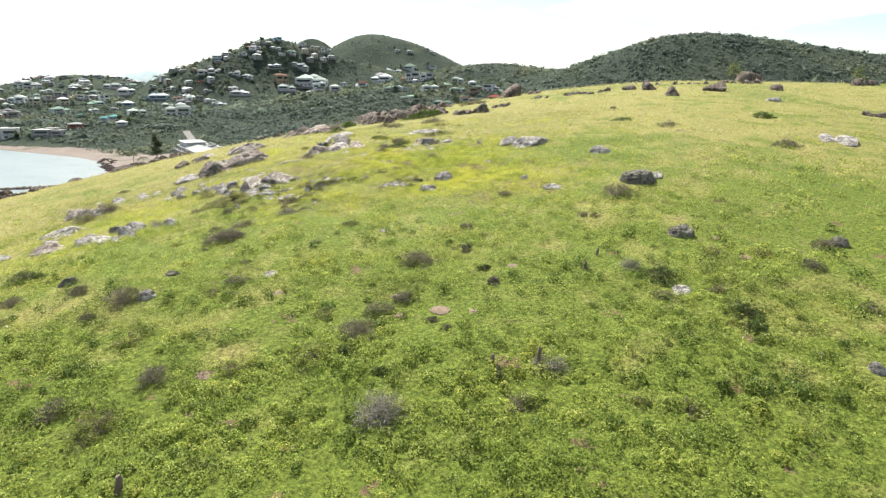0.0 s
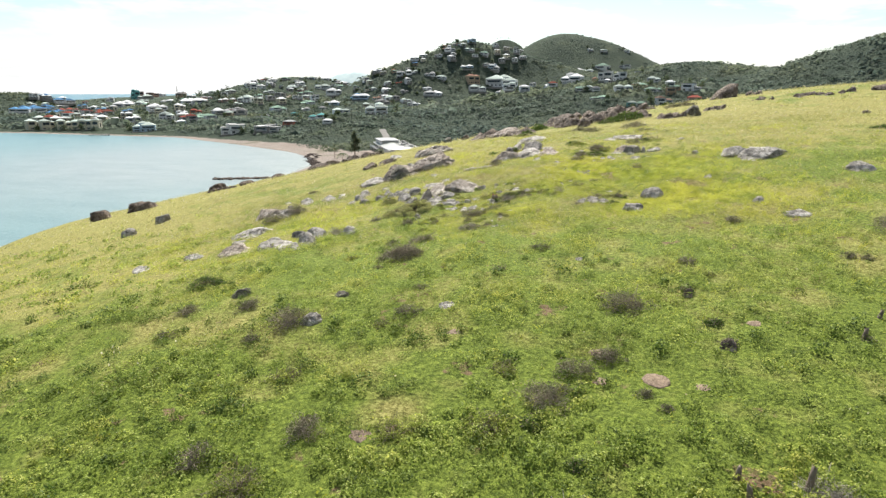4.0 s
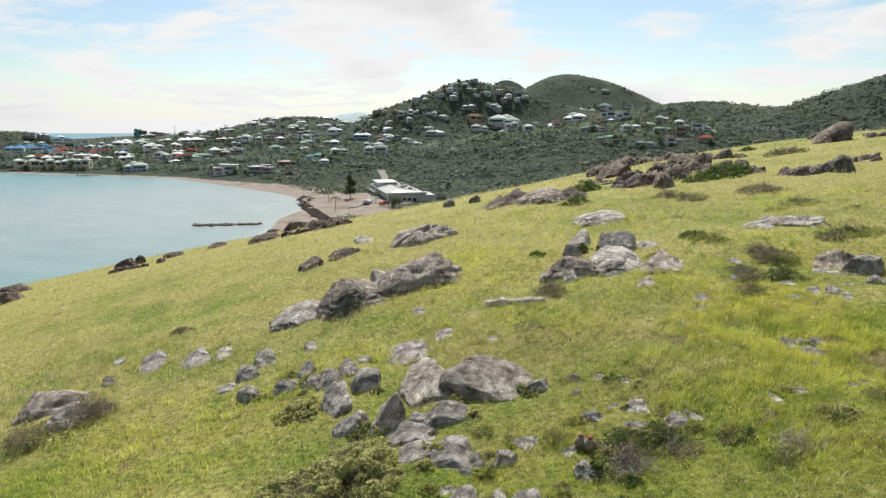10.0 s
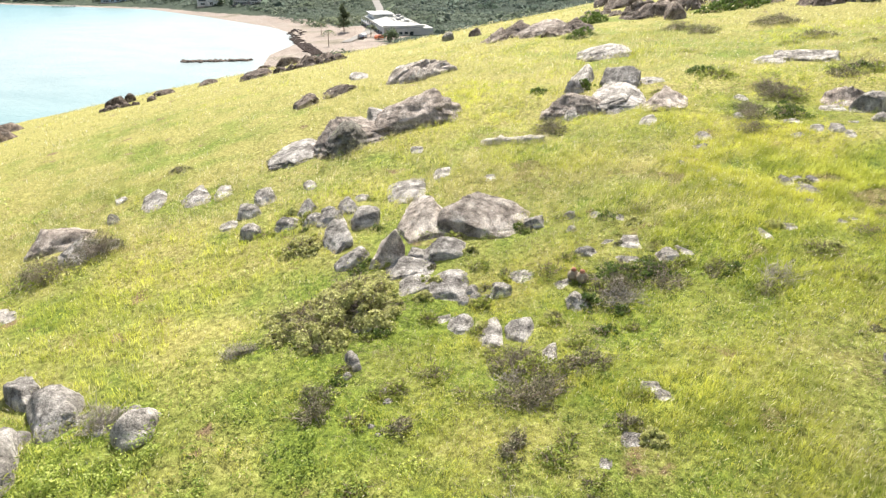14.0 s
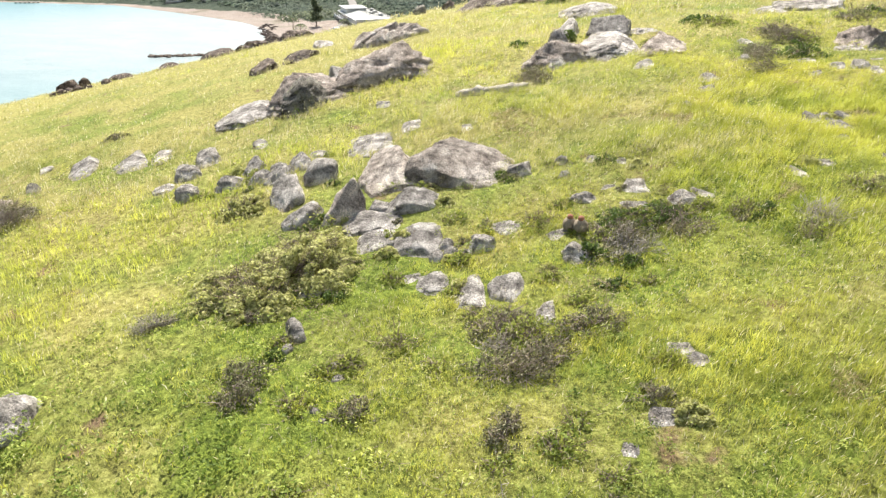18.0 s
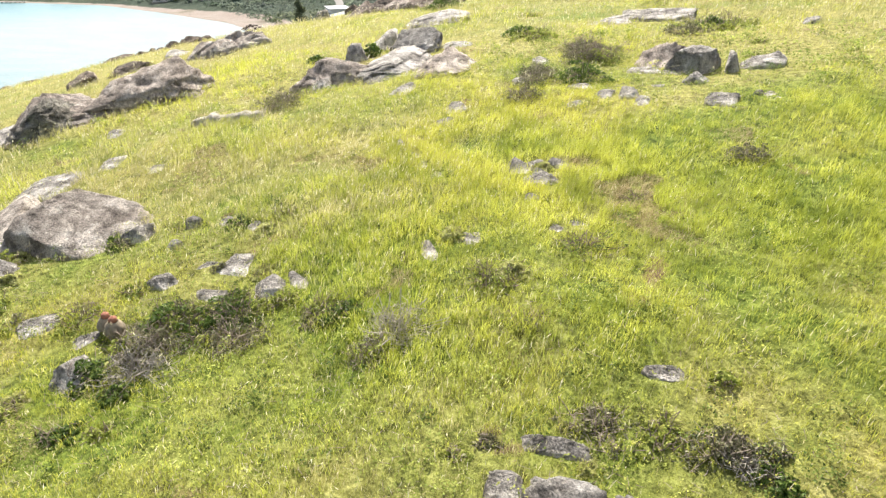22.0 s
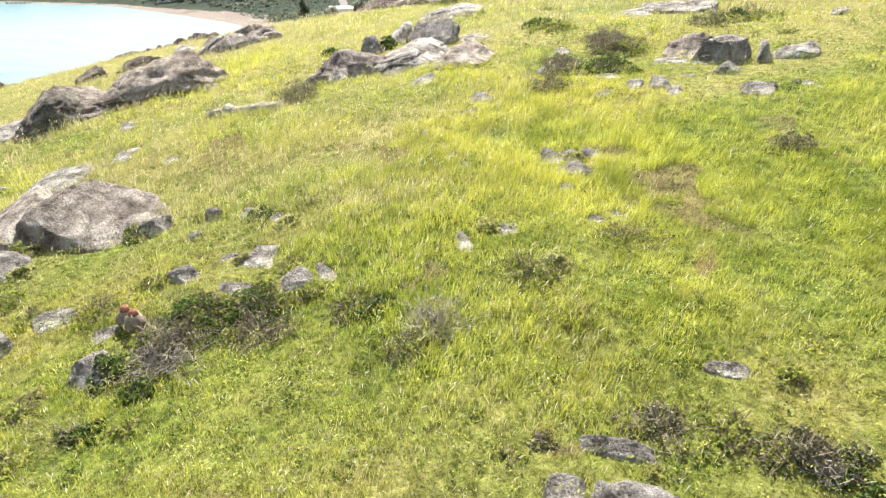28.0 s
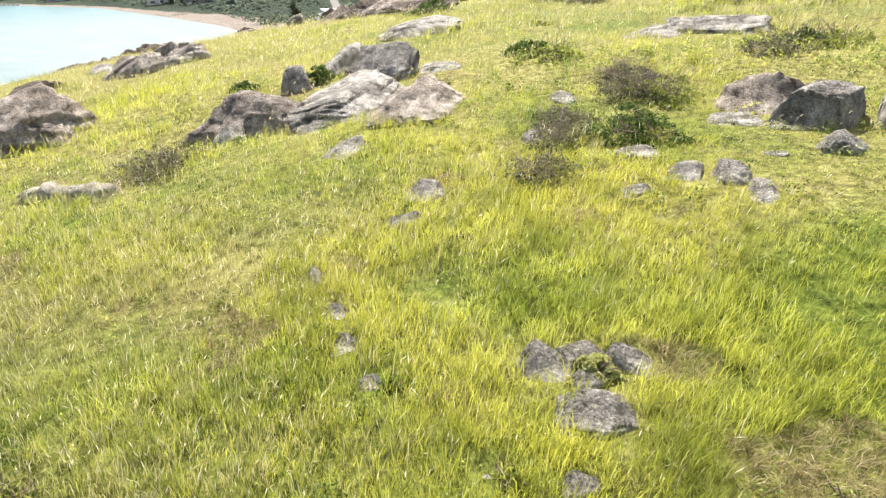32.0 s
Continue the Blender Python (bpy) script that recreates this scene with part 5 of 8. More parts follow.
def shrub(x, y, w, h, kind):
    leaf, wood, label, n_leaf, n_twig, size = SHRUB_LOOK[kind]
    rng = np.random.default_rng(int(abs(x * 311 + y * 733 + w * 91) * 10) % 100003)
    area = max(w, 0.3)
    near = math.hypot(x + 4, y - 26)
    grain = 1.0 if near < 18 else 1.6 if near < 35 else 3.0
    nl, nt = int(n_leaf * area ** 1.4 / grain ** 1.6), min(int(n_twig * area ** 1.0 / grain ** 1.5), 420)
    size *= grain
    # many small tufts over a low, uneven dome
    k = 22 + int(36 * w)
    ring, turn = np.sqrt(rng.uniform(0, 1, k)), rng.uniform(0, 6.28, k)
    reach = 0.5 * w * (1 + 0.18 * np.sin(3 * turn + w * 9) + 0.12 * np.sin(5 * turn + h * 40))
    lobes = np.stack([ring * np.cos(turn) * reach, ring * np.sin(turn) * reach * 0.85], 1)
    lr = np.minimum(rng.uniform(0.05, 0.12, k) * w ** 0.8, 0.45 * h)
    lh = 0.78 * h * (1 - 0.85 * ring ** 1.6) * rng.uniform(0.6, 1.25, k)

    def crown(n):
        i = rng.integers(0, k, n)
        d = rng.normal(size=(n, 3))
        d /= np.linalg.norm(d, axis=1)[:, None]
        d[:, 2] = np.abs(d[:, 2]) - 0.15
        rad = rng.uniform(0.5, 1.0, n) ** 0.35
        p = np.stack([lobes[i, 0] + d[:, 0] * lr[i] * rad, lobes[i, 1] + d[:, 1] * lr[i] * rad, np.maximum(lh[i] + (d[:, 2] - 0.7) * 0.8 * lr[i] * rad, 0.01)], 1)
        return p, d

    def drape(p):
        q = p.copy()
        q[:, 2] += ground_z(x + p[:, 0], y + p[:, 1]) - float(ground_z(x, y))
        return q
    root = new("shrub")
    root.location = (x, y, float(ground_z(x, y)) - 0.02)
    tagged(root, label, "shrub", "shrubs on the headland")
    p, d = crown(nt)
    p = p * 0.9
    start = p * np.array([0.35, 0.35, 0.12]) + rng.normal(size=(nt, 3)) * 0.03 * w
    start[:, 2] = np.maximum(start[:, 2], 0)
    kink = (start + p) / 2 + rng.normal(size=(nt, 3)) * 0.12 * w
    kink[:, 2] = np.maximum(kink[:, 2], 0.01)
    thick = 0.0042 * (0.6 + 0.4 * grain)
    bend = (kink + p) / 2 + rng.normal(size=(nt, 3)) * 0.06 * w
    fork = bend + (p - start) * 0.3 + rng.normal(size=(nt, 3)) * 0.07 * w
    bend[:, 2], fork[:, 2] = np.maximum(bend[:, 2], 0.01), np.maximum(fork[:, 2], 0.01)
    a, b, c, e, g = drape(start), drape(kink), drape(bend), drape(p), drape(fork)
    lengths = [twigs(b, c, thick * 0.8, thick * 0.5), twigs(c, e, thick * 0.5, thick * 0.2), twigs(c, g, thick * 0.5, thick * 0.2)] if grain < 1.2 else [twigs(b, e, thick * 0.8, thick * 0.3)]
    tv, tf = merge([twigs(a, b, thick, thick * 0.8)] + lengths)
    child("woody_base", fast_mesh("woody_base", tv, tf, wood), root)
    p, d = crown(nl)
    d = d + rng.normal(size=d.shape) * 0.3
    lv, lf = leaf_cover(drape(p), d, rng.uniform(0.6, 1.5, nl) * size, rng.uniform(0.5, 0.9, nl) * size, rng)
    child("foliage", fast_mesh("foliage", lv, lf, leaf), root)
    return root

# ---- shrubs on the headland: x, y, width, height, kind ----
shrub(-7.04, 28.25, 0.95, 0.28, 'dead')
shrub(-7.05, 28.32, 0.73, 0.26, 'grey')
shrub(-7.50, 30.29, 0.94, 0.26, 'grey')
shrub(-7.17, 30.49, 0.73, 0.22, 'grey')
shrub(-10.12, 29.59, 0.59, 0.24, 'grey')
shrub(-7.35, 29.27, 0.38, 0.19, 'grey')
shrub(-6.94, 30.91, 0.53, 0.18, 'grey')
shrub(-6.84, 29.26, 0.56, 0.11, 'mat')
shrub(-7.33, 29.0, 0.37, 0.07, 'mat')
shrub(-6.48, 28.38, 0.39, 0.08, 'mat')
shrub(-7.61, 30.67, 0.45, 0.16, 'dead')
shrub(-6.72, 29.56, 0.39, 0.08, 'mat')
shrub(-8.17, 30.27, 0.44, 0.09, 'mat')
shrub(-9.18, 30.23, 0.53, 0.11, 'mat')
shrub(-9.47, 29.58, 0.51, 0.10, 'mat')
shrub(-8.73, 30.61, 0.62, 0.12, 'mat')
shrub(-6.36, 29.01, 0.36, 0.09, 'mat')
shrub(-9.04, 28.42, 0.44, 0.13, 'mat')
shrub(-6.34, 28.70, 0.40, 0.10, 'grey')
shrub(-6.35, 33.32, 0.83, 0.25, 'green')
shrub(-6.46, 33.05, 0.85, 0.21, 'grey')
shrub(-5.86, 33.49, 0.78, 0.22, 'green')
shrub(-5.57, 33.19, 0.74, 0.18, 'grey')
shrub(-6.34, 32.67, 0.90, 0.20, 'dead')
shrub(-6.82, 32.62, 0.53, 0.21, 'green')
shrub(-6.28, 32.39, 0.40, 0.14, 'green')
shrub(-4.63, 33.50, 0.46, 0.16, 'green')
shrub(-4.88, 33.45, 0.39, 0.12, 'grey')
shrub(-4.15, 32.99, 0.53, 0.13, 'grey')
shrub(-5.98, 33.13, 0.59, 0.12, 'mat')
shrub(-2.23, 32.43, 0.61, 0.12, 'grey')
shrub(-1.47, 32.32, 0.50, 0.17, 'grey')
shrub(-1.29, 32.22, 0.38, 0.13, 'dead')
shrub(-1.15, 32.12, 0.34, 0.12, 'green')
shrub(-1.34, 32.93, 0.30, 0.12, 'mat')
shrub(-1.81, 32.30, 0.41, 0.08, 'mat')
shrub(-6.44, 31.91, 0.46, 0.09, 'green')
shrub(-6.08, 31.97, 0.37, 0.09, 'mat')
shrub(-2.97, 32.16, 0.21, 0.08, 'grey')
shrub(-0.85, 21.12, 1.50, 0.51, 'grey')
shrub(-2.37, 16.48, 1.31, 0.43, 'grey')
shrub(-1.87, 17.73, 0.99, 0.32, 'grey')
shrub(-1.16, 18.28, 0.86, 0.30, 'grey')
shrub(-2.50, 15.60, 0.59, 0.20, 'green')
shrub(-0.34, 17.01, 0.45, 0.15, 'grey')
shrub(-1.54, 14.53, 0.50, 0.15, 'green')
shrub(-1.38, 12.93, 1.53, 0.51, 'dead')
shrub(-10.05, 19.18, 1.41, 0.49, 'grey')
shrub(-12.11, 20.30, 0.93, 0.31, 'grey')
shrub(-14.37, 20.28, 0.84, 0.29, 'grey')
shrub(-10.72, 18.27, 0.60, 0.24, 'grey')
shrub(-8.74, 16.68, 1.08, 0.21, 'mat')
shrub(-7.22, 14.63, 0.98, 0.34, 'grey')
shrub(-6.77, 20.05, 0.85, 0.30, 'grey')
shrub(-7.25, 19.26, 0.63, 0.12, 'mat')
shrub(-9.21, 13.69, 1.01, 0.26, 'grey')
shrub(-7.83, 12.98, 1.49, 0.27, 'mat')
shrub(-3.46, 15.40, 1.23, 0.23, 'mat')
shrub(6.17, 20.29, 0.97, 0.32, 'dead')
shrub(6.88, 19.57, 1.27, 0.39, 'green')
shrub(6.56, 18.28, 0.72, 0.24, 'grey')
shrub(8.35, 18.60, 0.62, 0.20, 'grey')
shrub(8.59, 17.28, 1.14, 0.31, 'green')
shrub(8.48, 16.39, 0.74, 0.29, 'green')
shrub(12.51, 17.59, 0.76, 0.32, 'grey')
shrub(9.32, 21.30, 1.08, 0.20, 'mat')
shrub(10.89, 21.21, 0.97, 0.19, 'mat')
shrub(12.14, 20.29, 0.97, 0.34, 'grey')
shrub(13.58, 22.19, 1.01, 0.35, 'grey')
shrub(7.65, 27.87, 1.65, 0.57, 'grey')
shrub(2.78, 28.82, 0.70, 0.23, 'grey')
shrub(5.61, 25.32, 0.47, 0.23, 'grey')
shrub(6.06, 25.16, 0.36, 0.18, 'grey')
shrub(1.61, 19.44, 0.49, 0.16, 'grey')
shrub(0.84, 22.48, 0.52, 0.18, 'grey')
shrub(2.65, 14.71, 1.07, 0.32, 'dead')
shrub(0.09, 16.53, 0.36, 0.12, 'grey')
shrub(-3.46, 17.48, 0.87, 0.16, 'mat')
shrub(-10.92, 31.45, 1.2, 0.42, 'leafy')
shrub(-10.69, 32.17, 1.79, 0.57, 'leafy')
shrub(-10.76, 31.28, 0.90, 0.28, 'leafy')
shrub(-10.01, 32.14, 0.60, 0.19, 'leafy')
shrub(-12.85, 34.38, 0.96, 0.27, 'leafy')
shrub(-9.42, 34.49, 0.40, 0.12, 'leafy')
shrub(-6.61, 32.96, 0.61, 0.18, 'mat')
shrub(-6.23, 33.44, 0.75, 0.22, 'mat')
shrub(-5.63, 33.59, 0.69, 0.14, 'mat')
shrub(-6.63, 32.60, 0.32, 0.14, 'green')
shrub(-7.07, 34.09, 0.20, 0.06, 'mat')
shrub(-7.70, 31.03, 0.78, 0.24, 'grey')
shrub(-6.61, 31.03, 0.62, 0.28, 'grey')
shrub(-7.58, 33.40, 0.72, 0.11, 'mat')
shrub(-7.25, 32.01, 0.40, 0.12, 'mat')
shrub(-11.97, 30.94, 0.43, 0.20, 'dead')
shrub(-10.72, 30.96, 0.41, 0.18, 'grey')
shrub(-8.75, 33.44, 0.45, 0.13, 'mat')
shrub(-12.14, 30.83, 0.59, 0.27, 'dead')
shrub(-10.22, 29.91, 0.58, 0.26, 'grey')
shrub(-8.83, 29.54, 0.50, 0.23, 'grey')
shrub(-7.35, 29.47, 0.40, 0.18, 'grey')
shrub(-6.10, 29.90, 0.42, 0.19, 'grey')
shrub(-7.36, 30.87, 0.82, 0.23, 'mat')
shrub(-13.33, 29.11, 0.91, 0.41, 'dead')
shrub(-19.14, 33.48, 1.39, 0.63, 'grey')
shrub(-18.41, 34.52, 1.52, 0.68, 'grey')
shrub(-3.31, 34.06, 0.62, 0.10, 'mat')
shrub(-4.86, 33.60, 0.49, 0.12, 'mat')
shrub(-2.86, 33.46, 0.50, 0.11, 'mat')
shrub(-6.46, 32.87, 0.44, 0.13, 'mat')
shrub(-4.12, 44.28, 1.16, 0.23, 'mat')
shrub(-2.94, 42.89, 1.07, 0.18, 'grey')
shrub(-7.98, 43.78, 0.70, 0.31, 'green')
shrub(-8.43, 40.30, 0.82, 0.31, 'grey')
shrub(-6.83, 31.54, 0.48, 0.14, 'mat')
shrub(-10.04, 30.58, 0.33, 0.15, 'grey')
shrub(-4.00, 33.29, 0.84, 0.16, 'dead')
shrub(-6.79, 32.64, 0.39, 0.18, 'green')
shrub(-6.38, 32.92, 0.69, 0.31, 'grey')
shrub(-6.31, 33.46, 0.56, 0.16, 'leafy')
shrub(-5.79, 33.42, 0.41, 0.18, 'green')
shrub(-4.86, 33.63, 0.50, 0.13, 'mat')
shrub(-2.46, 34.71, 0.70, 0.07, 'mat')
shrub(-3.26, 34.12, 0.66, 0.07, 'mat')
shrub(-1.33, 32.32, 0.28, 0.13, 'grey')
shrub(-1.08, 32.36, 0.23, 0.10, 'grey')
shrub(-3.16, 32.01, 0.24, 0.05, 'mat')
shrub(-1.79, 32.44, 0.38, 0.06, 'mat')
shrub(-7.26, 32.25, 0.30, 0.08, 'leafy')
shrub(-1.61, 31.44, 0.42, 0.19, 'green')
shrub(-1.39, 31.33, 0.35, 0.16, 'green')
shrub(-1.96, 31.13, 0.25, 0.11, 'dead')
shrub(-3.03, 31.19, 0.27, 0.12, 'grey')
shrub(-1.28, 32.30, 0.38, 0.15, 'grey')
shrub(-2.26, 32.08, 0.22, 0.05, 'leafy')
shrub(-2.85, 40.58, 0.98, 0.44, 'green')
shrub(-2.88, 42.18, 1.07, 0.38, 'grey')
shrub(-3.64, 40.35, 0.82, 0.34, 'grey')
shrub(0.35, 45.54, 1.44, 0.21, 'mat')
shrub(-0.63, 36.92, 0.56, 0.25, 'grey')
shrub(-1.91, 35.94, 0.43, 0.06, 'mat')
shrub(-3.40, 34.17, 0.30, 0.08, 'mat')
shrub(-3.12, 34.20, 0.38, 0.11, 'leafy')
shrub(-2.53, 34.76, 0.54, 0.08, 'mat')
shrub(-6.09, 35.40, 0.49, 0.08, 'mat')
shrub(-6.41, 34.33, 0.23, 0.10, 'grey')
shrub(-5.85, 34.23, 0.39, 0.07, 'leafy')
shrub(-5.21, 34.55, 0.15, 0.05, 'mat')
shrub(0.44, 43.07, 0.35, 0.10, 'mat')
shrub(-2.35, 42.74, 0.54, 0.10, 'mat')
shrub(-3.77, 39.45, 0.82, 0.36, 'grey')
shrub(-8.46, 39.85, 1.06, 0.41, 'grey')
shrub(-3.87, 34.88, 0.31, 0.09, 'leafy')
shrub(-9.28, 43.58, 0.68, 0.20, 'green')
shrub(-0.41, 45.41, 1.49, 0.16, 'mat')
shrub(-4.57, 44.89, 0.87, 0.26, 'green')
shrub(-1.68, 62.47, 2.69, 0.81, 'green')
shrub(-9.05, 61.62, 1.57, 0.47, 'green')
shrub(-20.04, 39.90, 0.89, 0.14, 'grey')
shrub(-0.24, 45.22, 0.99, 0.28, 'green')
shrub(-9.22, 55.28, 1.50, 0.45, 'green')
shrub(-2.84, 61.72, 1.85, 0.55, 'green')
shrub(-3.95, 53.88, 1.49, 0.33, 'grey')
shrub(3.77, 72.79, 2.28, 0.48, 'grey')
shrub(2.53, 82.24, 1.39, 0.42, 'green')
shrub(-0.74, 45.19, 0.85, 0.13, 'mat')
shrub(8.69, 23.42, 0.63, 0.19, 'grey')
shrub(-8.82, 24.66, 1.53, 0.28, 'grey')
shrub(14.91, 43.41, 1.49, 0.33, 'grey')
shrub(23.31, 47.62, 1.63, 0.49, 'green')
shrub(19.96, 37.53, 1.78, 0.39, 'grey')
shrub(12.82, 46.51, 1.39, 0.34, 'green')
shrub(4.72, 20.11, 0.37, 0.11, 'grey')
shrub(-5.33, 14.90, 0.84, 0.15, 'mat')
shrub(5.59, 13.03, 0.87, 0.16, 'mat')
shrub(1.81, 13.26, 0.88, 0.19, 'grey')
shrub(4.44, 13.23, 0.76, 0.14, 'mat')
shrub(-8.62, 24.81, 1.69, 0.37, 'grey')
shrub(0.97, 24.34, 0.67, 0.20, 'grey')
shrub(1.34, 20.34, 0.54, 0.16, 'green')
shrub(-7.02, 21.92, 0.56, 0.17, 'grey')
shrub(-15.56, 22.71, 1.50, 0.45, 'green')
shrub(-3.79, 25.69, 0.73, 0.22, 'grey')
shrub(-13.87, 18.65, 0.92, 0.17, 'mat')
shrub(-4.78, 23.35, 0.52, 0.16, 'grey')
shrub(1.53, 23.48, 0.46, 0.08, 'mat')
shrub(-8.78, 25.07, 1.75, 0.32, 'grey')
shrub(-8.60, 27.00, 1.17, 0.19, 'grey')
shrub(-10.61, 24.72, 0.59, 0.11, 'mat')
shrub(-15.33, 23.01, 0.95, 0.28, 'green')
shrub(-9.72, 26.82, 0.67, 0.20, 'grey')
shrub(-9.12, 23.71, 0.39, 0.12, 'grey')
shrub(-16.78, 25.85, 0.68, 0.12, 'mat')
shrub(-6.55, 23.48, 0.45, 0.08, 'mat')
shrub(-0.25, 45.11, 1.29, 0.18, 'mat')
shrub(-4.39, 44.60, 0.86, 0.17, 'mat')
shrub(-0.84, 44.35, 1.04, 0.36, 'grey')
shrub(0.22, 44.82, 1.00, 0.20, 'mat')
shrub(-2.57, 42.07, 1.17, 0.23, 'mat')
shrub(-3.65, 41.05, 0.78, 0.19, 'grey')
shrub(-0.23, 51.20, 1.51, 0.35, 'grey')
shrub(-1.29, 49.81, 1.04, 0.17, 'mat')
shrub(1.16, 49.32, 0.97, 0.19, 'mat')
shrub(-9.09, 56.05, 1.22, 0.49, 'green')
shrub(-9.25, 62.98, 1.63, 0.62, 'green')
shrub(-2.18, 62.77, 1.83, 0.63, 'green')
shrub(-0.97, 62.60, 1.99, 0.69, 'green')
shrub(-4.87, 55.15, 1.69, 0.43, 'grey')
shrub(-0.87, 55.72, 2.28, 0.48, 'grey')
shrub(-10.84, 57.00, 1.45, 0.16, 'mat')
shrub(2.59, 71.20, 1.64, 0.66, 'grey')
shrub(-5.76, 42.87, 0.65, 0.12, 'mat')
shrub(-4.85, 48.90, 0.74, 0.14, 'mat')
shrub(-10.77, 32.59, 1.27, 0.35, 'leafy')
shrub(-11.53, 31.86, 1.11, 0.30, 'leafy')
shrub(-11.48, 31.39, 0.86, 0.23, 'leafy')

# small plants at the feet of the rocks in the boulder field
_rng = np.random.default_rng(77)
for _x, _y, _a, _b, _t in list(ROCKS):
    if -14.5 < _x < -3 and 29.5 < _y < 37.5 and _a > 0.07 and _rng.random() < 0.8:
        for _ in range(1 + (_a > 0.2)):
            _d, _w = _rng.uniform(2.6, 6.8), _rng.uniform(0.2, 0.42)
            _r = max(_a, _b) * 1.05 + 0.3 * _w
            shrub(_x + _r * math.cos(_d), _y + _r * math.sin(_d), _w, _w * _rng.uniform(0.3, 0.5), ("mat", "mat", "green", "mat", "leafy", "grey")[_rng.integers(0, 6)])

# ---- single things in the grass ----
def turks_cap_cactus(x, y, h):
    """A ribbed barrel with the woolly red cap of a melon cactus."""
    root = new("cactus")
    root.location = (x, y, float(ground_z(x, y)) - 0.02)
    v, f = [], []
    ribs, rings = 24, 9
    for i in range(rings):
        t = i / (rings - 1)
        r = h * 0.42 * math.sin(math.pi * (0.16 + 0.72 * t)) ** 0.7
        for k in range(ribs):
            q = r * (1.0 if k % 2 else 0.86)
            v.append((q * math.cos(k * 6.2832 / ribs), q * math.sin(k * 6.2832 / ribs), t * h * 0.75))
    for i in range(rings - 1):
        for k in range(ribs):
            a, b = i * ribs + k, i * ribs + (k + 1) % ribs
            f.append((a, b, b + ribs, a + ribs))
    mesh_object("body", v, f, plain("cactus_skin", (0.27, 0.22, 0.155), 0.9, vary=0.4, scale=18, relief=0.8), root)
    cv, cf = ICO[3]
    cv = cv * (1 + 0.05 * np.sin(cv[:, 2:3] * 40)) * np.array([h * 0.17, h * 0.17, h * 0.16]) + np.array([0, 0, h * 0.82])
    ob = new("cap", fast_mesh("cap", cv, [cf], plain("cactus_cap", (0.33, 0.15, 0.105), 0.95, vary=0.4, scale=26)))
    ob.parent = root
    tagged(ob, "woolly brick-red cap")
    return tagged(root, "barrel-shaped melon cactus with a woolly red cap", "cactus")


turks_cap_cactus(-6.93, 33.2, 0.25)
turks_cap_cactus(-7.08, 33.27, 0.24)


def stone_beam(x0, y0, x1, y1):
    """A long pale stone lying flat in the grass."""
    n = 14
    v, f = [], []
    rng = np.random.default_rng(3)
    for i in range(n):
        t = i / (n - 1)
        x, y = x0 + (x1 - x0) * t, y0 + (y1 - y0) * t
        z = float(ground_z(x, y))
        w = (0.17 + 0.03 * rng.normal()) * (0.55 if i in (0, n - 1) else 1)
        hh = 0.13 + 0.02 * rng.normal()
        for dx, dz in ((-w, -0.08), (-w * 0.9, hh * 0.7), (-w * 0.4, hh), (w * 0.5, hh * 0.95), (w * 0.95, hh * 0.6), (w, -0.08)):
            v.append((x, y + dx, z + dz))
    for i in range(n - 1):
        for k in range(5):
            a = i * 6 + k
            f.append((a, a + 1, a + 7, a + 6))
    f += [tuple(range(5, -1, -1)), tuple(range((n - 1) * 6, n * 6))]
    ob = mesh_object("stone_beam", v, f, rock_material("pale_stone", [(0.42, 0.385, 0.33), (0.60, 0.555, 0.48), (0.74, 0.69, 0.61)], (0.78, 0.74, 0.67)))
    return tagged(ob, "long pale stone lying flat in the grass", "rock")


stone_beam(-10.15, 39.55, -8.45, 39.15)


def stump(x, y, h, r, lean):
    """A short weathered stake: a broken trunk with a splintered top."""
    rng = np.random.default_rng(int(abs(x * 100)))
    root = new("tree_stump")
    root.location = (x, y, float(ground_z(x, y)) - 0.05)
    v, f = [], []
    for i, t in enumerate((0, 0.3, 0.65, 1.0)):
        for k in range(9):
            a = k * 0.698
            q = r * (1.35 - 0.5 * t) * (1 + 0.12 * math.sin(3 * a + i))
            v.append((q * math.cos(a) + lean * t, q * math.sin(a), h * t + (rng.uniform(-0.05, 0.07) if t == 1.0 else 0)))
    for i in range(3):
        for k in range(9):
            a, b = i * 9 + k, i * 9 + (k + 1) % 9
            f.append((a, b, b + 9, a + 9))
    f.append(tuple(range(27, 36)))
    mesh_object("trunk", v, f, TWIG, root)
    return tagged(root, "short weathered dead stump standing in the weeds", "stump", "stumps in the weeds")


stump(1.21, 14.75, 0.28, 0.045, 0.03)
stump(1.36, 14.25, 0.40, 0.05, -0.04)
stump(-6.36, 11.0, 0.42, 0.07, 0.08)
stump(4.64, 20.2, 0.26, 0.05, 0.02)
stump(5.26, 21.3, 0.24, 0.045, 0.05)
stump(2.35, 14.8, 0.5, 0.05, 0.05)


def molehill(x, y, w, h):
    v, f = ICO[3]
    rng = np.random.default_rng(int(abs(x * 77)))
    v = v * (1 + lumps(v, rng, ((4, 0.06), (11, 0.05), (24, 0.03))))[:, None] * np.array([w / 2, w * 0.4, h * 0.6])
    v[:, 2] += ground_z(x + v[:, 0], y + v[:, 1]) - float(ground_z(x, y))
    ob = new("soil_mound", fast_mesh("soil_mound", v, [f], SOIL, smooth=True))
    ob.location = (x, y, float(ground_z(x, y)) - 0.01)
    ROCKS.append((x, y, w * 0.42, w * 0.34, 0))
    return tagged(ob, "small bare mound of dry pale soil", "soil", "bare soil mounds")


SOIL = plain("dry_soil", (0.27, 0.205, 0.15), 0.95, vary=0.35, scale=14, relief=0.8, dist=0.03)
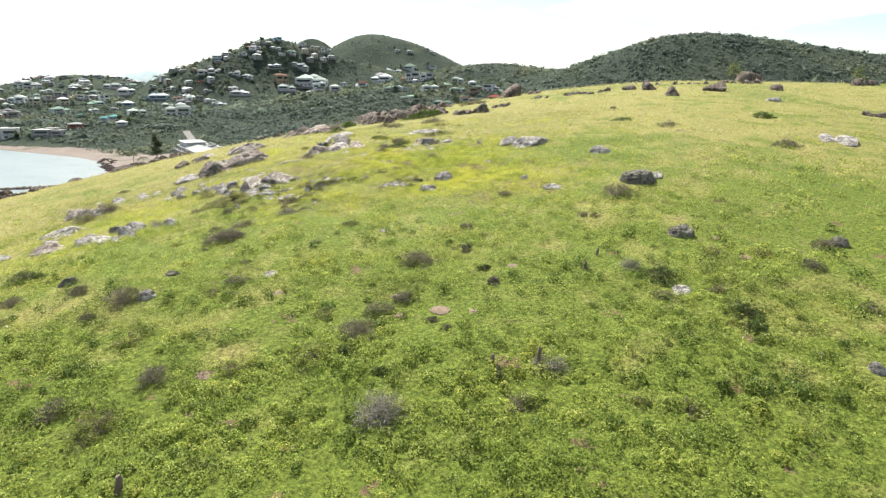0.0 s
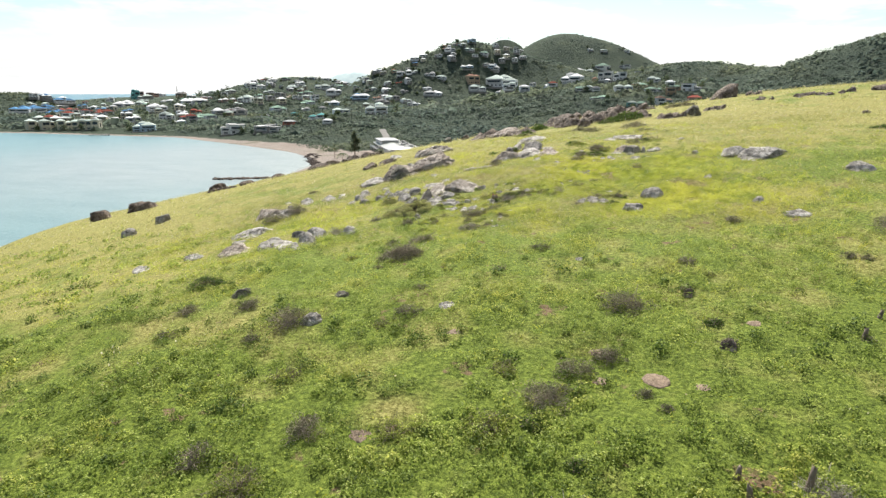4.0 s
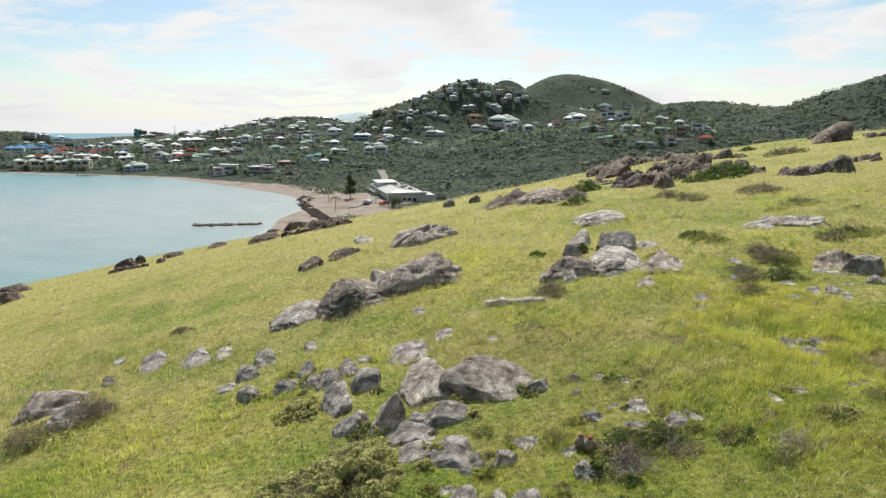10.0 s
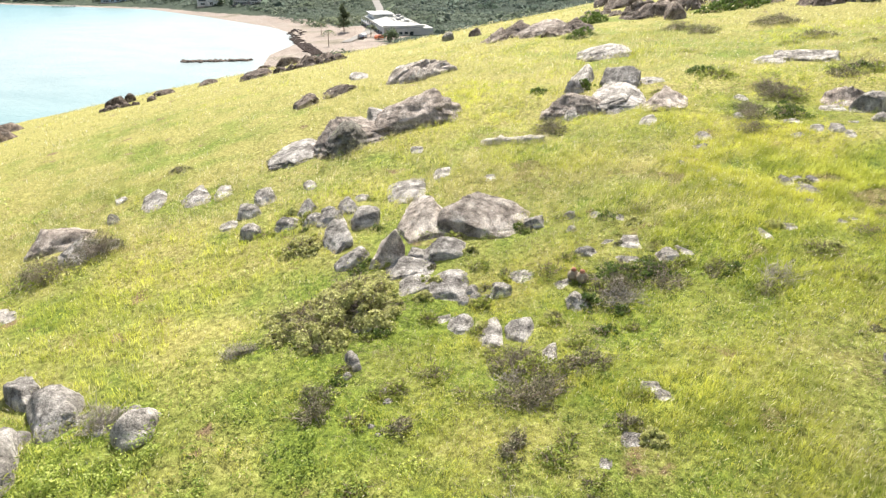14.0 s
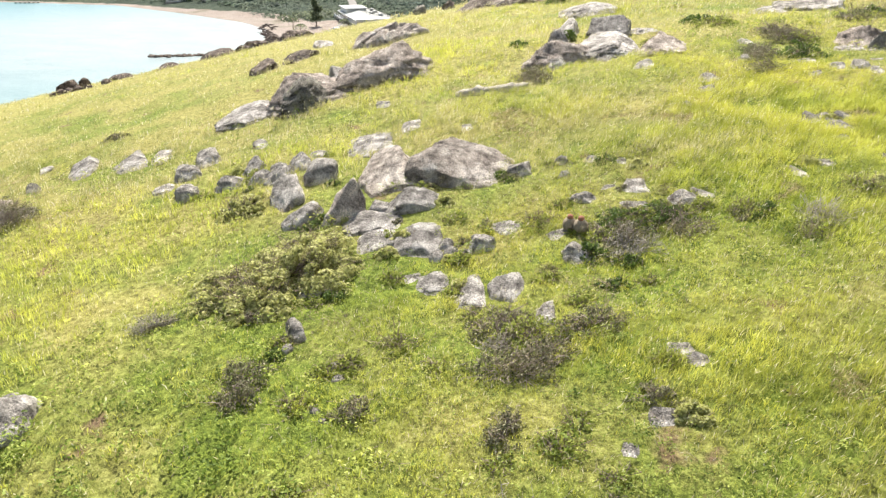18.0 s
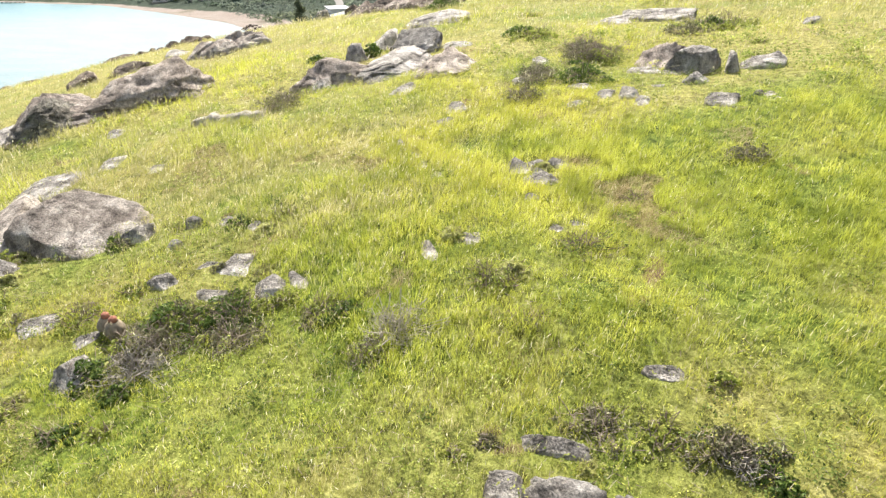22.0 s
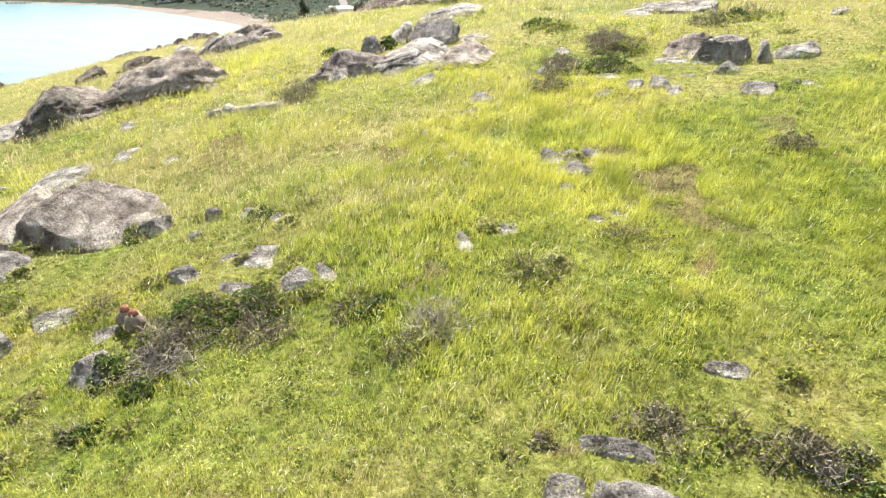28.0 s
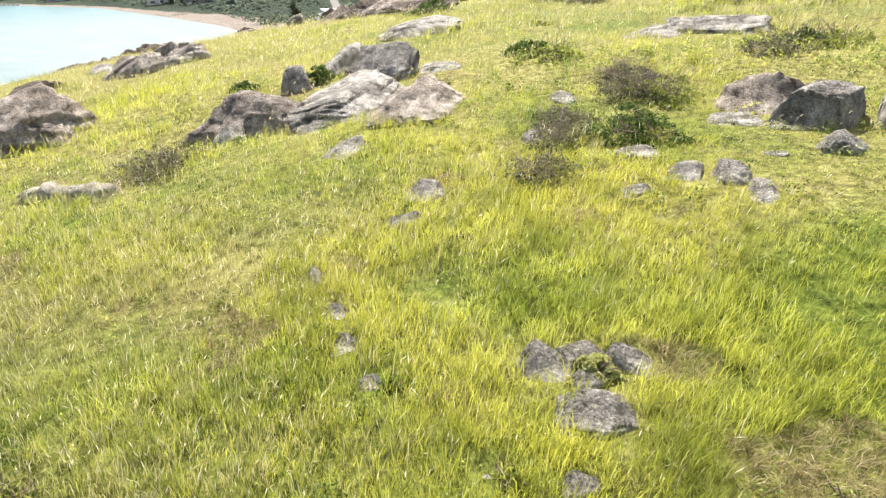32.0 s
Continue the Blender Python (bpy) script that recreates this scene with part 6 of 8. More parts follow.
molehill(-1.33, 17.42, 0.46, 0.04)
molehill(-5.94, 14.79, 0.57, 0.04)
molehill(-0.05, 17.61, 0.69, 0.04)
molehill(2.32, 20.50, 0.38, 0.04)
molehill(9.85, 22.79, 0.45, 0.04)
molehill(10.24, 20.96, 0.51, 0.04)
molehill(-1.44, 18.57, 0.35, 0.04)
molehill(0.83, 17.43, 0.49, 0.04)
molehill(-5.14, 19.07, 0.46, 0.04)

# ---- jumbled outcrops along the crest ----
def outcrop(x, y, w, d, n, size, kind, seed):
    rng = np.random.default_rng(seed)
    for _ in range(int(1.8 * n)):
        a, r = rng.uniform(0, 6.28), rng.uniform(0, 1) ** 0.6
        s = size * rng.uniform(0.3, 1.15)
        rock(x + math.cos(a) * r * w / 2, y + math.sin(a) * r * d / 2, s, s * rng.uniform(0.6, 0.9), s * rng.uniform(0.22, 0.48), rng.uniform(0, 180), kind)


outcrop(-27.5, 63.0, 5.0, 2.0, 10, 1.3, "shore", 12)
outcrop(-38.0, 82.0, 9.0, 4.0, 12, 1.5, "shore", 13)
outcrop(39.0, 87.0, 6.0, 2.0, 8, 1.2, "brown", 14)
outcrop(30.0, 80.0, 9.0, 2.0, 9, 0.9, "brown", 15)
outcrop(12.0, 69.0, 10.0, 2.5, 12, 0.8, "brown", 16)
outcrop(-42.0, 62.0, 4.0, 3.0, 9, 1.0, "shore", 17)
outcrop(-13.2, 29.2, 1.4, 0.6, 6, 0.35, "round", 25)

# ---- outcrops: x, y, width, depth, height, turn, block size, flatness ----
crag(-14.93, 48.89, 2.68, 2.30, 0.36, 18, 0.80, 0.4)

# ---- grass and herbs: past counting, so each kind is one piece ----
GRASS_DRY = leafy("dry_grass_blade", [(0.0, (0.32, 0.295, 0.133)), (0.5, (0.42, 0.395, 0.155)), (0.9, (0.50, 0.47, 0.235)), (1.0, (0.62, 0.58, 0.532))], 0.6, patch=(0.35, (0.75, 0.82, 0.6), (1.0, 0.98, 1.05)))
GRASS_GREEN = leafy("green_grass_blade", [(0.0, (0.36, 0.375, 0.050)), (0.5, (0.455, 0.48, 0.086)), (0.92, (0.53, 0.55, 0.125)), (1.0, (0.64, 0.60, 0.420))], 0.6, patch=(0.3, (0.85, 0.9, 0.8), (1.06, 1.02, 0.95)))
GRASS_DEAD = leafy("withered_grass_blade", [(0.0, (0.20, 0.155, 0.075)), (0.5, (0.38, 0.31, 0.165)), (1.0, (0.58, 0.50, 0.32))], 0.5)
SEED_HEAD = leafy("seed_head", [(0.0, (0.58, 0.53, 0.32)), (1.0, (0.86, 0.81, 0.60))], 0.45)
WEED_LEAF = leafy("weed_leaf", [(0.0, (0.045, 0.075, 0.018)), (0.5, (0.14, 0.205, 0.042)), (1.0, (0.30, 0.37, 0.085))], 0.35, patch=(0.5, (0.7, 0.8, 0.7), (1.2, 1.1, 1.0)))
HERB = leafy("broad_herb_leaf", [(0.0, (0.18, 0.25, 0.050)), (0.5, (0.36, 0.43, 0.098)), (1.0, (0.54, 0.58, 0.165))], 0.5, patch=(0.4, (0.66, 0.74, 0.62), (1.18, 1.05, 0.95)))


def field(x, y, s, seed):
    """A smooth random field, about -1 to 1, with features about s metres wide."""
    rng = np.random.default_rng(seed)
    out = np.zeros(len(x))
    for k in range(7):
        a, f = rng.uniform(0, 6.28), (0.6 + 0.35 * k) / s
        out += np.sin(f * (x * math.cos(a) + y * math.sin(a)) * 3 + rng.uniform(0, 6.28) + 1.3 * np.sin(f * (y * math.cos(a) - x * math.sin(a)) * 2 + k)) / (1 + 0.4 * k)
    return out / 2.6


HERBY = ((-6.6, 28.9, 2.2, 1.0), (-9.2, 29.3, 1.4, 0.7), (-6.6, 33.0, 3.0, 1.5), (-2.7, 34.3, 1.5, 0.9), (-8.6, 31.0, 2.6, 1.4), (-5.7, 31.9, 1.3, 0.7), (-1.4, 32.2, 1.2, 0.7), (-1.5, 41.5, 4.5, 3.0), (-9.5, 33.2, 2.2, 1.6))


def herby(x, y):
    """Where low herbs, mats and twigs crowd out the grass: 0 to 1."""
    out = sum(np.exp(-((x - cx) / a) ** 2 - ((y - cy) / b) ** 2) for cx, cy, a, b in HERBY)
    return np.clip(1.25 * out + 0.35 * field(x, y, 1.3, 23) * (out > 0.1), 0, 1)


def clear_of_rocks(x, y):
    keep = np.ones(len(x), bool)
    for rx, ry, a, b, t in ROCKS:
        dx, dy = x - rx, y - ry
        near = np.abs(dx) + np.abs(dy) < 2.2 * (a + b)
        u, v = dx * math.cos(t) + dy * math.sin(t), -dx * math.sin(t) + dy * math.cos(t)
        keep &= ~(near & ((u / a) ** 2 + (v / b) ** 2 < 0.9))
    return keep


def scatter(rng, n, x0, x1, y0, y1, outside=None):
    """Feet spread over a plot whose edges wander and fade into the next plot."""
    m = 3.0
    n = int(n * (x1 - x0 + 2 * m) * (y1 - y0 + 2 * m) / ((x1 - x0) * (y1 - y0)))
    x, y = rng.uniform(x0 - m, x1 + m, n), rng.uniform(y0 - m, y1 + m, n)
    u = x + 1.1 * np.sin(0.7 * y + 1.3 * np.sin(0.31 * x)) + rng.normal(size=n) * 0.7
    v = y + 1.1 * np.sin(0.6 * x + 1.1 * np.sin(0.37 * y)) + rng.normal(size=n) * 0.7
    keep = (u > x0) & (u < x1) & (v > y0) & (v < y1) & clear_of_rocks(x, y)
    if outside:
        keep &= ~((u > outside[0]) & (u < outside[1]) & (v > outside[2]) & (v < outside[3]))
    return x[keep], y[keep]


def grass_piece(sets, name, mat, label):
    v, f = merge(sets)
    ob = new(name, fast_mesh(name, v, f, mat))
    return tagged(ob, label, "grass", kind="stuff")


def tufts(rng, n, per, rect, hole, spread):
    """Blade feet in tufts, with the tuft's own tone and size."""
    x, y = scatter(rng, n, *rect, outside=hole)
    i = np.repeat(np.arange(len(x)), per)
    bx = x[i] + rng.normal(size=len(i)) * spread
    by = y[i] + rng.normal(size=len(i)) * spread
    k = clear_of_rocks(bx, by)
    return bx[k], by[k], i[k], len(x)


def grow_grass():
    rng = np.random.default_rng(11)
    near, mid = (-15, 7, 28.5, 44), (-32, 16, 20, 60)
    dry, green, herb, seed, dead = [], [], [], [], []
    core = (-10, 3.5, 28.6, 41)
    close = (-8.0, 0.8, 29.2, 38.5)
    left = (-24, -10, 26, 40)
    plots = ((close, None, 15000, 14, 0.0042, 0.035), (core, None, 29000, 12, 0.0043, 0.04), (near, core, 17000, 9, 0.0085, 0.055), (left, near, 13000, 9, 0.007, 0.06), ((-17, 12, 43.5, 57), near, 8500, 9, 0.010, 0.06), (mid, near, 11500, 8, 0.015, 0.08), ((-62, 60, 8, 104), mid, 11000, 8, 0.045, 0.16))
    for rect, hole, n, per, wide, spread in plots:
        x, y, i, m = tufts(rng, n, per, rect, hole, spread)
        own, size = rng.normal(size=m)[i], rng.uniform(0.45, 1.3, m)[i]
        f1, f2 = field(x, y, 9, 3), field(x, y, 2.2, 4)
        tone = -f1 * 1.0 + 0.6 * f2 - (y - 35) / 30 - np.clip((-10 - x) / 12, 0, 1) * 0.75 * (y > 24) + 0.4 * own + 0.55 * np.clip((35.5 - y) / 4, 0, 1) - 1.3 * np.exp(-((x - 8) ** 2 + (y - 11) ** 2) / 30) + 0.5 * np.exp(-((x + 4) / 5) ** 2 - ((y - 36.5) / 2.6) ** 2) + 0.15 * rng.normal(size=len(x))
        hb = herby(x, y)
        keep = (rng.uniform(size=len(x)) < 1.12 + 0.5 * f2 - 0.55 * hb) & (field(x, y, 1.1, 5) + 0.25 * own < 0.78)
        x, y, tone, f2, size = x[keep], y[keep], tone[keep], f2[keep], size[keep]
        p = np.stack([x, y, ground_z(x, y) - 0.01], 1)
        h = (0.15 + 0.06 * f2) * size * rng.uniform(0.6, 1.35, len(x)) * np.clip((y - 8) / 24, 0.4, 1.0) * (1 - 0.5 * herby(x, y))
        stalk = (rng.uniform(size=len(x)) < 0.04) & (tone < 0.45)
        h = np.where(stalk, h * 1.2 + 0.12, h)
        w = 0.98 * wide * rng.uniform(0.6, 1.4, len(x)) * np.where(stalk, 0.5, 1.0)
        gone = (field(x, y, 1.7, 15) + 0.5 * field(x, y, 0.7, 16) > 0.72) & ~stalk
        dead.append(fine_blades(p[gone], h[gone] * 0.6, w[gone], rng, 1.3))
        g = (tone > 0.0) & ~gone
        d = (tone <= 0.0) & ~gone
        dry.append(fine_blades(p[d], h[d] * 1.1, w[d] * 0.9, rng, 0.6))
        green.append(fine_blades(p[g], h[g] * 0.95, w[g], rng, 0.65))
        q = p[stalk] + np.stack([0.08 * h[stalk], 0 * h[stalk], h[stalk] * 0.9], 1)
        d = rng.normal(size=q.shape) * 0.35 + np.array([0.3, 0, 1.0])
        seed.append(leaves(q, d, rng.uniform(0.04, 0.08, len(q)) * (1 + 12 * wide), np.full(len(q), wide * 1.3), rng))
    # low broad-leaved herbs in clumps, thick on the lower slope
    for rect, hole, n, per, size in (((-15, 10, 5, 17), None, 2600, 56, 0.045), ((-18, 12, 17, 28), None, 5000, 30, 0.037), ((-12, 5, 29, 42), None, 3000, 32, 0.017), ((-19, 13, 27, 44), (-12, 5, 29, 42), 2300, 34, 0.034), ((-44, 30, 2, 27), (-17, 11, 5, 27), 2600, 24, 0.085), ((-44, 30, 27, 37), (-19, 13, 27, 44), 1300, 28, 0.075)):
        x, y = scatter(rng, n, *rect, outside=hole)
        f2 = field(x, y, 2.6, 8)
        keep = rng.uniform(size=len(x)) < np.clip(0.6 + 0.9 * f2 - 0.012 * (y - 22) + 0.8 * herby(x, y), 0.06, 1)
        x, y = x[keep], y[keep]
        i = np.repeat(np.arange(len(x)), per)
        rad, tall = (0.12 + 0.4 * rng.uniform(size=len(x)) ** 2)[i] * (size / 0.045) ** 0.5, rng.uniform(0.05, 0.12 + 3.2 * size, len(x))[i]
        d = rng.normal(size=(len(i), 3))
        d /= np.linalg.norm(d, axis=1)[:, None]
        d[:, 2] = np.abs(d[:, 2])
        px, py = x[i] + d[:, 0] * rad, y[i] + d[:, 1] * rad
        p = np.stack([px, py, ground_z(px, py) + 0.02 + d[:, 2] * tall], 1)
        herb.append(leaf_cover(p, d * np.array([1, 1, 1.3]), rng.uniform(0.8, 1.7, len(i)) * size, rng.uniform(0.6, 1.1, len(i)) * size, rng))
    # taller dark weeds here and there on the lower slope
    weeds = []
    for rect, n, per, size in (((-17, 12, 5, 20), 560, 100, 0.042), ((-17, 12, 20, 27), 120, 90, 0.04), ((-40, 30, 2, 24), 240, 80, 0.07), ((-14, 7, 28, 44), 1100, 70, 0.021)):
        x, y = scatter(rng, n, *rect)
        k = rng.uniform(size=len(x)) < np.where(y < 27, 1.0, 0.2 + 0.8 * herby(x, y))
        x, y = x[k], y[k]
        i = np.repeat(np.arange(len(x)), per)
        rad, tall = rng.uniform(0.14, 0.46, len(x))[i] * (size / 0.045) ** 0.6, rng.uniform(0.12, 0.34, len(x))[i] * (size / 0.045) ** 0.6
        d = rng.normal(size=(len(i), 3))
        d /= np.linalg.norm(d, axis=1)[:, None]
        d[:, 2] = np.abs(d[:, 2])
        q = rng.uniform(0.5, 1.0, len(i))
        px, py = x[i] + d[:, 0] * rad * q, y[i] + d[:, 1] * rad * q * 0.8
        p = np.stack([px, py, ground_z(px, py) + d[:, 2] * tall * q], 1)
        weeds.append(leaf_cover(p, d, rng.uniform(0.7, 1.5, len(i)) * size, rng.uniform(0.45, 0.9, len(i)) * size, rng))
    # dead twigs and stalks lying in the herbs
    x, y = scatter(rng, 1800, -14, 7, 28, 43)
    keep = rng.uniform(size=len(x)) < 0.12 + 0.8 * herby(x, y)
    i = np.repeat(np.arange(len(x))[keep], 9)
    px, py = x[i] + rng.normal(size=len(i)) * 0.13, y[i] + rng.normal(size=len(i)) * 0.13
    a = np.stack([px, py, ground_z(px, py) + rng.uniform(0.01, 0.07, len(i))], 1)
    d = rng.normal(size=(len(i), 3)) * np.array([1, 1, 0.35])
    b = a + d / np.linalg.norm(d, axis=1)[:, None] * rng.uniform(0.03, 0.12, len(i))[:, None] + np.array([0, 0, 0.015])
    grass_piece([twigs(a, b, np.full(len(i), 0.0024), np.full(len(i), 0.001))], "dead_twigs", PALE_TWIG, "bleached dead twigs lying among the herbs")
    grass_piece(weeds, "tall_weeds", WEED_LEAF, "dark green clumps of taller weeds")
    grass_piece(seed, "grass_seed_heads", SEED_HEAD, "pale straw-coloured seed heads above the grass")
    grass_piece(dead, "withered_grass", GRASS_DEAD, "flattened patches of brown withered grass")
    grass_piece(dry, "dry_grass", GRASS_DRY, "golden dry meadow grass bent by the wind")
    grass_piece(green, "green_grass", GRASS_GREEN, "bright green meadow grass on the slope")
    grass_piece(herb, "herbs", HERB, "low broad-leaved green herbs among the grass")


grow_grass()

# ---- the village across the bay ----
WALLS = {k: plain("wall_" + k, c, 0.95, vary=0.1, scale=0.6, tone=0.35) for k, c in dict(white=(0.84, 0.84, 0.82), cream=(0.72, 0.66, 0.51), blue=(0.48, 0.60, 0.70), grey=(0.48, 0.47, 0.45), teal=(0.20, 0.48, 0.46), red=(0.42, 0.16, 0.11), tan=(0.52, 0.40, 0.28), pink=(0.62, 0.42, 0.36)).items()}
ROOFS = {k: plain("roof_" + k, c, 0.95, vary=0.12, scale=0.9, tone=0.5) for k, c in dict(white=(0.76, 0.77, 0.77), sage=(0.50, 0.57, 0.52), green=(0.27, 0.40, 0.31), blue=(0.10, 0.24, 0.42), red=(0.27, 0.075, 0.055), teal=(0.10, 0.28, 0.28), grey=(0.30, 0.30, 0.30), tan=(0.36, 0.21, 0.15), brown=(0.20, 0.13, 0.10), flat=(0.50, 0.50, 0.49)).items()}
GLASS = plain("dark_window", (0.035, 0.045, 0.055), 0.12, vary=0.2)
CONCRETE = plain("concrete", (0.25, 0.24, 0.22), 0.9, vary=0.18, scale=0.5)
TIMBER = plain("white_timber", (0.66, 0.65, 0.62), 0.7)
HOUSES = []


def hip_roof(w, d, z, rise, over):
    """A hip roof with eaves and a thickness of its own."""
    bm = bmesh.new()
    a, b, t = w / 2 + over, d / 2 + over, 0.22
    ridge = max(a - b, 0.12 * a) if a >= b else 0.12 * a
    ry = 0.0 if a >= b else b - a
    low = [bm.verts.new((x, y, z)) for x, y in ((-a, -b), (a, -b), (a, b), (-a, b))]
    eave = [bm.verts.new((x, y, z + t)) for x, y in ((-a, -b), (a, -b), (a, b), (-a, b))]
    if a >= b:
        top = [bm.verts.new((-ridge, 0, z + rise)), bm.verts.new((ridge, 0, z + rise))]
        faces = [(eave[0], eave[1], top[1], top[0]), (eave[1], eave[2], top[1]), (eave[2], eave[3], top[0], top[1]), (eave[3], eave[0], top[0])]
    else:
        top = [bm.verts.new((0, -ry, z + rise)), bm.verts.new((0, ry, z + rise))]
        faces = [(eave[0], eave[1], top[0]), (eave[1], eave[2], top[1], top[0]), (eave[2], eave[3], top[1]), (eave[3], eave[0], top[0], top[1])]
    for f in faces:
        bm.faces.new(f)
    bm.faces.new(low[::-1])
    for i in range(4):
        j = (i + 1) % 4
        bm.faces.new((low[i], low[j], eave[j], eave[i]))
    return bm


def unit_window():
    """A window one metre square: a dark pane set back in a pale frame."""
    bm = bmesh.new()
    box_bm(bm, -0.5, 0.5, -0.02, 0.06, -0.5, 0.5)
    me = bpy.data.meshes.new("window")
    bm.to_mesh(me)
    bm.free()
    me.materials.append(GLASS)
    return me


WINDOW = unit_window()


def unit_frame():
    """The pale frame round such a window, with a bar down the middle."""
    bm = bmesh.new()
    for x0, x1, z0, z1 in ((-0.56, -0.5, -0.56, 0.56), (0.5, 0.56, -0.56, 0.56), (-0.5, 0.5, 0.5, 0.56), (-0.5, 0.5, -0.56, -0.5), (-0.03, 0.03, -0.5, 0.5)):
        box_bm(bm, x0, x1, -0.05, 0.06, z0, z1)
    me = bpy.data.meshes.new("frame")
    bm.to_mesh(me)
    bm.free()
    me.materials.append(TIMBER)
    return me


FRAME = unit_frame()


def house(x, y, base, w, d, h, turn, wall, roof, storeys):
    """A villa of one to three volumes, each with its own walls and roof, on a terrace."""
    rng = np.random.default_rng(int(abs(x * 17 + y * 29)) % 99991)
    root = new("house")
    root.matrix_world = pose(x, y, base, 0, 0, turn)
    w, d = w * 0.92, d * 0.9
    h = max(h, 2.4 * storeys + 0.9) if w < 26 else h
    vols = [(0.0, 0.0, w, d, 1.0)]
    if w > 9:
        k, side = rng.uniform(0.52, 0.66), rng.choice([-1, 1])
        vols = [(-side * w * (1 - k) / 2, 0.0, w * k, d, 1.0), (side * w * k / 2 * 0.98, -d * rng.uniform(-0.12, 0.2), w * (1 - k), d * rng.uniform(0.55, 0.85), rng.uniform(0.72, 0.95))]
    if w > 13:
        vols.append((rng.uniform(-0.2, 0.2) * w, d * 0.5, w * 0.4, d * 0.5, rng.uniform(0.95, 1.15)))
    for cx, cy, vw, vd, f in vols:
        rise = 0.45 if roof == "flat" else min(0.34 * h, 0.24 * min(vw, vd) + 0.3)
        eaves = h * f - rise
        wallp = part("wall", block(cx - vw / 2, cx + vw / 2, cy - vd / 2, cy + vd / 2, -3.0, eaves), WALLS[wall], root)
        if roof == "flat":
            bm = block(-vw / 2 - 0.3, vw / 2 + 0.3, -vd / 2 - 0.3, vd / 2 + 0.3, eaves, eaves + 0.4)
        else:
            bm = hip_roof(vw, vd, eaves, rise, 0.15)
        bmesh.ops.translate(bm, verts=bm.verts, vec=(cx, cy, 0))
        part("roof", bm, ROOFS[roof], root)
        if cy > d * 0.3:
            continue
        # a flat dark strip stands in for a veranda's shade under the eaves
        part("veranda_shade", block(cx - vw * 0.34, cx + vw * 0.34, cy - vd / 2 - 0.12, cy - vd / 2 - 0.04, eaves * 0.58, eaves * 0.84), GLASS, root)
        part("balcony_rail", block(cx - vw * 0.46, cx + vw * 0.46, cy - vd / 2 - 0.9, cy - vd / 2 - 0.8, eaves * 0.36, eaves * 0.55), WALLS[wall], root)
        n = max(1, min(4, int(vw / 3.0)))
        fl = eaves / storeys
        for s in range(storeys):
            for k in range(n):
                o = new("window", WINDOW)
                o.parent = root
                o.scale = (vw / n * rng.uniform(0.3, 0.6), 1.0, min(1.9, fl * rng.uniform(0.38, 0.55)))
                o.location = (cx + (k + 0.5) * vw / n - vw / 2, cy - vd / 2 - 0.03, fl * (s + 0.46))
                if y < 620:
                    p = new("frame", FRAME)
                    p.parent = o
        o = new("window", WINDOW)
        o.parent = root
        o.matrix_basis = pose(cx + vw / 2 + 0.03, cy, eaves * 0.5, 0, 0, 90) @ Matrix.Diagonal((vd * 0.3, 1.0, eaves * 0.4, 1))
    part("terrace", block(-w * 0.5, w * 0.46, -d / 2 - 0.3 * d, -d / 2 - 0.02, -3.0, 0.05), CONCRETE, root)
    colour = {"flat": "a flat white roof"}.get(roof, "a " + roof + " hipped roof")
    tall = {1: "single-storey", 2: "two-storey", 3: "three-storey"}[storeys]
    tagged(root, tall + " " + wall + " house with " + colour, "house", "houses of the village")
    HOUSES.append((x, y, max(w, d) * 0.75))
    return root

# ---- the village: x, y, base, width, depth, height, turn, wall, roof, storeys ----
house(-434, 388, 1.4, 10.5, 7.4, 7.3, 65, 'cream', 'sage', 3)
house(-423, 390, 1.4, 10.5, 7.4, 7.3, 64, 'cream', 'sage', 3)
house(-409, 392, 1.6, 10.8, 7.6, 7.3, 48, 'cream', 'sage', 3)
house(-396, 393, 1.8, 10.8, 7.5, 7.2, 36, 'cream', 'sage', 3)
house(-383, 393, 2.0, 10.3, 7.2, 6.8, 23, 'cream', 'sage', 3)
house(-334, 388, 1.7, 16.1, 11.3, 6.5, 36, 'blue', 'sage', 2)
house(-247, 366, 2.7, 15.7, 11.0, 6.1, 31, 'white', 'flat', 2)
house(-218, 361, 4.3, 15.8, 11.0, 4.3, 9, 'grey', 'flat', 1)
house(-656, 572, 4.4, 23.3, 16.3, 8.5, 27, 'white', 'blue', 2)
house(-646, 589, 4.5, 23.7, 16.6, 8.7, 73, 'white', 'blue', 2)
house(-711, 684, 13.7, 27.3, 19.1, 7.1, 54, 'white', 'blue', 1)
house(-564, 535, 4.8, 12.8, 9.0, 7.8, 34, 'white', 'red', 2)
house(-556, 544, 5.1, 13.5, 9.4, 7.9, 43, 'white', 'red', 2)
house(-526, 533, 5.3, 11.5, 8.1, 7.1, 69, 'white', 'red', 2)
house(-499, 526, 5.4, 16.4, 11.5, 6.9, 64, 'white', 'red', 2)
house(-513, 469, 3.5, 15.1, 10.5, 4.4, 66, 'cream', 'sage', 1)
house(-487, 468, 3.5, 14.8, 10.4, 3.9, 42, 'cream', 'sage', 1)
house(-455, 511, 5.0, 17.6, 12.3, 4.6, 42, 'white', 'sage', 1)
house(-469, 565, 8.7, 20.3, 14.2, 7.8, 49, 'white', 'white', 1)
house(-703, 778, 4.7, 27.2, 19.0, 10.2, 21, 'white', 'white', 1)
house(-1378, 1571, 4.2, 24.6, 17.2, 27.2, 44, 'teal', 'teal', 2)
house(-407, 544, 6.7, 11.1, 7.8, 6.3, 26, 'red', 'red', 1)
house(-371, 505, 4.4, 21.8, 15.3, 5.3, 56, 'white', 'green', 1)
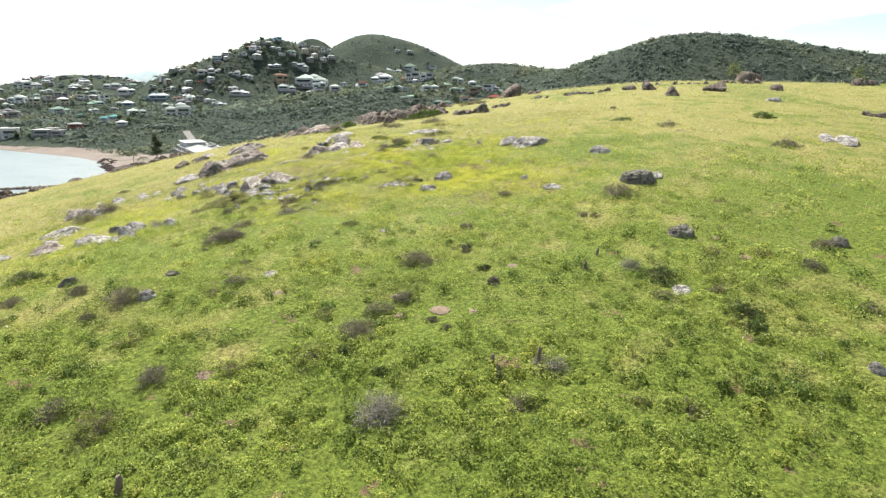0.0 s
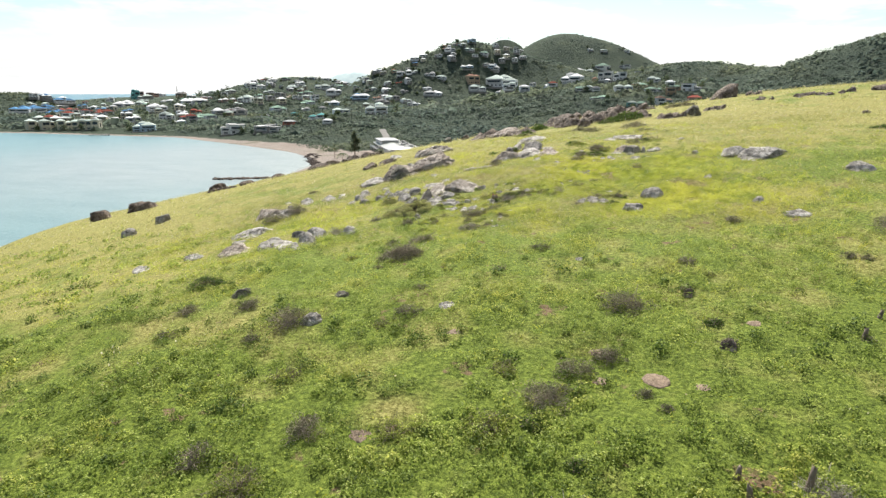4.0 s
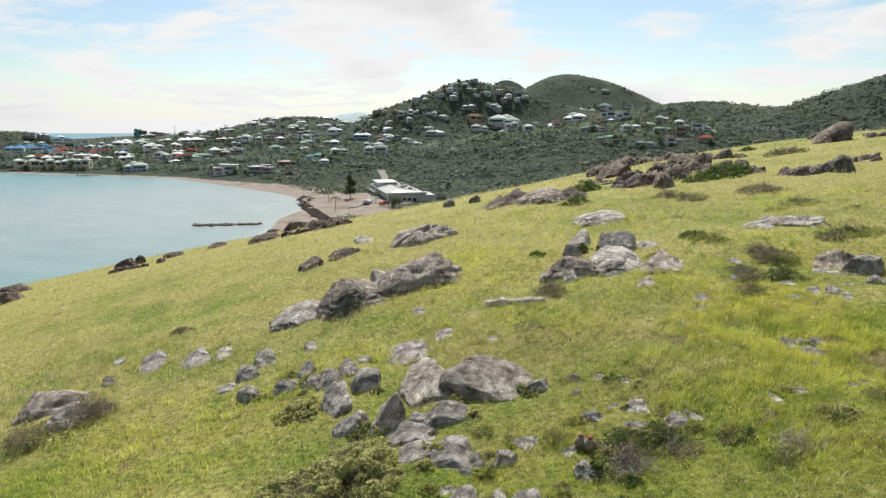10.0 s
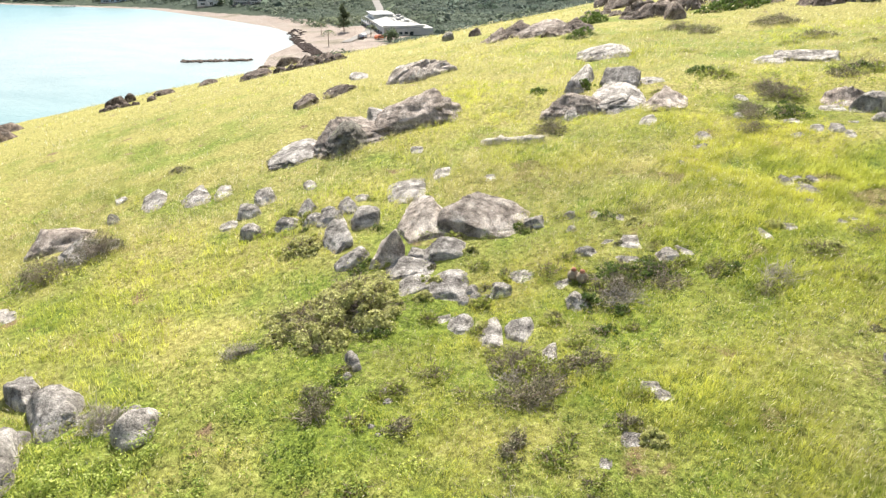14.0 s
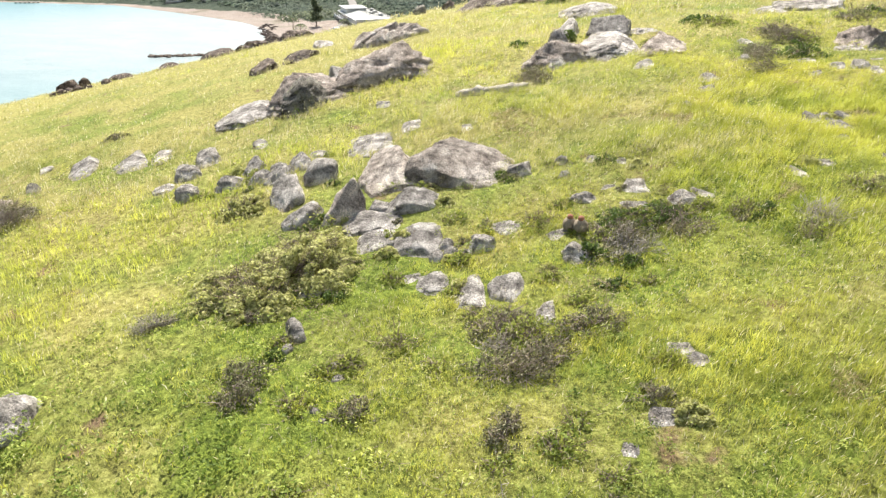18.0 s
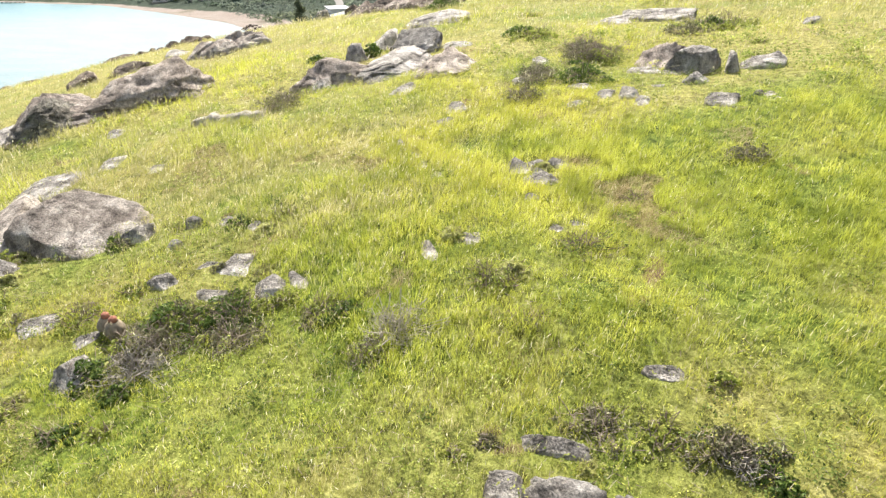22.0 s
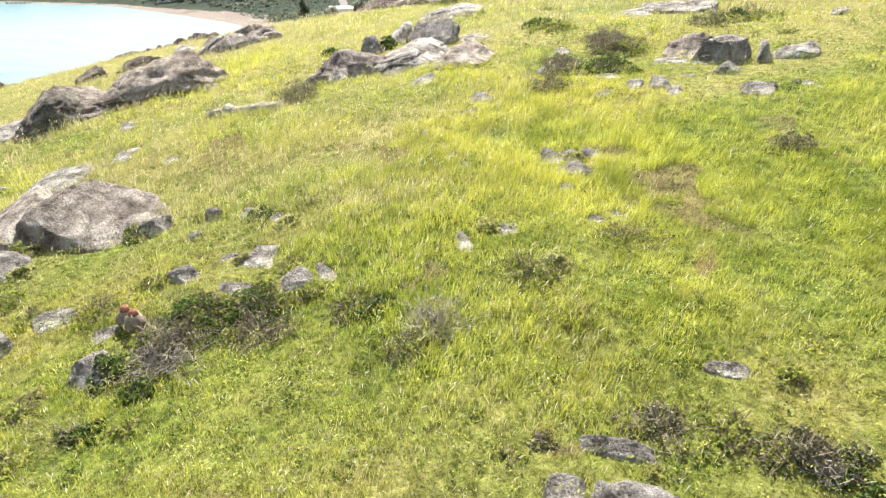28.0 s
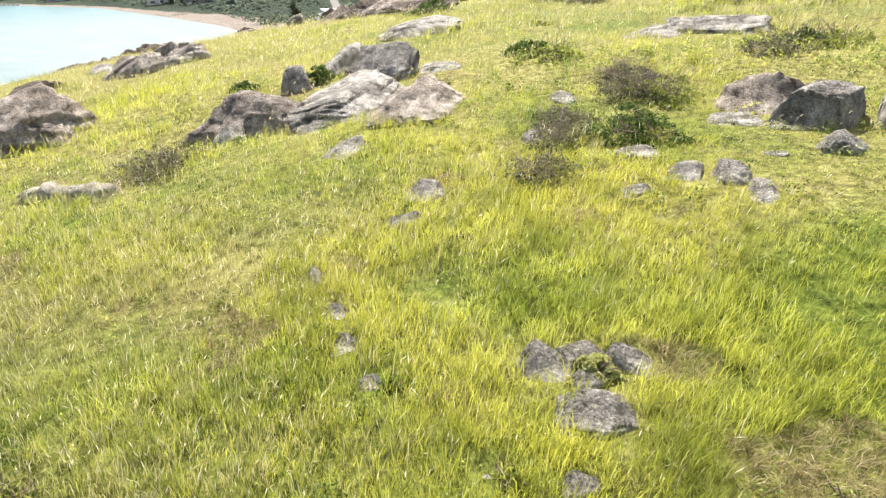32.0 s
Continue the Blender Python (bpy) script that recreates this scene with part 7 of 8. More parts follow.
house(-403, 623, 17.2, 16.3, 11.4, 7.6, 12, 'white', 'sage', 2)
house(-454, 604, 14.5, 29.0, 20.3, 7.5, 47, 'white', 'white', 1)
house(-382, 549, 6.4, 17.5, 12.3, 6.8, 54, 'grey', 'white', 1)
house(-364, 550, 6.1, 15.9, 11.2, 7.3, 21, 'grey', 'grey', 1)
house(-351, 601, 9.2, 16.6, 11.6, 5.0, 51, 'white', 'green', 1)
house(-287, 519, 5.1, 6.4, 4.5, 6.2, 48, 'teal', 'teal', 1)
house(-217, 386, 7.7, 8.8, 6.1, 2.8, 6, 'red', 'white', 1)
house(-358, 456, 3.1, 10.6, 7.4, 3.5, 49, 'blue', 'white', 1)
house(-416, 470, 3.4, 11.2, 7.9, 3.3, 18, 'white', 'sage', 1)
house(-1357, 1585, 4.2, 46.1, 32.3, 14.4, 41, 'grey', 'sage', 1)
house(-167, 413, 13.9, 16.1, 11.3, 7.1, 19, 'white', 'sage', 2)
house(-203, 398, 11.2, 11.6, 8.1, 3.9, 13, 'white', 'teal', 1)
house(-186, 378, 9.2, 6.5, 4.5, 2.0, 18, 'white', 'white', 1)
house(-192, 411, 14.0, 11.2, 7.8, 4.4, 41, 'white', 'sage', 1)
house(-327, 675, 11.9, 18.2, 12.7, 6.7, 17, 'blue', 'white', 1)
house(-385, 893, 14.8, 26.1, 18.3, 10.4, 6, 'blue', 'white', 2)
house(-338, 857, 10.3, 21.2, 14.9, 6.9, 32, 'grey', 'grey', 1)
house(-460, 959, 21.5, 26.8, 18.8, 11.4, 23, 'white', 'white', 1)
house(-347, 656, 14.0, 16.7, 11.7, 4.8, 43, 'white', 'green', 1)
house(-380, 711, 23.3, 13.8, 9.6, 5.9, 15, 'grey', 'green', 1)
house(-584, 1169, 30.5, 30.8, 21.6, 10.7, 18, 'white', 'sage', 1)
house(-341, 937, 37.2, 12.7, 8.9, 5.0, 35, 'red', 'red', 1)
house(-345, 954, 46.6, 14.5, 10.1, 11.7, 20, 'white', 'grey', 2)
house(-331, 959, 49.2, 16.1, 11.3, 10.9, 19, 'white', 'white', 2)
house(-302, 964, 47.7, 17.6, 12.3, 8.3, 4, 'white', 'grey', 1)
house(-284, 965, 43.6, 16.0, 11.2, 8.3, -8, 'white', 'sage', 1)
house(-260, 1018, 61.5, 22.4, 15.7, 6.9, 36, 'blue', 'white', 1)
house(-239, 1056, 82.8, 15.4, 10.8, 7.1, -8, 'white', 'green', 1)
house(-295, 926, 28.1, 13.9, 9.8, 6.5, 35, 'white', 'white', 1)
house(-282, 916, 20.6, 28.9, 20.2, 8.7, 11, 'white', 'white', 1)
house(-241, 987, 37.8, 20.2, 14.1, 15.1, 36, 'tan', 'tan', 2)
house(-220, 1040, 60.2, 16.8, 11.8, 9.6, 7, 'blue', 'white', 2)
house(-270, 1435, 68.0, 31.2, 21.9, 10.8, 32, 'white', 'white', 1)
house(-229, 967, 27.2, 28.4, 19.9, 10.7, 16, 'white', 'sage', 1)
house(-199, 1009, 33.7, 49.3, 34.5, 18.5, -2, 'white', 'sage', 2)
house(-186, 991, 28.4, 21.6, 15.1, 13.3, 23, 'white', 'sage', 1)
house(-85, 519, 27.3, 8.5, 6.0, 6.4, 18, 'white', 'white', 1)
house(-194, 1358, 49.2, 28.2, 19.7, 13.5, 17, 'white', 'white', 1)
house(-167, 1310, 34.2, 41.5, 29.1, 18.4, 5, 'white', 'green', 1)
house(-90, 972, 38.1, 32.5, 22.8, 14.2, -9, 'white', 'white', 2)
house(-41, 503, 27.9, 7.7, 5.4, 4.4, 11, 'white', 'green', 1)
house(-35, 503, 28.3, 6.9, 4.8, 4.8, -16, 'white', 'sage', 1)
house(-29, 499, 27.9, 6.1, 4.2, 4.3, 12, 'white', 'grey', 1)
house(-292, 1039, 88.1, 18.7, 13.1, 8.0, 22, 'white', 'white', 1)
house(-277, 1055, 96.2, 13.7, 9.6, 7.2, 9, 'white', 'sage', 1)
house(-265, 1075, 105.1, 13.9, 9.8, 7.3, 29, 'blue', 'white', 1)
house(-474, 2058, 144.7, 26.9, 18.8, 12.3, -2, 'white', 'white', 1)
house(-263, 1053, 89.5, 19.6, 13.7, 6.2, 9, 'white', 'sage', 1)
house(-252, 1044, 80.6, 11.0, 7.7, 5.3, 28, 'white', 'sage', 1)
house(-339, 1004, 73.8, 15.1, 10.5, 7.0, 13, 'white', 'white', 1)
house(-329, 1016, 79.5, 13.5, 9.4, 6.1, 29, 'white', 'white', 1)
house(-305, 1018, 79.0, 13.4, 9.4, 7.0, 22, 'white', 'grey', 1)
house(-283, 1031, 82.6, 10.1, 7.1, 5.3, 37, 'white', 'white', 1)
house(-25, 477, 22.6, 13.7, 9.6, 3.4, 27, 'white', 'green', 1)
house(-10, 498, 28.0, 13.4, 9.4, 5.8, 12, 'white', 'sage', 1)
house(11, 490, 27.3, 12.3, 8.6, 4.5, 13, 'white', 'green', 1)
house(12, 532, 34.2, 10.2, 7.2, 5.3, -19, 'white', 'sage', 2)
house(22, 498, 29.8, 6.6, 4.6, 6.5, 7, 'white', 'white', 2)
house(17, 459, 20.0, 11.4, 8.0, 6.0, 14, 'white', 'brown', 2)
house(-3, 453, 18.2, 6.8, 4.7, 4.6, -5, 'teal', 'sage', 1)
house(3, 453, 18.3, 7.4, 5.2, 4.2, 1, 'white', 'green', 1)
house(36, 461, 21.4, 9.7, 6.8, 4.9, -7, 'pink', 'red', 1)
house(37, 491, 28.8, 9.6, 6.7, 2.6, 18, 'white', 'white', 1)
house(-41, 917, 41.0, 20.4, 14.3, 12.5, -7, 'white', 'flat', 2)
house(-22, 897, 40.7, 18.5, 12.9, 11.4, -4, 'white', 'flat', 2)
house(-76, 1404, 66.8, 41.2, 28.9, 14.7, -22, 'white', 'green', 1)
house(-26, 1430, 71.6, 24.1, 16.9, 8.0, -3, 'white', 'flat', 1)
house(-0, 917, 49.4, 8.4, 5.9, 3.6, 6, 'white', 'flat', 1)
house(-100, 1471, 109.1, 13.7, 9.6, 6.0, 25, 'white', 'white', 1)
house(-73, 1480, 108.0, 16.0, 11.2, 6.0, 24, 'white', 'sage', 1)
house(-26, 1515, 106.9, 12.8, 8.9, 7.3, -8, 'white', 'sage', 1)
house(-163, 1332, 43.5, 15.9, 11.1, 11.0, 31, 'white', 'white', 1)
house(-115, 1377, 61.1, 21.6, 15.1, 10.1, -11, 'white', 'white', 1)
house(-734, 1156, 39.0, 26.3, 18.4, 6.6, 49, 'white', 'white', 1)
house(-696, 1172, 45.4, 21.1, 14.8, 7.7, 14, 'white', 'white', 1)
house(-674, 1189, 48.8, 21.3, 14.9, 6.6, 25, 'grey', 'green', 1)
house(-635, 1219, 49.0, 21.6, 15.1, 7.9, 6, 'white', 'sage', 1)
house(-622, 1255, 48.4, 22.1, 15.5, 6.9, 44, 'white', 'white', 1)
house(-585, 1267, 39.5, 19.9, 13.9, 6.9, 41, 'white', 'white', 1)
house(-395, 986, 56.3, 16.8, 11.8, 6.1, 4, 'grey', 'white', 1)
house(-691, 1122, 32.5, 20.4, 14.3, 7.4, 33, 'white', 'white', 1)
house(-629, 1128, 30.5, 20.2, 14.1, 8.4, 17, 'white', 'sage', 1)
house(-630, 1164, 38.8, 20.7, 14.5, 7.6, 28, 'white', 'white', 1)
house(-567, 1206, 32.6, 21.1, 14.8, 7.7, 28, 'white', 'green', 1)
house(-550, 1254, 30.5, 27.2, 19.0, 9.1, 4, 'white', 'sage', 1)
house(-377, 927, 28.7, 13.5, 9.5, 5.8, 41, 'white', 'sage', 1)
house(-318, 634, 8.9, 8.3, 5.8, 4.6, 16, 'white', 'grey', 1)
house(-401, 645, 21.5, 11.6, 8.1, 4.8, 30, 'white', 'green', 1)
house(-503, 624, 15.4, 14.7, 10.3, 4.9, 17, 'white', 'white', 1)
house(-1877, 2272, 4.2, 48.4, 33.9, 16.0, 15, 'white', 'white', 1)
house(-484, 641, 20.6, 11.9, 8.4, 5.0, 22, 'white', 'white', 1)
house(-465, 657, 25.4, 13.3, 9.3, 4.4, 28, 'white', 'sage', 1)
house(-445, 658, 26.6, 12.0, 8.4, 4.4, 56, 'grey', 'sage', 1)
house(-644, 670, 5.4, 16.5, 11.5, 5.5, 64, 'white', 'sage', 1)
house(-682, 683, 7.7, 13.6, 9.5, 5.7, 45, 'white', 'blue', 1)
house(-436, 471, 3.5, 9.1, 6.4, 3.8, 42, 'grey', 'white', 1)
house(-424, 545, 7.0, 11.2, 7.8, 4.2, 47, 'white', 'white', 1)
house(-325, 533, 5.0, 7.2, 5.0, 3.5, 50, 'white', 'white', 1)
house(-327, 613, 8.4, 10.8, 7.6, 4.5, 20, 'white', 'white', 1)
house(-603, 1268, 44.0, 13.4, 9.3, 4.6, 40, 'pink', 'white', 1)
house(-597, 1266, 42.9, 10.0, 7.0, 5.8, 20, 'white', 'green', 2)
house(-702, 1136, 36.7, 11.4, 8.0, 4.3, 37, 'cream', 'green', 2)
house(-580, 1272, 38.4, 10.0, 7.0, 4.6, 37, 'white', 'sage', 1)
house(-724, 1197, 49.1, 15.2, 10.6, 5.6, 32, 'pink', 'sage', 1)
house(-718, 1142, 37.8, 8.3, 5.8, 4.3, 42, 'cream', 'flat', 1)
house(-587, 1243, 40.4, 13.1, 9.2, 5.7, 35, 'tan', 'grey', 2)
house(-750, 1193, 44.8, 12.0, 8.4, 5.7, 8, 'grey', 'white', 2)
house(-720, 1140, 36.8, 12.5, 8.7, 6.5, 10, 'pink', 'sage', 2)
house(-648, 1205, 50.0, 10.7, 7.5, 5.6, 11, 'grey', 'sage', 2)
house(-585, 1274, 39.5, 11.1, 7.8, 5.8, 11, 'grey', 'grey', 1)
house(-632, 1147, 35.6, 15.4, 10.8, 5.3, 14, 'white', 'flat', 2)
house(-579, 1203, 35.8, 10.6, 7.4, 4.4, 3, 'white', 'flat', 2)
house(-673, 1136, 36.7, 10.3, 7.2, 5.4, 17, 'grey', 'grey', 2)
house(-637, 1172, 42.1, 12.5, 8.8, 6.5, 34, 'white', 'flat', 2)
house(-596, 1262, 42.8, 10.0, 7.0, 6.9, 45, 'grey', 'white', 1)
house(-584, 1265, 39.5, 13.3, 9.3, 4.6, 17, 'tan', 'grey', 1)
house(-643, 1180, 44.3, 16.8, 11.8, 5.5, 22, 'white', 'grey', 1)
house(-653, 1131, 34.6, 8.2, 5.7, 5.3, 26, 'grey', 'green', 1)
house(-588, 1264, 40.6, 15.5, 10.8, 5.8, 34, 'white', 'white', 1)
house(-720, 1175, 45.6, 9.6, 6.7, 5.6, 46, 'white', 'red', 1)
house(-594, 1173, 34.7, 14.5, 10.2, 5.4, 49, 'white', 'flat', 1)
house(-399, 894, 14.8, 10.1, 7.1, 4.9, 18, 'pink', 'blue', 1)
house(-347, 893, 17.7, 13.0, 9.1, 4.8, 32, 'white', 'white', 2)
house(-386, 925, 26.5, 12.7, 8.9, 6.6, 15, 'cream', 'flat', 2)
house(-582, 1106, 20.5, 17.7, 12.4, 8.2, 44, 'white', 'green', 2)
house(-398, 912, 19.9, 11.9, 8.3, 4.9, 10, 'pink', 'blue', 2)
house(-338, 885, 15.6, 14.3, 10.0, 6.3, 40, 'white', 'sage', 2)
house(-415, 945, 30.1, 10.6, 7.5, 7.7, 24, 'white', 'green', 2)
house(-325, 913, 25.1, 11.6, 8.1, 5.6, 31, 'grey', 'grey', 2)
house(-358, 886, 15.5, 13.7, 9.6, 5.5, 24, 'white', 'tan', 1)
house(-328, 887, 16.3, 10.6, 7.4, 6.3, 11, 'grey', 'grey', 1)
house(-352, 895, 18.4, 12.3, 8.6, 6.4, 21, 'white', 'grey', 1)
house(-604, 1116, 25.4, 12.0, 8.4, 7.3, 6, 'pink', 'sage', 1)
house(-557, 1148, 23.3, 19.2, 13.4, 6.3, 3, 'pink', 'sage', 2)
house(-541, 1203, 26.2, 18.9, 13.2, 8.7, 26, 'white', 'white', 2)
house(-358, 967, 54.0, 10.6, 7.4, 5.1, 19, 'tan', 'green', 2)
house(-363, 970, 55.7, 6.6, 4.6, 3.4, 37, 'tan', 'tan', 2)
house(-395, 988, 57.5, 11.8, 8.3, 3.5, -2, 'cream', 'flat', 1)
house(-400, 989, 56.0, 11.0, 7.7, 4.4, 25, 'pink', 'sage', 1)
house(-382, 976, 55.1, 10.8, 7.6, 4.3, 21, 'cream', 'white', 1)
house(-392, 986, 57.4, 8.4, 5.9, 5.3, 27, 'pink', 'green', 2)
house(-275, 1058, 99.1, 9.5, 6.6, 4.5, 26, 'white', 'white', 1)
house(-295, 1046, 94.4, 6.0, 4.2, 4.5, 17, 'white', 'white', 2)
house(-305, 1050, 95.0, 6.9, 4.8, 2.7, 19, 'tan', 'tan', 2)
house(-282, 1056, 98.8, 7.8, 5.4, 4.5, 15, 'pink', 'flat', 1)
house(-302, 1040, 91.2, 6.8, 4.8, 3.6, 22, 'tan', 'tan', 1)
house(-289, 1057, 99.3, 7.8, 5.4, 3.6, 3, 'white', 'white', 1)
house(-291, 1042, 91.8, 6.8, 4.8, 3.6, 18, 'tan', 'white', 1)
house(-805, 901, 4.6, 15.8, 11.1, 8.2, 51, 'tan', 'white', 1)
house(-1172, 1110, 4.2, 18.1, 12.6, 9.4, 32, 'white', 'flat', 2)
house(-850, 950, 5.0, 12.1, 8.4, 6.8, 67, 'white', 'white', 2)
house(-670, 641, 8.2, 12.9, 9.0, 4.0, 59, 'white', 'flat', 1)
house(-628, 644, 5.4, 8.3, 5.8, 4.6, 68, 'pink', 'white', 1)
house(-709, 746, 7.4, 7.4, 5.2, 5.4, 34, 'grey', 'sage', 1)
house(-1020, 1028, 4.4, 11.3, 7.9, 6.4, 42, 'white', 'red', 2)
house(-1169, 1251, 4.2, 18.6, 13.0, 10.3, 32, 'white', 'grey', 1)
house(-703, 629, 10.5, 10.9, 7.6, 4.7, 26, 'white', 'sage', 2)
house(-730, 659, 21.8, 11.4, 8.0, 4.2, 25, 'white', 'grey', 2)
house(-717, 688, 15.9, 9.0, 6.3, 6.5, 34, 'cream', 'white', 2)
house(-722, 668, 19.1, 12.2, 8.5, 6.3, 66, 'grey', 'white', 1)
house(-725, 667, 20.0, 12.1, 8.5, 6.3, 31, 'tan', 'blue', 1)
house(-687, 633, 10.1, 8.3, 5.8, 6.0, 58, 'white', 'sage', 1)
house(-379, 561, 7.4, 7.7, 5.4, 5.3, 22, 'pink', 'flat', 1)
house(-364, 534, 5.5, 8.3, 5.8, 3.6, 13, 'tan', 'sage', 2)
house(-424, 614, 17.2, 10.7, 7.5, 4.7, 20, 'pink', 'white', 1)
house(-1806, 2069, 4.2, 44.5, 31.2, 21.1, 50, 'pink', 'flat', 2)
house(-399, 603, 13.6, 10.4, 7.3, 4.6, 34, 'grey', 'sage', 1)
house(-507, 594, 10.7, 7.4, 5.2, 5.3, 44, 'pink', 'green', 2)
house(-455, 550, 7.6, 8.3, 5.8, 3.8, 38, 'cream', 'sage', 2)
house(-816, 949, 5.3, 17.4, 12.2, 9.6, 30, 'grey', 'sage', 2)
house(-414, 616, 17.2, 7.3, 5.1, 4.7, 34, 'pink', 'white', 1)
house(-788, 903, 4.7, 16.6, 11.6, 7.3, 63, 'tan', 'white', 2)
house(-761, 881, 4.5, 19.6, 13.7, 8.9, 26, 'white', 'sage', 1)
house(-1751, 2086, 4.2, 44.5, 31.2, 16.9, 52, 'pink', 'flat', 2)
house(-471, 613, 16.4, 12.6, 8.8, 4.2, 26, 'grey', 'green', 2)
house(-436, 634, 22.0, 7.5, 5.3, 4.8, 20, 'white', 'flat', 2)
house(-453, 625, 19.8, 12.1, 8.5, 4.2, 28, 'pink', 'grey', 1)
house(-1527, 1963, 4.2, 37.5, 26.3, 19.5, 18, 'tan', 'grey', 2)
house(-53, 925, 40.5, 12.2, 8.5, 4.5, 25, 'tan', 'tan', 2)
house(-236, 1422, 72.1, 22.8, 16.0, 7.1, 3, 'grey', 'red', 1)
house(-217, 1038, 58.3, 15.1, 10.6, 7.9, -4, 'grey', 'white', 1)
house(-234, 1039, 66.3, 16.0, 11.2, 5.3, -12, 'white', 'sage', 1)
house(-97, 1380, 61.0, 23.7, 16.6, 9.0, -18, 'white', 'sage', 2)
house(-290, 1441, 66.1, 18.7, 13.1, 8.5, -3, 'pink', 'tan', 2)
house(-66, 543, 30.7, 8.4, 5.9, 3.5, 2, 'white', 'red', 2)
house(-262, 1391, 53.3, 20.3, 14.2, 9.4, 16, 'white', 'white', 1)
house(-264, 1393, 54.6, 12.4, 8.7, 10.6, 35, 'pink', 'white', 1)
house(-138, 1377, 62.4, 15.2, 10.6, 9.1, 25, 'grey', 'tan', 1)
house(-79, 1393, 66.8, 11.9, 8.4, 6.8, -10, 'cream', 'grey', 2)
house(-128, 1369, 58.9, 12.9, 9.1, 9.0, 11, 'white', 'white', 2)
house(-299, 964, 48.6, 8.8, 6.2, 5.0, 38, 'cream', 'white', 2)
house(-338, 951, 46.1, 8.0, 5.6, 4.2, -0, 'pink', 'grey', 2)
house(-324, 999, 72.4, 8.3, 5.8, 5.2, 36, 'cream', 'white', 2)
house(-339, 975, 59.9, 11.4, 8.0, 3.4, 14, 'white', 'grey', 1)
house(-325, 963, 53.1, 7.3, 5.1, 4.2, 33, 'grey', 'sage', 2)
house(-333, 986, 66.3, 9.9, 6.9, 4.3, 10, 'tan', 'blue', 2)
house(22, 480, 25.9, 7.0, 4.9, 2.9, 3, 'tan', 'flat', 2)
house(26, 492, 28.8, 6.5, 4.5, 4.1, -4, 'tan', 'green', 1)
house(34, 490, 28.4, 8.9, 6.2, 4.8, -25, 'white', 'flat', 2)
house(-0, 514, 31.8, 9.2, 6.4, 3.2, 12, 'tan', 'sage', 1)
house(3, 506, 30.6, 7.5, 5.3, 3.9, 15, 'cream', 'green', 1)
house(-497, 555, 7.5, 11.4, 8.0, 4.4, 55, 'white', 'blue', 1)
house(-618, 633, 5.7, 10.4, 7.3, 7.0, 27, 'white', 'white', 2)
house(-431, 449, 3.3, 11.9, 8.3, 7.0, 35, 'cream', 'white', 2)
house(-441, 491, 4.6, 11.0, 7.7, 7.0, 46, 'cream', 'white', 2)
house(-529, 568, 8.3, 10.6, 7.4, 7.0, 7, 'cream', 'white', 2)
house(-457, 433, 3.0, 13.4, 9.4, 7.0, 49, 'cream', 'white', 2)
house(-472, 489, 4.6, 14.1, 9.9, 4.4, 35, 'white', 'white', 1)
house(-672, 623, 7.0, 13.5, 9.5, 7.0, 13, 'grey', 'blue', 2)
house(-472, 441, 3.3, 13.2, 9.2, 7.0, 31, 'cream', 'red', 2)
house(-436, 432, 3.0, 10.6, 7.4, 4.4, 47, 'white', 'sage', 1)
house(-500, 484, 4.5, 9.1, 6.3, 7.0, 7, 'white', 'red', 2)
house(-391, 442, 3.2, 11.7, 8.2, 7.0, 58, 'white', 'white', 2)
house(-453, 475, 4.1, 11.7, 8.2, 4.4, 32, 'white', 'white', 1)
house(-599, 627, 6.3, 13.0, 9.1, 4.4, 33, 'white', 'blue', 1)
house(-363, 474, 4.0, 13.9, 9.7, 7.0, 57, 'grey', 'red', 2)
house(-446, 571, 10.1, 10.7, 7.5, 7.0, 17, 'cream', 'white', 2)
house(-400, 495, 4.7, 13.3, 9.3, 7.0, 6, 'white', 'sage', 2)
house(-516, 505, 5.1, 14.5, 10.1, 4.4, 56, 'cream', 'sage', 1)
house(-526, 492, 4.7, 10.9, 7.6, 7.0, 17, 'cream', 'blue', 2)
house(-451, 456, 3.6, 9.8, 6.9, 7.0, 27, 'cream', 'white', 2)
house(-548, 517, 5.1, 11.2, 7.9, 7.0, 6, 'cream', 'blue', 2)
house(-378, 487, 4.4, 9.7, 6.8, 7.0, 5, 'cream', 'white', 2)
house(-407, 677, 26.2, 12.9, 9.1, 4.4, 36, 'white', 'sage', 1)
house(-384, 642, 19.8, 9.9, 7.0, 4.4, 51, 'grey', 'flat', 1)
house(-351, 680, 18.0, 10.5, 7.3, 7.0, 55, 'white', 'flat', 2)
house(-687, 1147, 39.2, 13.9, 9.7, 7.0, 15, 'white', 'white', 2)
house(-606, 1135, 31.6, 10.0, 7.0, 7.0, 48, 'cream', 'sage', 2)
house(-386, 667, 22.9, 13.0, 9.1, 4.4, 20, 'grey', 'flat', 1)
house(-385, 620, 16.0, 10.4, 7.3, 7.0, 30, 'cream', 'sage', 2)
house(-366, 670, 20.1, 12.4, 8.7, 4.4, 24, 'white', 'flat', 1)
house(-365, 632, 15.6, 9.4, 6.5, 7.0, 59, 'cream', 'white', 2)
house(-364, 690, 20.4, 13.3, 9.3, 4.4, 8, 'grey', 'sage', 1)
house(-441, 696, 30.2, 13.1, 9.1, 7.0, 41, 'white', 'flat', 2)
house(-621, 1108, 27.5, 12.5, 8.7, 7.0, 17, 'grey', 'white', 2)
house(-359, 933, 38.6, 11.4, 8.0, 4.4, 45, 'white', 'sage', 1)
house(-312, 881, 13.8, 14.5, 10.2, 4.4, 43, 'white', 'sage', 1)
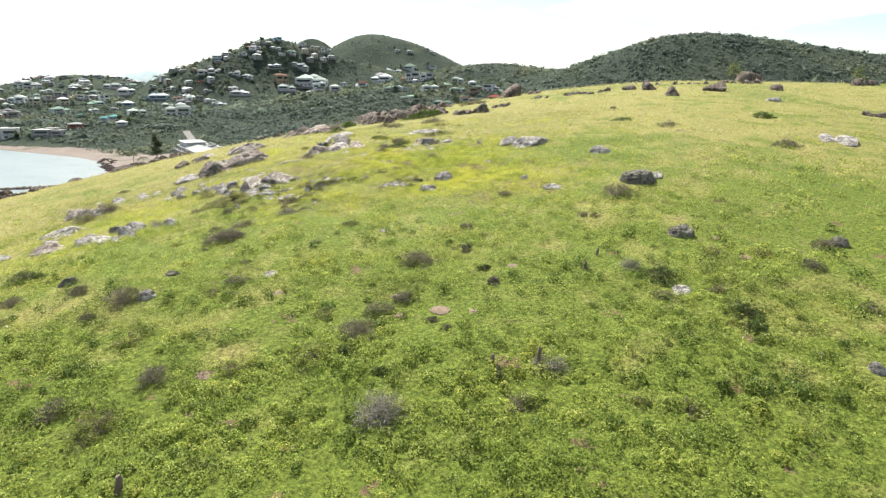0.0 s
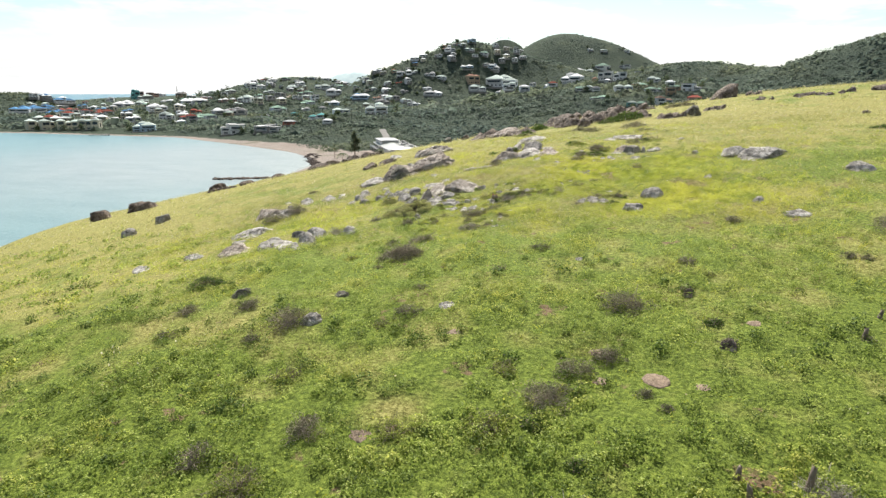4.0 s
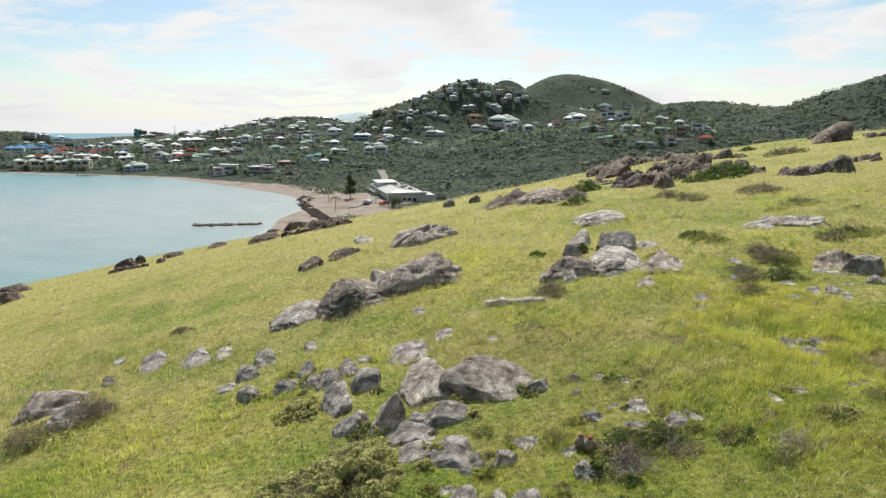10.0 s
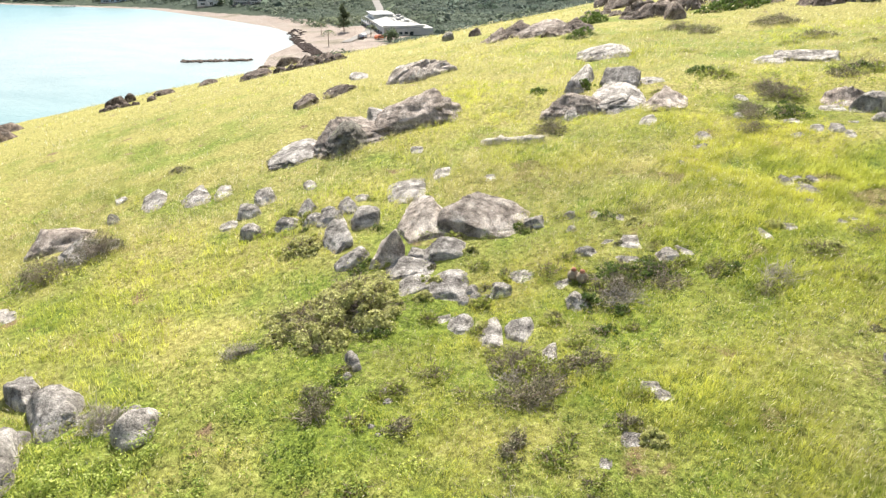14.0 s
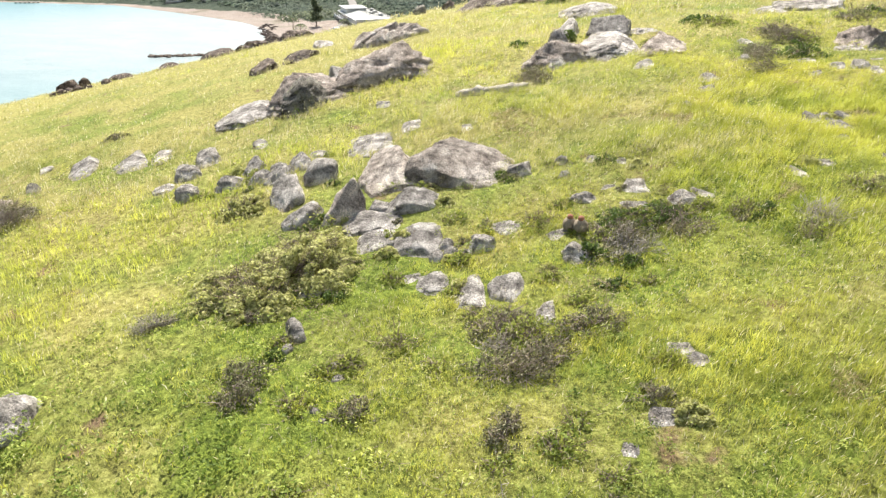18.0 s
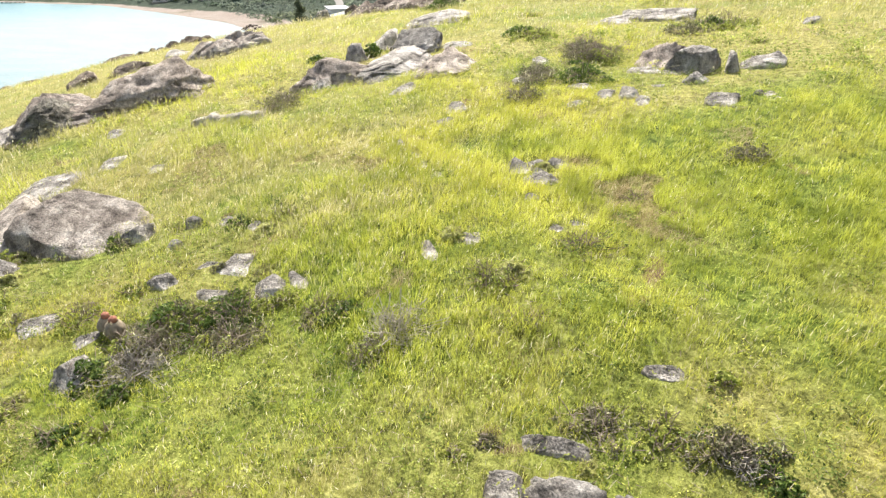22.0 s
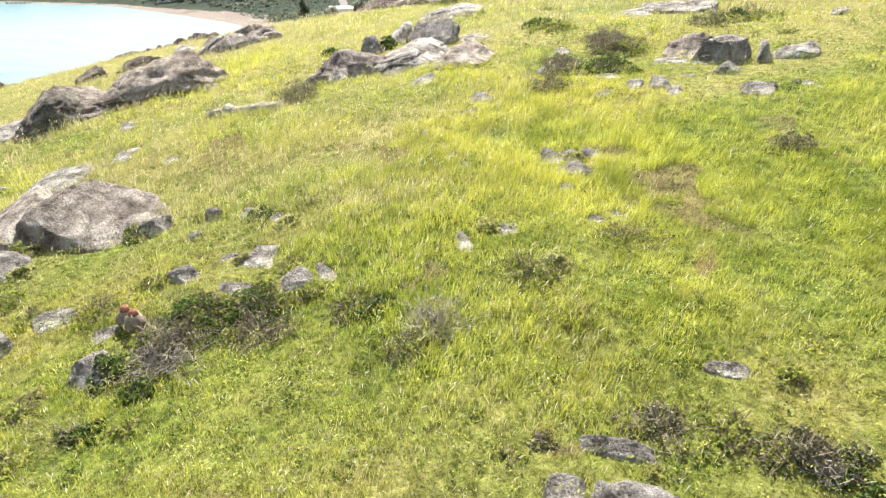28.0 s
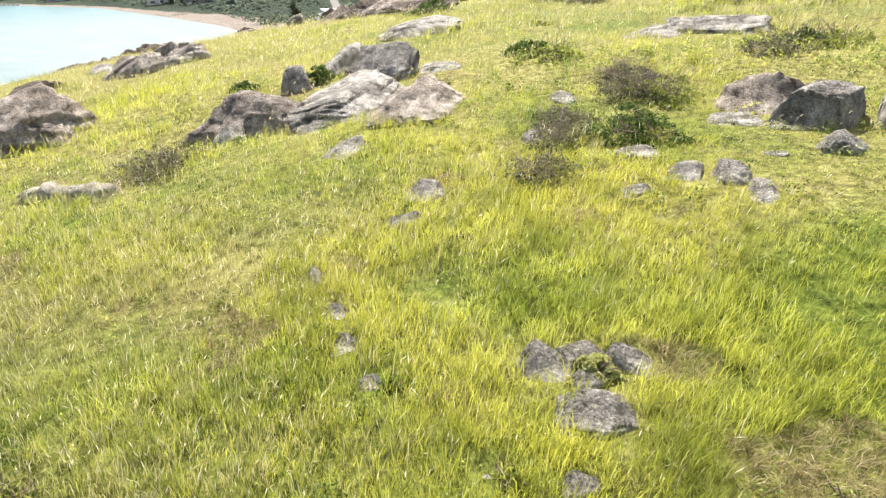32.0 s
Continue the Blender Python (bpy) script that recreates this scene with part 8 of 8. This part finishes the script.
house(-394, 947, 38.0, 9.6, 6.7, 7.0, 59, 'cream', 'sage', 2)
house(-410, 971, 43.4, 9.6, 6.7, 7.0, 50, 'white', 'sage', 2)
house(-295, 857, 8.5, 13.5, 9.5, 7.0, 20, 'white', 'sage', 2)
house(-327, 935, 40.7, 10.1, 7.1, 7.0, 57, 'white', 'white', 2)
house(-282, 839, 7.1, 12.6, 8.8, 7.0, 19, 'white', 'white', 2)
house(-355, 915, 28.6, 14.4, 10.1, 4.4, 57, 'white', 'white', 1)
house(-300, 716, 9.1, 13.8, 9.7, 7.0, 20, 'cream', 'sage', 2)
house(-206, 1071, 79.2, 9.4, 6.6, 7.0, 51, 'cream', 'white', 2)
house(-194, 1097, 88.5, 11.5, 8.1, 7.0, 9, 'white', 'flat', 2)
house(-376, 2021, 151.3, 10.8, 7.5, 4.4, 42, 'cream', 'white', 1)
house(-282, 1015, 75.7, 12.6, 8.8, 7.0, 54, 'grey', 'white', 2)
house(-211, 1059, 73.2, 11.6, 8.1, 7.0, 20, 'grey', 'white', 2)
house(-210, 1092, 92.0, 11.4, 8.0, 7.0, 10, 'cream', 'white', 2)
house(-227, 1088, 97.5, 10.4, 7.3, 7.0, 29, 'white', 'flat', 2)
house(-222, 1071, 86.8, 11.2, 7.9, 7.0, 40, 'cream', 'white', 2)
house(-361, 2033, 152.2, 11.3, 7.9, 4.4, 55, 'white', 'flat', 1)
house(-192, 1071, 73.8, 10.0, 7.0, 7.0, 16, 'white', 'white', 2)
house(-182, 1086, 79.5, 12.1, 8.4, 4.4, 31, 'white', 'white', 1)
house(-261, 1532, 113.4, 12.9, 9.0, 7.0, 23, 'cream', 'white', 2)
house(-194, 965, 22.6, 13.7, 9.6, 7.0, 36, 'white', 'white', 2)
house(-117, 934, 31.2, 16.6, 11.6, 7.0, 45, 'white', 'white', 2)
house(-152, 1008, 34.1, 10.0, 7.0, 7.0, 14, 'white', 'white', 2)
house(-36, 881, 36.2, 10.3, 7.2, 7.0, 59, 'grey', 'white', 2)
house(-121, 1001, 36.2, 11.3, 7.9, 4.4, 41, 'cream', 'white', 1)


# ---- the beach house, its yard, and the trees by the beach ----
def beach_house():
    root = new("beach_house")
    root.matrix_world = pose(-103, 280, 2.0, 0, 0, 31)
    W, Dp = 15.0, 46.0
    part("wall", block(-W / 2, W / 2, -Dp / 2, Dp / 2, -2, 4.9), plain("weathered_white_wall", (0.46, 0.46, 0.45), 0.9, vary=0.2, scale=0.3), root)
    bm = bmesh.new()      # a low-pitched main roof, a raised flat roof at the back and ribs along it
    a, b, z = W / 2 + 0.5, Dp / 2 + 0.5, 4.9
    c = [bm.verts.new(p) for p in ((-a, -b, z), (a, -b, z), (a, b, z), (-a, b, z), (-2, -b + 5, z + 1.7), (-2, b, z + 1.7))]
    for f in ((0, 1, 4), (1, 2, 5, 4), (2, 3, 5), (3, 0, 4, 5), (3, 2, 1, 0)):
        bm.faces.new([c[i] for i in f])
    part("roof", bm, plain("pale_green_sheet_roof", (0.175, 0.20, 0.19), 0.5, vary=0.12, scale=0.4), root)
    for k in range(9):      # standing seams and a few units on the roof
        bm = bmesh.new()
        y0 = -b + 6 + k * 4.4
        q = [bm.verts.new(p) for p in ((-2, y0, z + 1.72), (a, y0, z + 0.04), (a, y0 + 0.25, z + 0.04), (-2, y0 + 0.25, z + 1.72), (-2, y0, z + 1.9), (a, y0, z + 0.2), (a, y0 + 0.25, z + 0.2), (-2, y0 + 0.25, z + 1.9))]
        for f in ((4, 5, 6, 7), (0, 1, 5, 4), (2, 3, 7, 6), (1, 2, 6, 5), (3, 0, 4, 7)):
            bm.faces.new([q[i] for i in f])
        part("roof_seam", bm, CONCRETE, root)
    for cx, cy in ((3.5, -12), (4.2, 2), (1.5, -5), (5.0, 12)):
        part("roof_unit", block(cx - 0.8, cx + 0.8, cy - 1, cy + 1, 5.0, 6.9), WALLS["grey"], root)
    part("parapet", block(-W / 2 - 0.3, W / 2 + 0.6, -Dp / 2 - 0.6, -Dp / 2 - 0.3, 4.4, 5.5), WALLS["white"], root)
    part("upper_storey", block(-W / 2 + 1, W / 2 - 6, 6, Dp / 2 - 1, 4.9, 7.6), WALLS["white"], root)
    part("upper_roof", block(-W / 2 + 0.3, W / 2 - 5.4, 5.3, Dp / 2 - 0.3, 7.6, 7.95), ROOFS["white"], root)
    part("balcony", block(-W / 2 - 2.2, -W / 2 - 0.02, -4, Dp / 2 - 2, 2.3, 2.6), CONCRETE, root)
    part("balcony_rail", block(-W / 2 - 2.2, -W / 2 - 2.08, -4, Dp / 2 - 2, 2.6, 3.5), WALLS["white"], root)
    for k in range(6):
        part("post", block(-W / 2 - 2.2, -W / 2 - 1.95, -4 + k * 5.0, -3.75 + k * 5.0, -1, 4.9), WALLS["white"], root)
        part("window", block(-W / 2 - 0.08, -W / 2 + 0.05, -2.8 + k * 4.3, 0.2 + k * 4.3, 2.9, 4.3), GLASS, root)
        part("shop_window", block(-W / 2 - 0.08, -W / 2 + 0.05, -19 + k * 6.2, -15.6 + k * 6.2, 0.4, 1.9), GLASS, root)
    for k in range(5):
        part("front_window", block(-W / 2 + 1.2 + k * 2.1, -W / 2 + 2.5 + k * 2.1, -Dp / 2 - 1.58, -Dp / 2 - 1.45, 0.9, 2.3), GLASS, root)
    part("grey_annex", block(-W / 2 + 1.0, W / 2 + 3.5, -Dp / 2 - 1.5, -Dp / 2 + 12, -2, 3.9), WALLS["grey"], root, "bare grey concrete annex")
    part("annex_door", block(W / 2 - 5.5, W / 2 - 4.2, -Dp / 2 - 1.58, -Dp / 2 - 1.45, -0.2, 2.1), GLASS, root)
    for p in root.children:
        p.data.transform(Matrix.Diagonal((1, 1, 0.68, 1)))
    tagged(root, "long white two-storey beach house with a pale green roof", "building")
    HOUSES.append((-103, 280, 24))
    HOUSES.append((-94, 263, 14))


beach_house()


def car(x, y, turn, colour, label):
    root = new("car")
    root.matrix_world = pose(x, y, float(ground_z(x, y)) + 0.02, 0, 0, turn)
    bm = bmesh.new()
    prof = ((-2.1, 0.35), (2.1, 0.35), (2.1, 0.75), (1.2, 0.92), (0.6, 1.45), (-1.3, 1.48), (-2.05, 0.95))
    l = [bm.verts.new((px, -0.85, pz)) for px, pz in prof]
    r = [bm.verts.new((px, 0.85, pz)) for px, pz in prof]
    bm.faces.new(l)
    bm.faces.new(r[::-1])
    for i in range(len(prof)):
        j = (i + 1) % len(prof)
        bm.faces.new((l[j], l[i], r[i], r[j]))
    bmesh.ops.recalc_face_normals(bm, faces=bm.faces)
    part("body", bm, plain("car_paint", colour, 0.25, vary=0.02), root)
    for s in (-1, 1):
        part("headlight" if s > 0 else "tail_light", block(2.08 * s - 0.04, 2.08 * s + 0.03, -0.7, -0.45, 0.55, 0.7), TIMBER if s > 0 else WALLS["red"], root)
        part("side_window", block(-1.2, 0.5, s * 0.86 - 0.01, s * 0.86 + 0.01, 0.98, 1.36), GLASS, root)
        for wx in (-1.3, 1.3):
            bm = bmesh.new()
            bmesh.ops.create_cone(bm, cap_ends=True, segments=14, radius1=0.34, radius2=0.34, depth=0.22)
            bmesh.ops.rotate(bm, verts=bm.verts, matrix=Euler((radians(90), 0, 0)).to_matrix())
            bmesh.ops.translate(bm, verts=bm.verts, vec=(wx, s * 0.78, 0.34))
            wheel = part("wheel", bm, GLASS, root)
            bm = bmesh.new()
            bmesh.ops.create_cone(bm, cap_ends=True, segments=12, radius1=0.19, radius2=0.16, depth=0.03)
            bmesh.ops.rotate(bm, verts=bm.verts, matrix=Euler((radians(90 * s), 0, 0)).to_matrix())
            bmesh.ops.translate(bm, verts=bm.verts, vec=(wx, s * 0.9, 0.34))
            part("rim", bm, CONCRETE, wheel, "grey metal wheel rim")
    tagged(root, label, "car", "parked cars")


car(-103, 250, 120, (0.75, 0.75, 0.75), "white car parked on the sandy yard")
car(-102, 245, 125, (0.05, 0.06, 0.09), "dark blue car parked on the sandy yard")
car(-95, 246, 60, (0.55, 0.16, 0.06), "orange car parked beside the beach house")

BARK = plain("bark", (0.16, 0.12, 0.09), 0.95, vary=0.3, scale=4)
TREE_LEAF = leafy("tree_leaf", [(0.0, (0.060, 0.082, 0.048)), (0.5, (0.096, 0.127, 0.070)), (1.0, (0.14, 0.175, 0.092))], 0.5)
PALE_LEAF = leafy("pale_tree_leaf", [(0.0, (0.10, 0.13, 0.05)), (0.5, (0.19, 0.23, 0.09)), (1.0, (0.30, 0.33, 0.16))], 0.3)
NEEDLE = leafy("casuarina_needles", [(0.0, (0.045, 0.062, 0.034)), (0.5, (0.080, 0.104, 0.055)), (1.0, (0.13, 0.155, 0.08))], 0.4)


def tree(x, y, h, spread, seed, leaf=None, n=420, leaf_size=0.5, trunk=0.12, low=0.3, label="dark green round-headed tree between the houses", conic=False):
    """A tapered trunk with limbs and a crown of many leaf clumps with gaps."""
    rng = np.random.default_rng(seed)
    root = new("tree")
    root.location = (x, y, float(ground_z(x, y)) - 0.1)
    top = np.array([rng.normal() * 0.04 * h, rng.normal() * 0.04 * h, h * 0.8])
    A, B, R0, R1 = [np.zeros(3)], [top], [trunk], [trunk * 0.3]
    tips = []
    nl = 26 if conic else 11
    for k in range(nl):
        f = rng.uniform(low, 0.97)
        a = rng.uniform(0, 6.28)
        reach = spread * (1.05 - f if conic else rng.uniform(0.5, 1.0)) * (0.9 if conic else math.sin(math.pi * min(0.95, f * 0.85 + 0.1)))
        s = top * f
        e = s + np.array([math.cos(a) * reach, math.sin(a) * reach, h * (0.05 if conic else rng.uniform(0.08, 0.22))])
        A.append(s), B.append(e), R0.append(trunk * 0.4), R1.append(trunk * 0.12)
        tips.append((s, e))
    tv, tf = twigs(np.array(A), np.array(B), np.array(R0), np.array(R1))
    child("trunk", fast_mesh("trunk", tv, tf, BARK), root)
    i = rng.integers(0, len(tips), n)
    t = rng.uniform(0.35, 1.1, n)[:, None]
    S, E = np.array([q[0] for q in tips])[i], np.array([q[1] for q in tips])[i]
    P = S + (E - S) * t + rng.normal(size=(n, 3)) * spread * (0.09 if conic else 0.17)
    D = rng.normal(size=(n, 3)) + np.array([0, 0, -0.3 if conic else 0.3])
    lv, lf = leaves(P, D, rng.uniform(0.6, 1.3, n) * leaf_size, rng.uniform(0.4, 0.9, n) * leaf_size * (0.5 if conic else 1), rng)
    child("crown", fast_mesh("crown", lv, lf, leaf or TREE_LEAF), root)
    return tagged(root, label, "tree", "trees round the bay")


tree(-119, 268, 13.0, 3.6, 1, NEEDLE, 1100, 1.1, 0.3, 0.15, "tall dark casuarina tree at the back of the beach", True)
tree(-88, 238, 4.6, 3.2, 3, TREE_LEAF, 700, 0.6, 0.2, 0.1, "bushy dark green tree in front of the beach house")
tree(-60, 262, 4.0, 4.0, 4, TREE_LEAF, 700, 0.6, 0.2, 0.1, "bushy dark green tree beside the beach house")


def palm(x, y, h, seed):
    rng = np.random.default_rng(seed)
    root = new("palm_tree")
    root.location = (x, y, float(ground_z(x, y)) - 0.1)
    tv, tf = twigs(np.array([[0, 0, 0.0], [0.1, 0, h * 0.5]]), np.array([[0.1, 0, h * 0.5], [0.3, 0.1, h]]), np.array([0.16, 0.13]), np.array([0.13, 0.1]))
    child("trunk", fast_mesh("trunk", tv, tf, BARK), root)
    for k in range(11):
        a = k * 0.571 + rng.uniform(-0.2, 0.2)
        d = np.array([math.cos(a), math.sin(a), 0])
        s = np.linspace(0, 1, 9)[:, None]
        mid = np.array([0.3, 0.1, h]) + d * s * 2.1 + np.array([0, 0, 1.0]) * (0.9 * s - 2.4 * s ** 2)
        side = np.array([-d[1], d[0], 0])
        P = np.concatenate([mid[1:], mid[1:]])
        D = np.concatenate([side + d * 0.5 + [0, 0, -0.4]] * 8 + [-side + d * 0.5 + [0, 0, -0.4]] * 8).reshape(-1, 3)
        lv, lf = leaves(P, D, np.full(16, 0.95), np.full(16, 0.15), rng)
        child("frond", fast_mesh("frond", lv, lf, PALE_LEAF if k % 3 == 0 else TREE_LEAF), root)
    return tagged(root, "small coconut palm on the edge of the beach", "palm tree", "palms by the beach")


palm(-107, 229, 5.2, 5)
palm(-101, 252, 4.2, 6)
palm(-126, 262, 4.6, 7)

# road up the valley behind the beach house
def road():
    pts = np.array([(-104, 236), (-106, 258), (-112, 286), (-121, 312), (-134, 345), (-143, 362)], float)
    t = np.linspace(0, len(pts) - 1, 60)
    c = np.stack([np.interp(t, range(len(pts)), pts[:, k]) for k in (0, 1)], 1)
    d = np.gradient(c, axis=0)
    d /= np.linalg.norm(d, axis=1)[:, None]
    s = np.stack([-d[:, 1], d[:, 0]], 1) * 1.9
    rows = []
    for k in (1, 0, -1):
        q = c + s * k
        rows.append(np.column_stack([q, ground_z(q[:, 0], q[:, 1]) + (0.35 if k == 0 else 0.25)]))
    V = np.stack(rows, 1).reshape(-1, 3)
    F = [(3 * i + k, 3 * i + k + 1, 3 * i + k + 4, 3 * i + k + 3) for i in range(59) for k in (0, 1)]
    ob = mesh_object("road", V.tolist(), F, plain("pale_concrete_road", (0.15, 0.142, 0.13), 0.9, vary=0.15, scale=0.4))
    tagged(ob, "pale concrete road climbing behind the beach house", "road", kind="structure")
    return c


ROAD = road()


def jetty():
    root = new("jetty")
    root.matrix_world = pose(-349, 362, 0, 0, 0, 28)
    part("deck", block(-6.5, 6.5, -1.2, 1.2, 0.75, 1.0), CONCRETE, root)
    for k in range(6):
        for s in (-1, 1):
            part("pile", block(-6 + k * 2.4 - 0.15, -6 + k * 2.4 + 0.15, s - 0.15, s + 0.15, -2.0, 0.76), GLASS, root)
    tagged(root, "low dark jetty on piles at the edge of the bay", "jetty")


jetty()


def antenna_mast(x, y, h):
    root = new("antenna_mast")
    root.location = (x, y, float(ground_z(x, y)) - 0.2)
    for k in range(3):
        a = k * 2.094
        tv, tf = twigs(np.array([[0.9 * math.cos(a), 0.9 * math.sin(a), 0.0]]), np.array([[0.2 * math.cos(a), 0.2 * math.sin(a), h]]), np.array([0.14]), np.array([0.1]))
        child("leg", fast_mesh("leg", tv, tf, CONCRETE), root)
    for k in range(7):
        z, r = h * (k + 0.5) / 7, 0.9 - 0.7 * (k + 0.5) / 7
        P = np.array([[r * math.cos(a), r * math.sin(a), z] for a in (0, 2.094, 4.189)])
        tv, tf = twigs(P, np.roll(P, -1, 0), np.full(3, 0.06), np.full(3, 0.06))
        child("brace", fast_mesh("brace", tv, tf, CONCRETE), root)
    tagged(root, "thin grey lattice antenna mast above the village", "mast")


antenna_mast(-481, 613, 17)

# the rubble breakwater and the weed washed up on the beach
_rng = np.random.default_rng(21)
for _k in range(76):
    _t = (_k // 2) / 37
    _x, _y = -139 + 18 * _t + _rng.normal() * 0.35, 193.8 + 8 * _t + _rng.normal() * 0.6
    _v, _f = rock_shape("shore", 2, _rng)
    _s = _rng.uniform(0.45, 0.8)
    _ob = new("breakwater_stone", fast_mesh("stone", _v * np.array([_s * 1.2, _s, _s * 0.7]), [_f], SHORE_ROCK))
    _ob.location = (_x, _y, _rng.uniform(0.0, 0.25))
    tagged(_ob, "dark angular stone in a low rubble breakwater", "rock", "stones of the breakwater")


def foam_line():
    """The white lip of spent waves along the beach."""
    pts = np.array(SHORE[1:10], float)
    t = np.linspace(0, len(pts) - 1, 420)
    c = np.stack([np.interp(t, range(len(pts)), pts[:, k]) for k in (0, 1)], 1)
    for _ in range(12):
        c[1:-1] = (c[:-2] + 2 * c[1:-1] + c[2:]) / 4
    d = np.gradient(c, axis=0)
    d /= np.linalg.norm(d, axis=1)[:, None]
    s = np.stack([-d[:, 1], d[:, 0]], 1)
    k = np.arange(len(c))
    a = 0.4 + 0.4 * np.sin(k * 0.09) + 0.2 * np.sin(k * 0.31 + 1)
    b = a + 0.65 + 0.35 * np.sin(k * 0.07 + 2) + 0.25 * np.sin(k * 0.23)
    V = np.stack([np.column_stack([c - s * (-a)[:, None], np.full(len(c), 0.05)]), np.column_stack([c - s * (-b)[:, None], np.full(len(c), 0.04)])], 1).reshape(-1, 3)
    F = [(2 * i, 2 * i + 1, 2 * i + 3, 2 * i + 2) for i in range(len(c) - 1)]
    ob = mesh_object("foam", V.tolist(), F, plain("sea_foam", (0.23, 0.245, 0.24), 0.7, vary=0.35, scale=0.8))
    tagged(ob, "white foam of spent waves along the beach", "foam", kind="stuff")


foam_line()
WEED = plain("washed_up_weed", (0.022, 0.013, 0.010), 0.95, vary=0.4, scale=2, relief=0.6, dist=0.1)


def weed_line():
    sets = []
    pts = np.array([(-150, 284), (-146, 270), (-137, 256), (-128, 244), (-121, 234), (-113, 222), (-104, 211)], float)
    rng = np.random.default_rng(31)
    for k in range(260):
        t = rng.uniform(0, len(pts) - 1.001)
        i = int(t)
        p = pts[i] + (pts[i + 1] - pts[i]) * (t - i) + np.array([0.8, -0.6]) * rng.choice([2.0, 6.0, 11.0]) * rng.uniform(0.6, 1.2)
        v, f = ICO[2]
        v = v * (1 + lumps(v, rng, ((2.5, 0.1), (6, 0.06))))[:, None] * np.array([rng.uniform(0.6, 2.6), rng.uniform(0.3, 0.9), rng.uniform(0.12, 0.25)])
        a = 2.2 + rng.normal() * 0.3
        v = np.stack([v[:, 0] * math.cos(a) - v[:, 1] * math.sin(a), v[:, 0] * math.sin(a) + v[:, 1] * math.cos(a), v[:, 2]], 1)
        sets.append((v + np.array([p[0], p[1], float(ground_z(p[0], p[1])) + 0.05]), [f]))
    v, f = merge(sets)
    tagged(new("seaweed", fast_mesh("seaweed", v, f, WEED, smooth=True)), "dark brown seaweed washed up along the beach", "seaweed", kind="stuff")


weed_line()

# scrub over the hills, past counting
def scrub():
    rng = np.random.default_rng(41)
    n = 90000
    th = rng.uniform(-0.72, 0.95, n)
    r = np.where(rng.random(n) < 0.5, 175 + 1050 * rng.random(n) ** 0.75, 175 * np.exp(rng.random(n) ** 0.85 * math.log(2300 / 175)))
    x, y = -5 - r * np.sin(th), 28 + r * np.cos(th)
    # leave out the far sides of the hills
    z, seen = ground_z(x, y) + 3, np.full(n, True)
    for k in np.linspace(0.08, 0.985, 46):
        seen &= ground_z(-5 + (x + 5) * k, 28 + (y - 28) * k) < 34 + (z - 34) * k
    x, y, r = x[seen], y[seen], r[seen]
    s, hl, ct = inland(x, y), headland(x, y), country(x, y)
    keep = (s > 17 + 5 * np.sin(x * 0.05)) & (ct > hl) & (np.hypot((x + 112) / 32, (y - 262) / 34) > 1) & (np.hypot((x + 97) / 22, (y - 226) / 14) > 1)
    for hx, hy, hr in HOUSES:
        keep &= np.hypot(x - hx, y - hy) > hr * 0.66
    for k in range(0, len(ROAD), 3):
        keep &= np.hypot(x - ROAD[k, 0], y - ROAD[k, 1]) > 5
    keep &= field(x, y, 60, 12) > -0.95
    x, y, r = x[keep], y[keep], r[keep]
    n, m = len(x), 7
    size = np.exp(rng.normal(size=n) * 0.38) * 1.55 * np.clip(r / 420, 0.75, 1.35) * (1 + 0.35 * field(x, y, 25, 13))
    foot = np.stack([x, y, ground_z(x, y) - 0.1 * size - 0.0005 * r], 1)
    # each bush a ragged open dome of leaf sprays
    d = rng.normal(size=(n, m, 3))
    d /= np.linalg.norm(d, axis=2)[..., None]
    d[..., 2] = np.abs(d[..., 2])
    P = foot[:, None] + d * size[:, None, None] * rng.uniform(0.7, 1.05, (n, m, 1)) * np.array([1.25, 1.25, 0.75])
    s = np.repeat(size, m)
    v, f = leaf_cover(P.reshape(-1, 3), d.reshape(-1, 3) + [0, 0, 0.5], s * rng.uniform(0.55, 1.05, n * m), s * rng.uniform(0.45, 0.88, n * m), rng)
    tagged(new("scrub", fast_mesh("scrub", v, f, SCRUB_LEAF)), "dark green coastal scrub covering the hills behind the bay", "scrub", kind="stuff")


# leaf green with its blue raised, haze of the distance put into the colour
SCRUB_LEAF = leafy("scrub_leaf", [(0.0, (0.100, 0.129, 0.106)), (0.5, (0.124, 0.156, 0.124)), (1.0, (0.150, 0.185, 0.142))], 0.6, 0.8, patch=(0.012, (0.8, 0.85, 0.9), (1.3, 1.2, 1.0)))
scrub()

# trees between the houses
_rng = np.random.default_rng(51)
for _k, (_hx, _hy, _hr) in enumerate(list(HOUSES)[:230]):
    # one tree beside or behind, one lower in front
    _a = _rng.uniform(0, 3.14) if _k % 2 else _rng.uniform(3.5, 5.9)
    _x, _y = _hx + math.cos(_a) * _hr * 1.2, _hy + math.sin(_a) * _hr * 1.1
    _h = _rng.uniform(4.5, 8.0) if _k % 2 else _rng.uniform(2.8, 4.6)
    _h *= 1 if _hy < 700 else 0.8
    tree(_x, _y, _h, _h * _rng.uniform(0.5, 0.8), 60 + _k, None, 120, 1.2 if _hy < 700 else 1.7, 0.18, 0.2)

# two small pale trees on the crest of the headland
tree(38.3, 87.5, 2.6, 1.3, 91, PALE_LEAF, 700, 0.17, 0.06, 0.35, "small pale-leaved tree on the crest of the headland")
tree(53.4, 85.0, 2.2, 1.0, 92, PALE_LEAF, 500, 0.17, 0.05, 0.35, "small wind-bent tree on the crest of the headland")
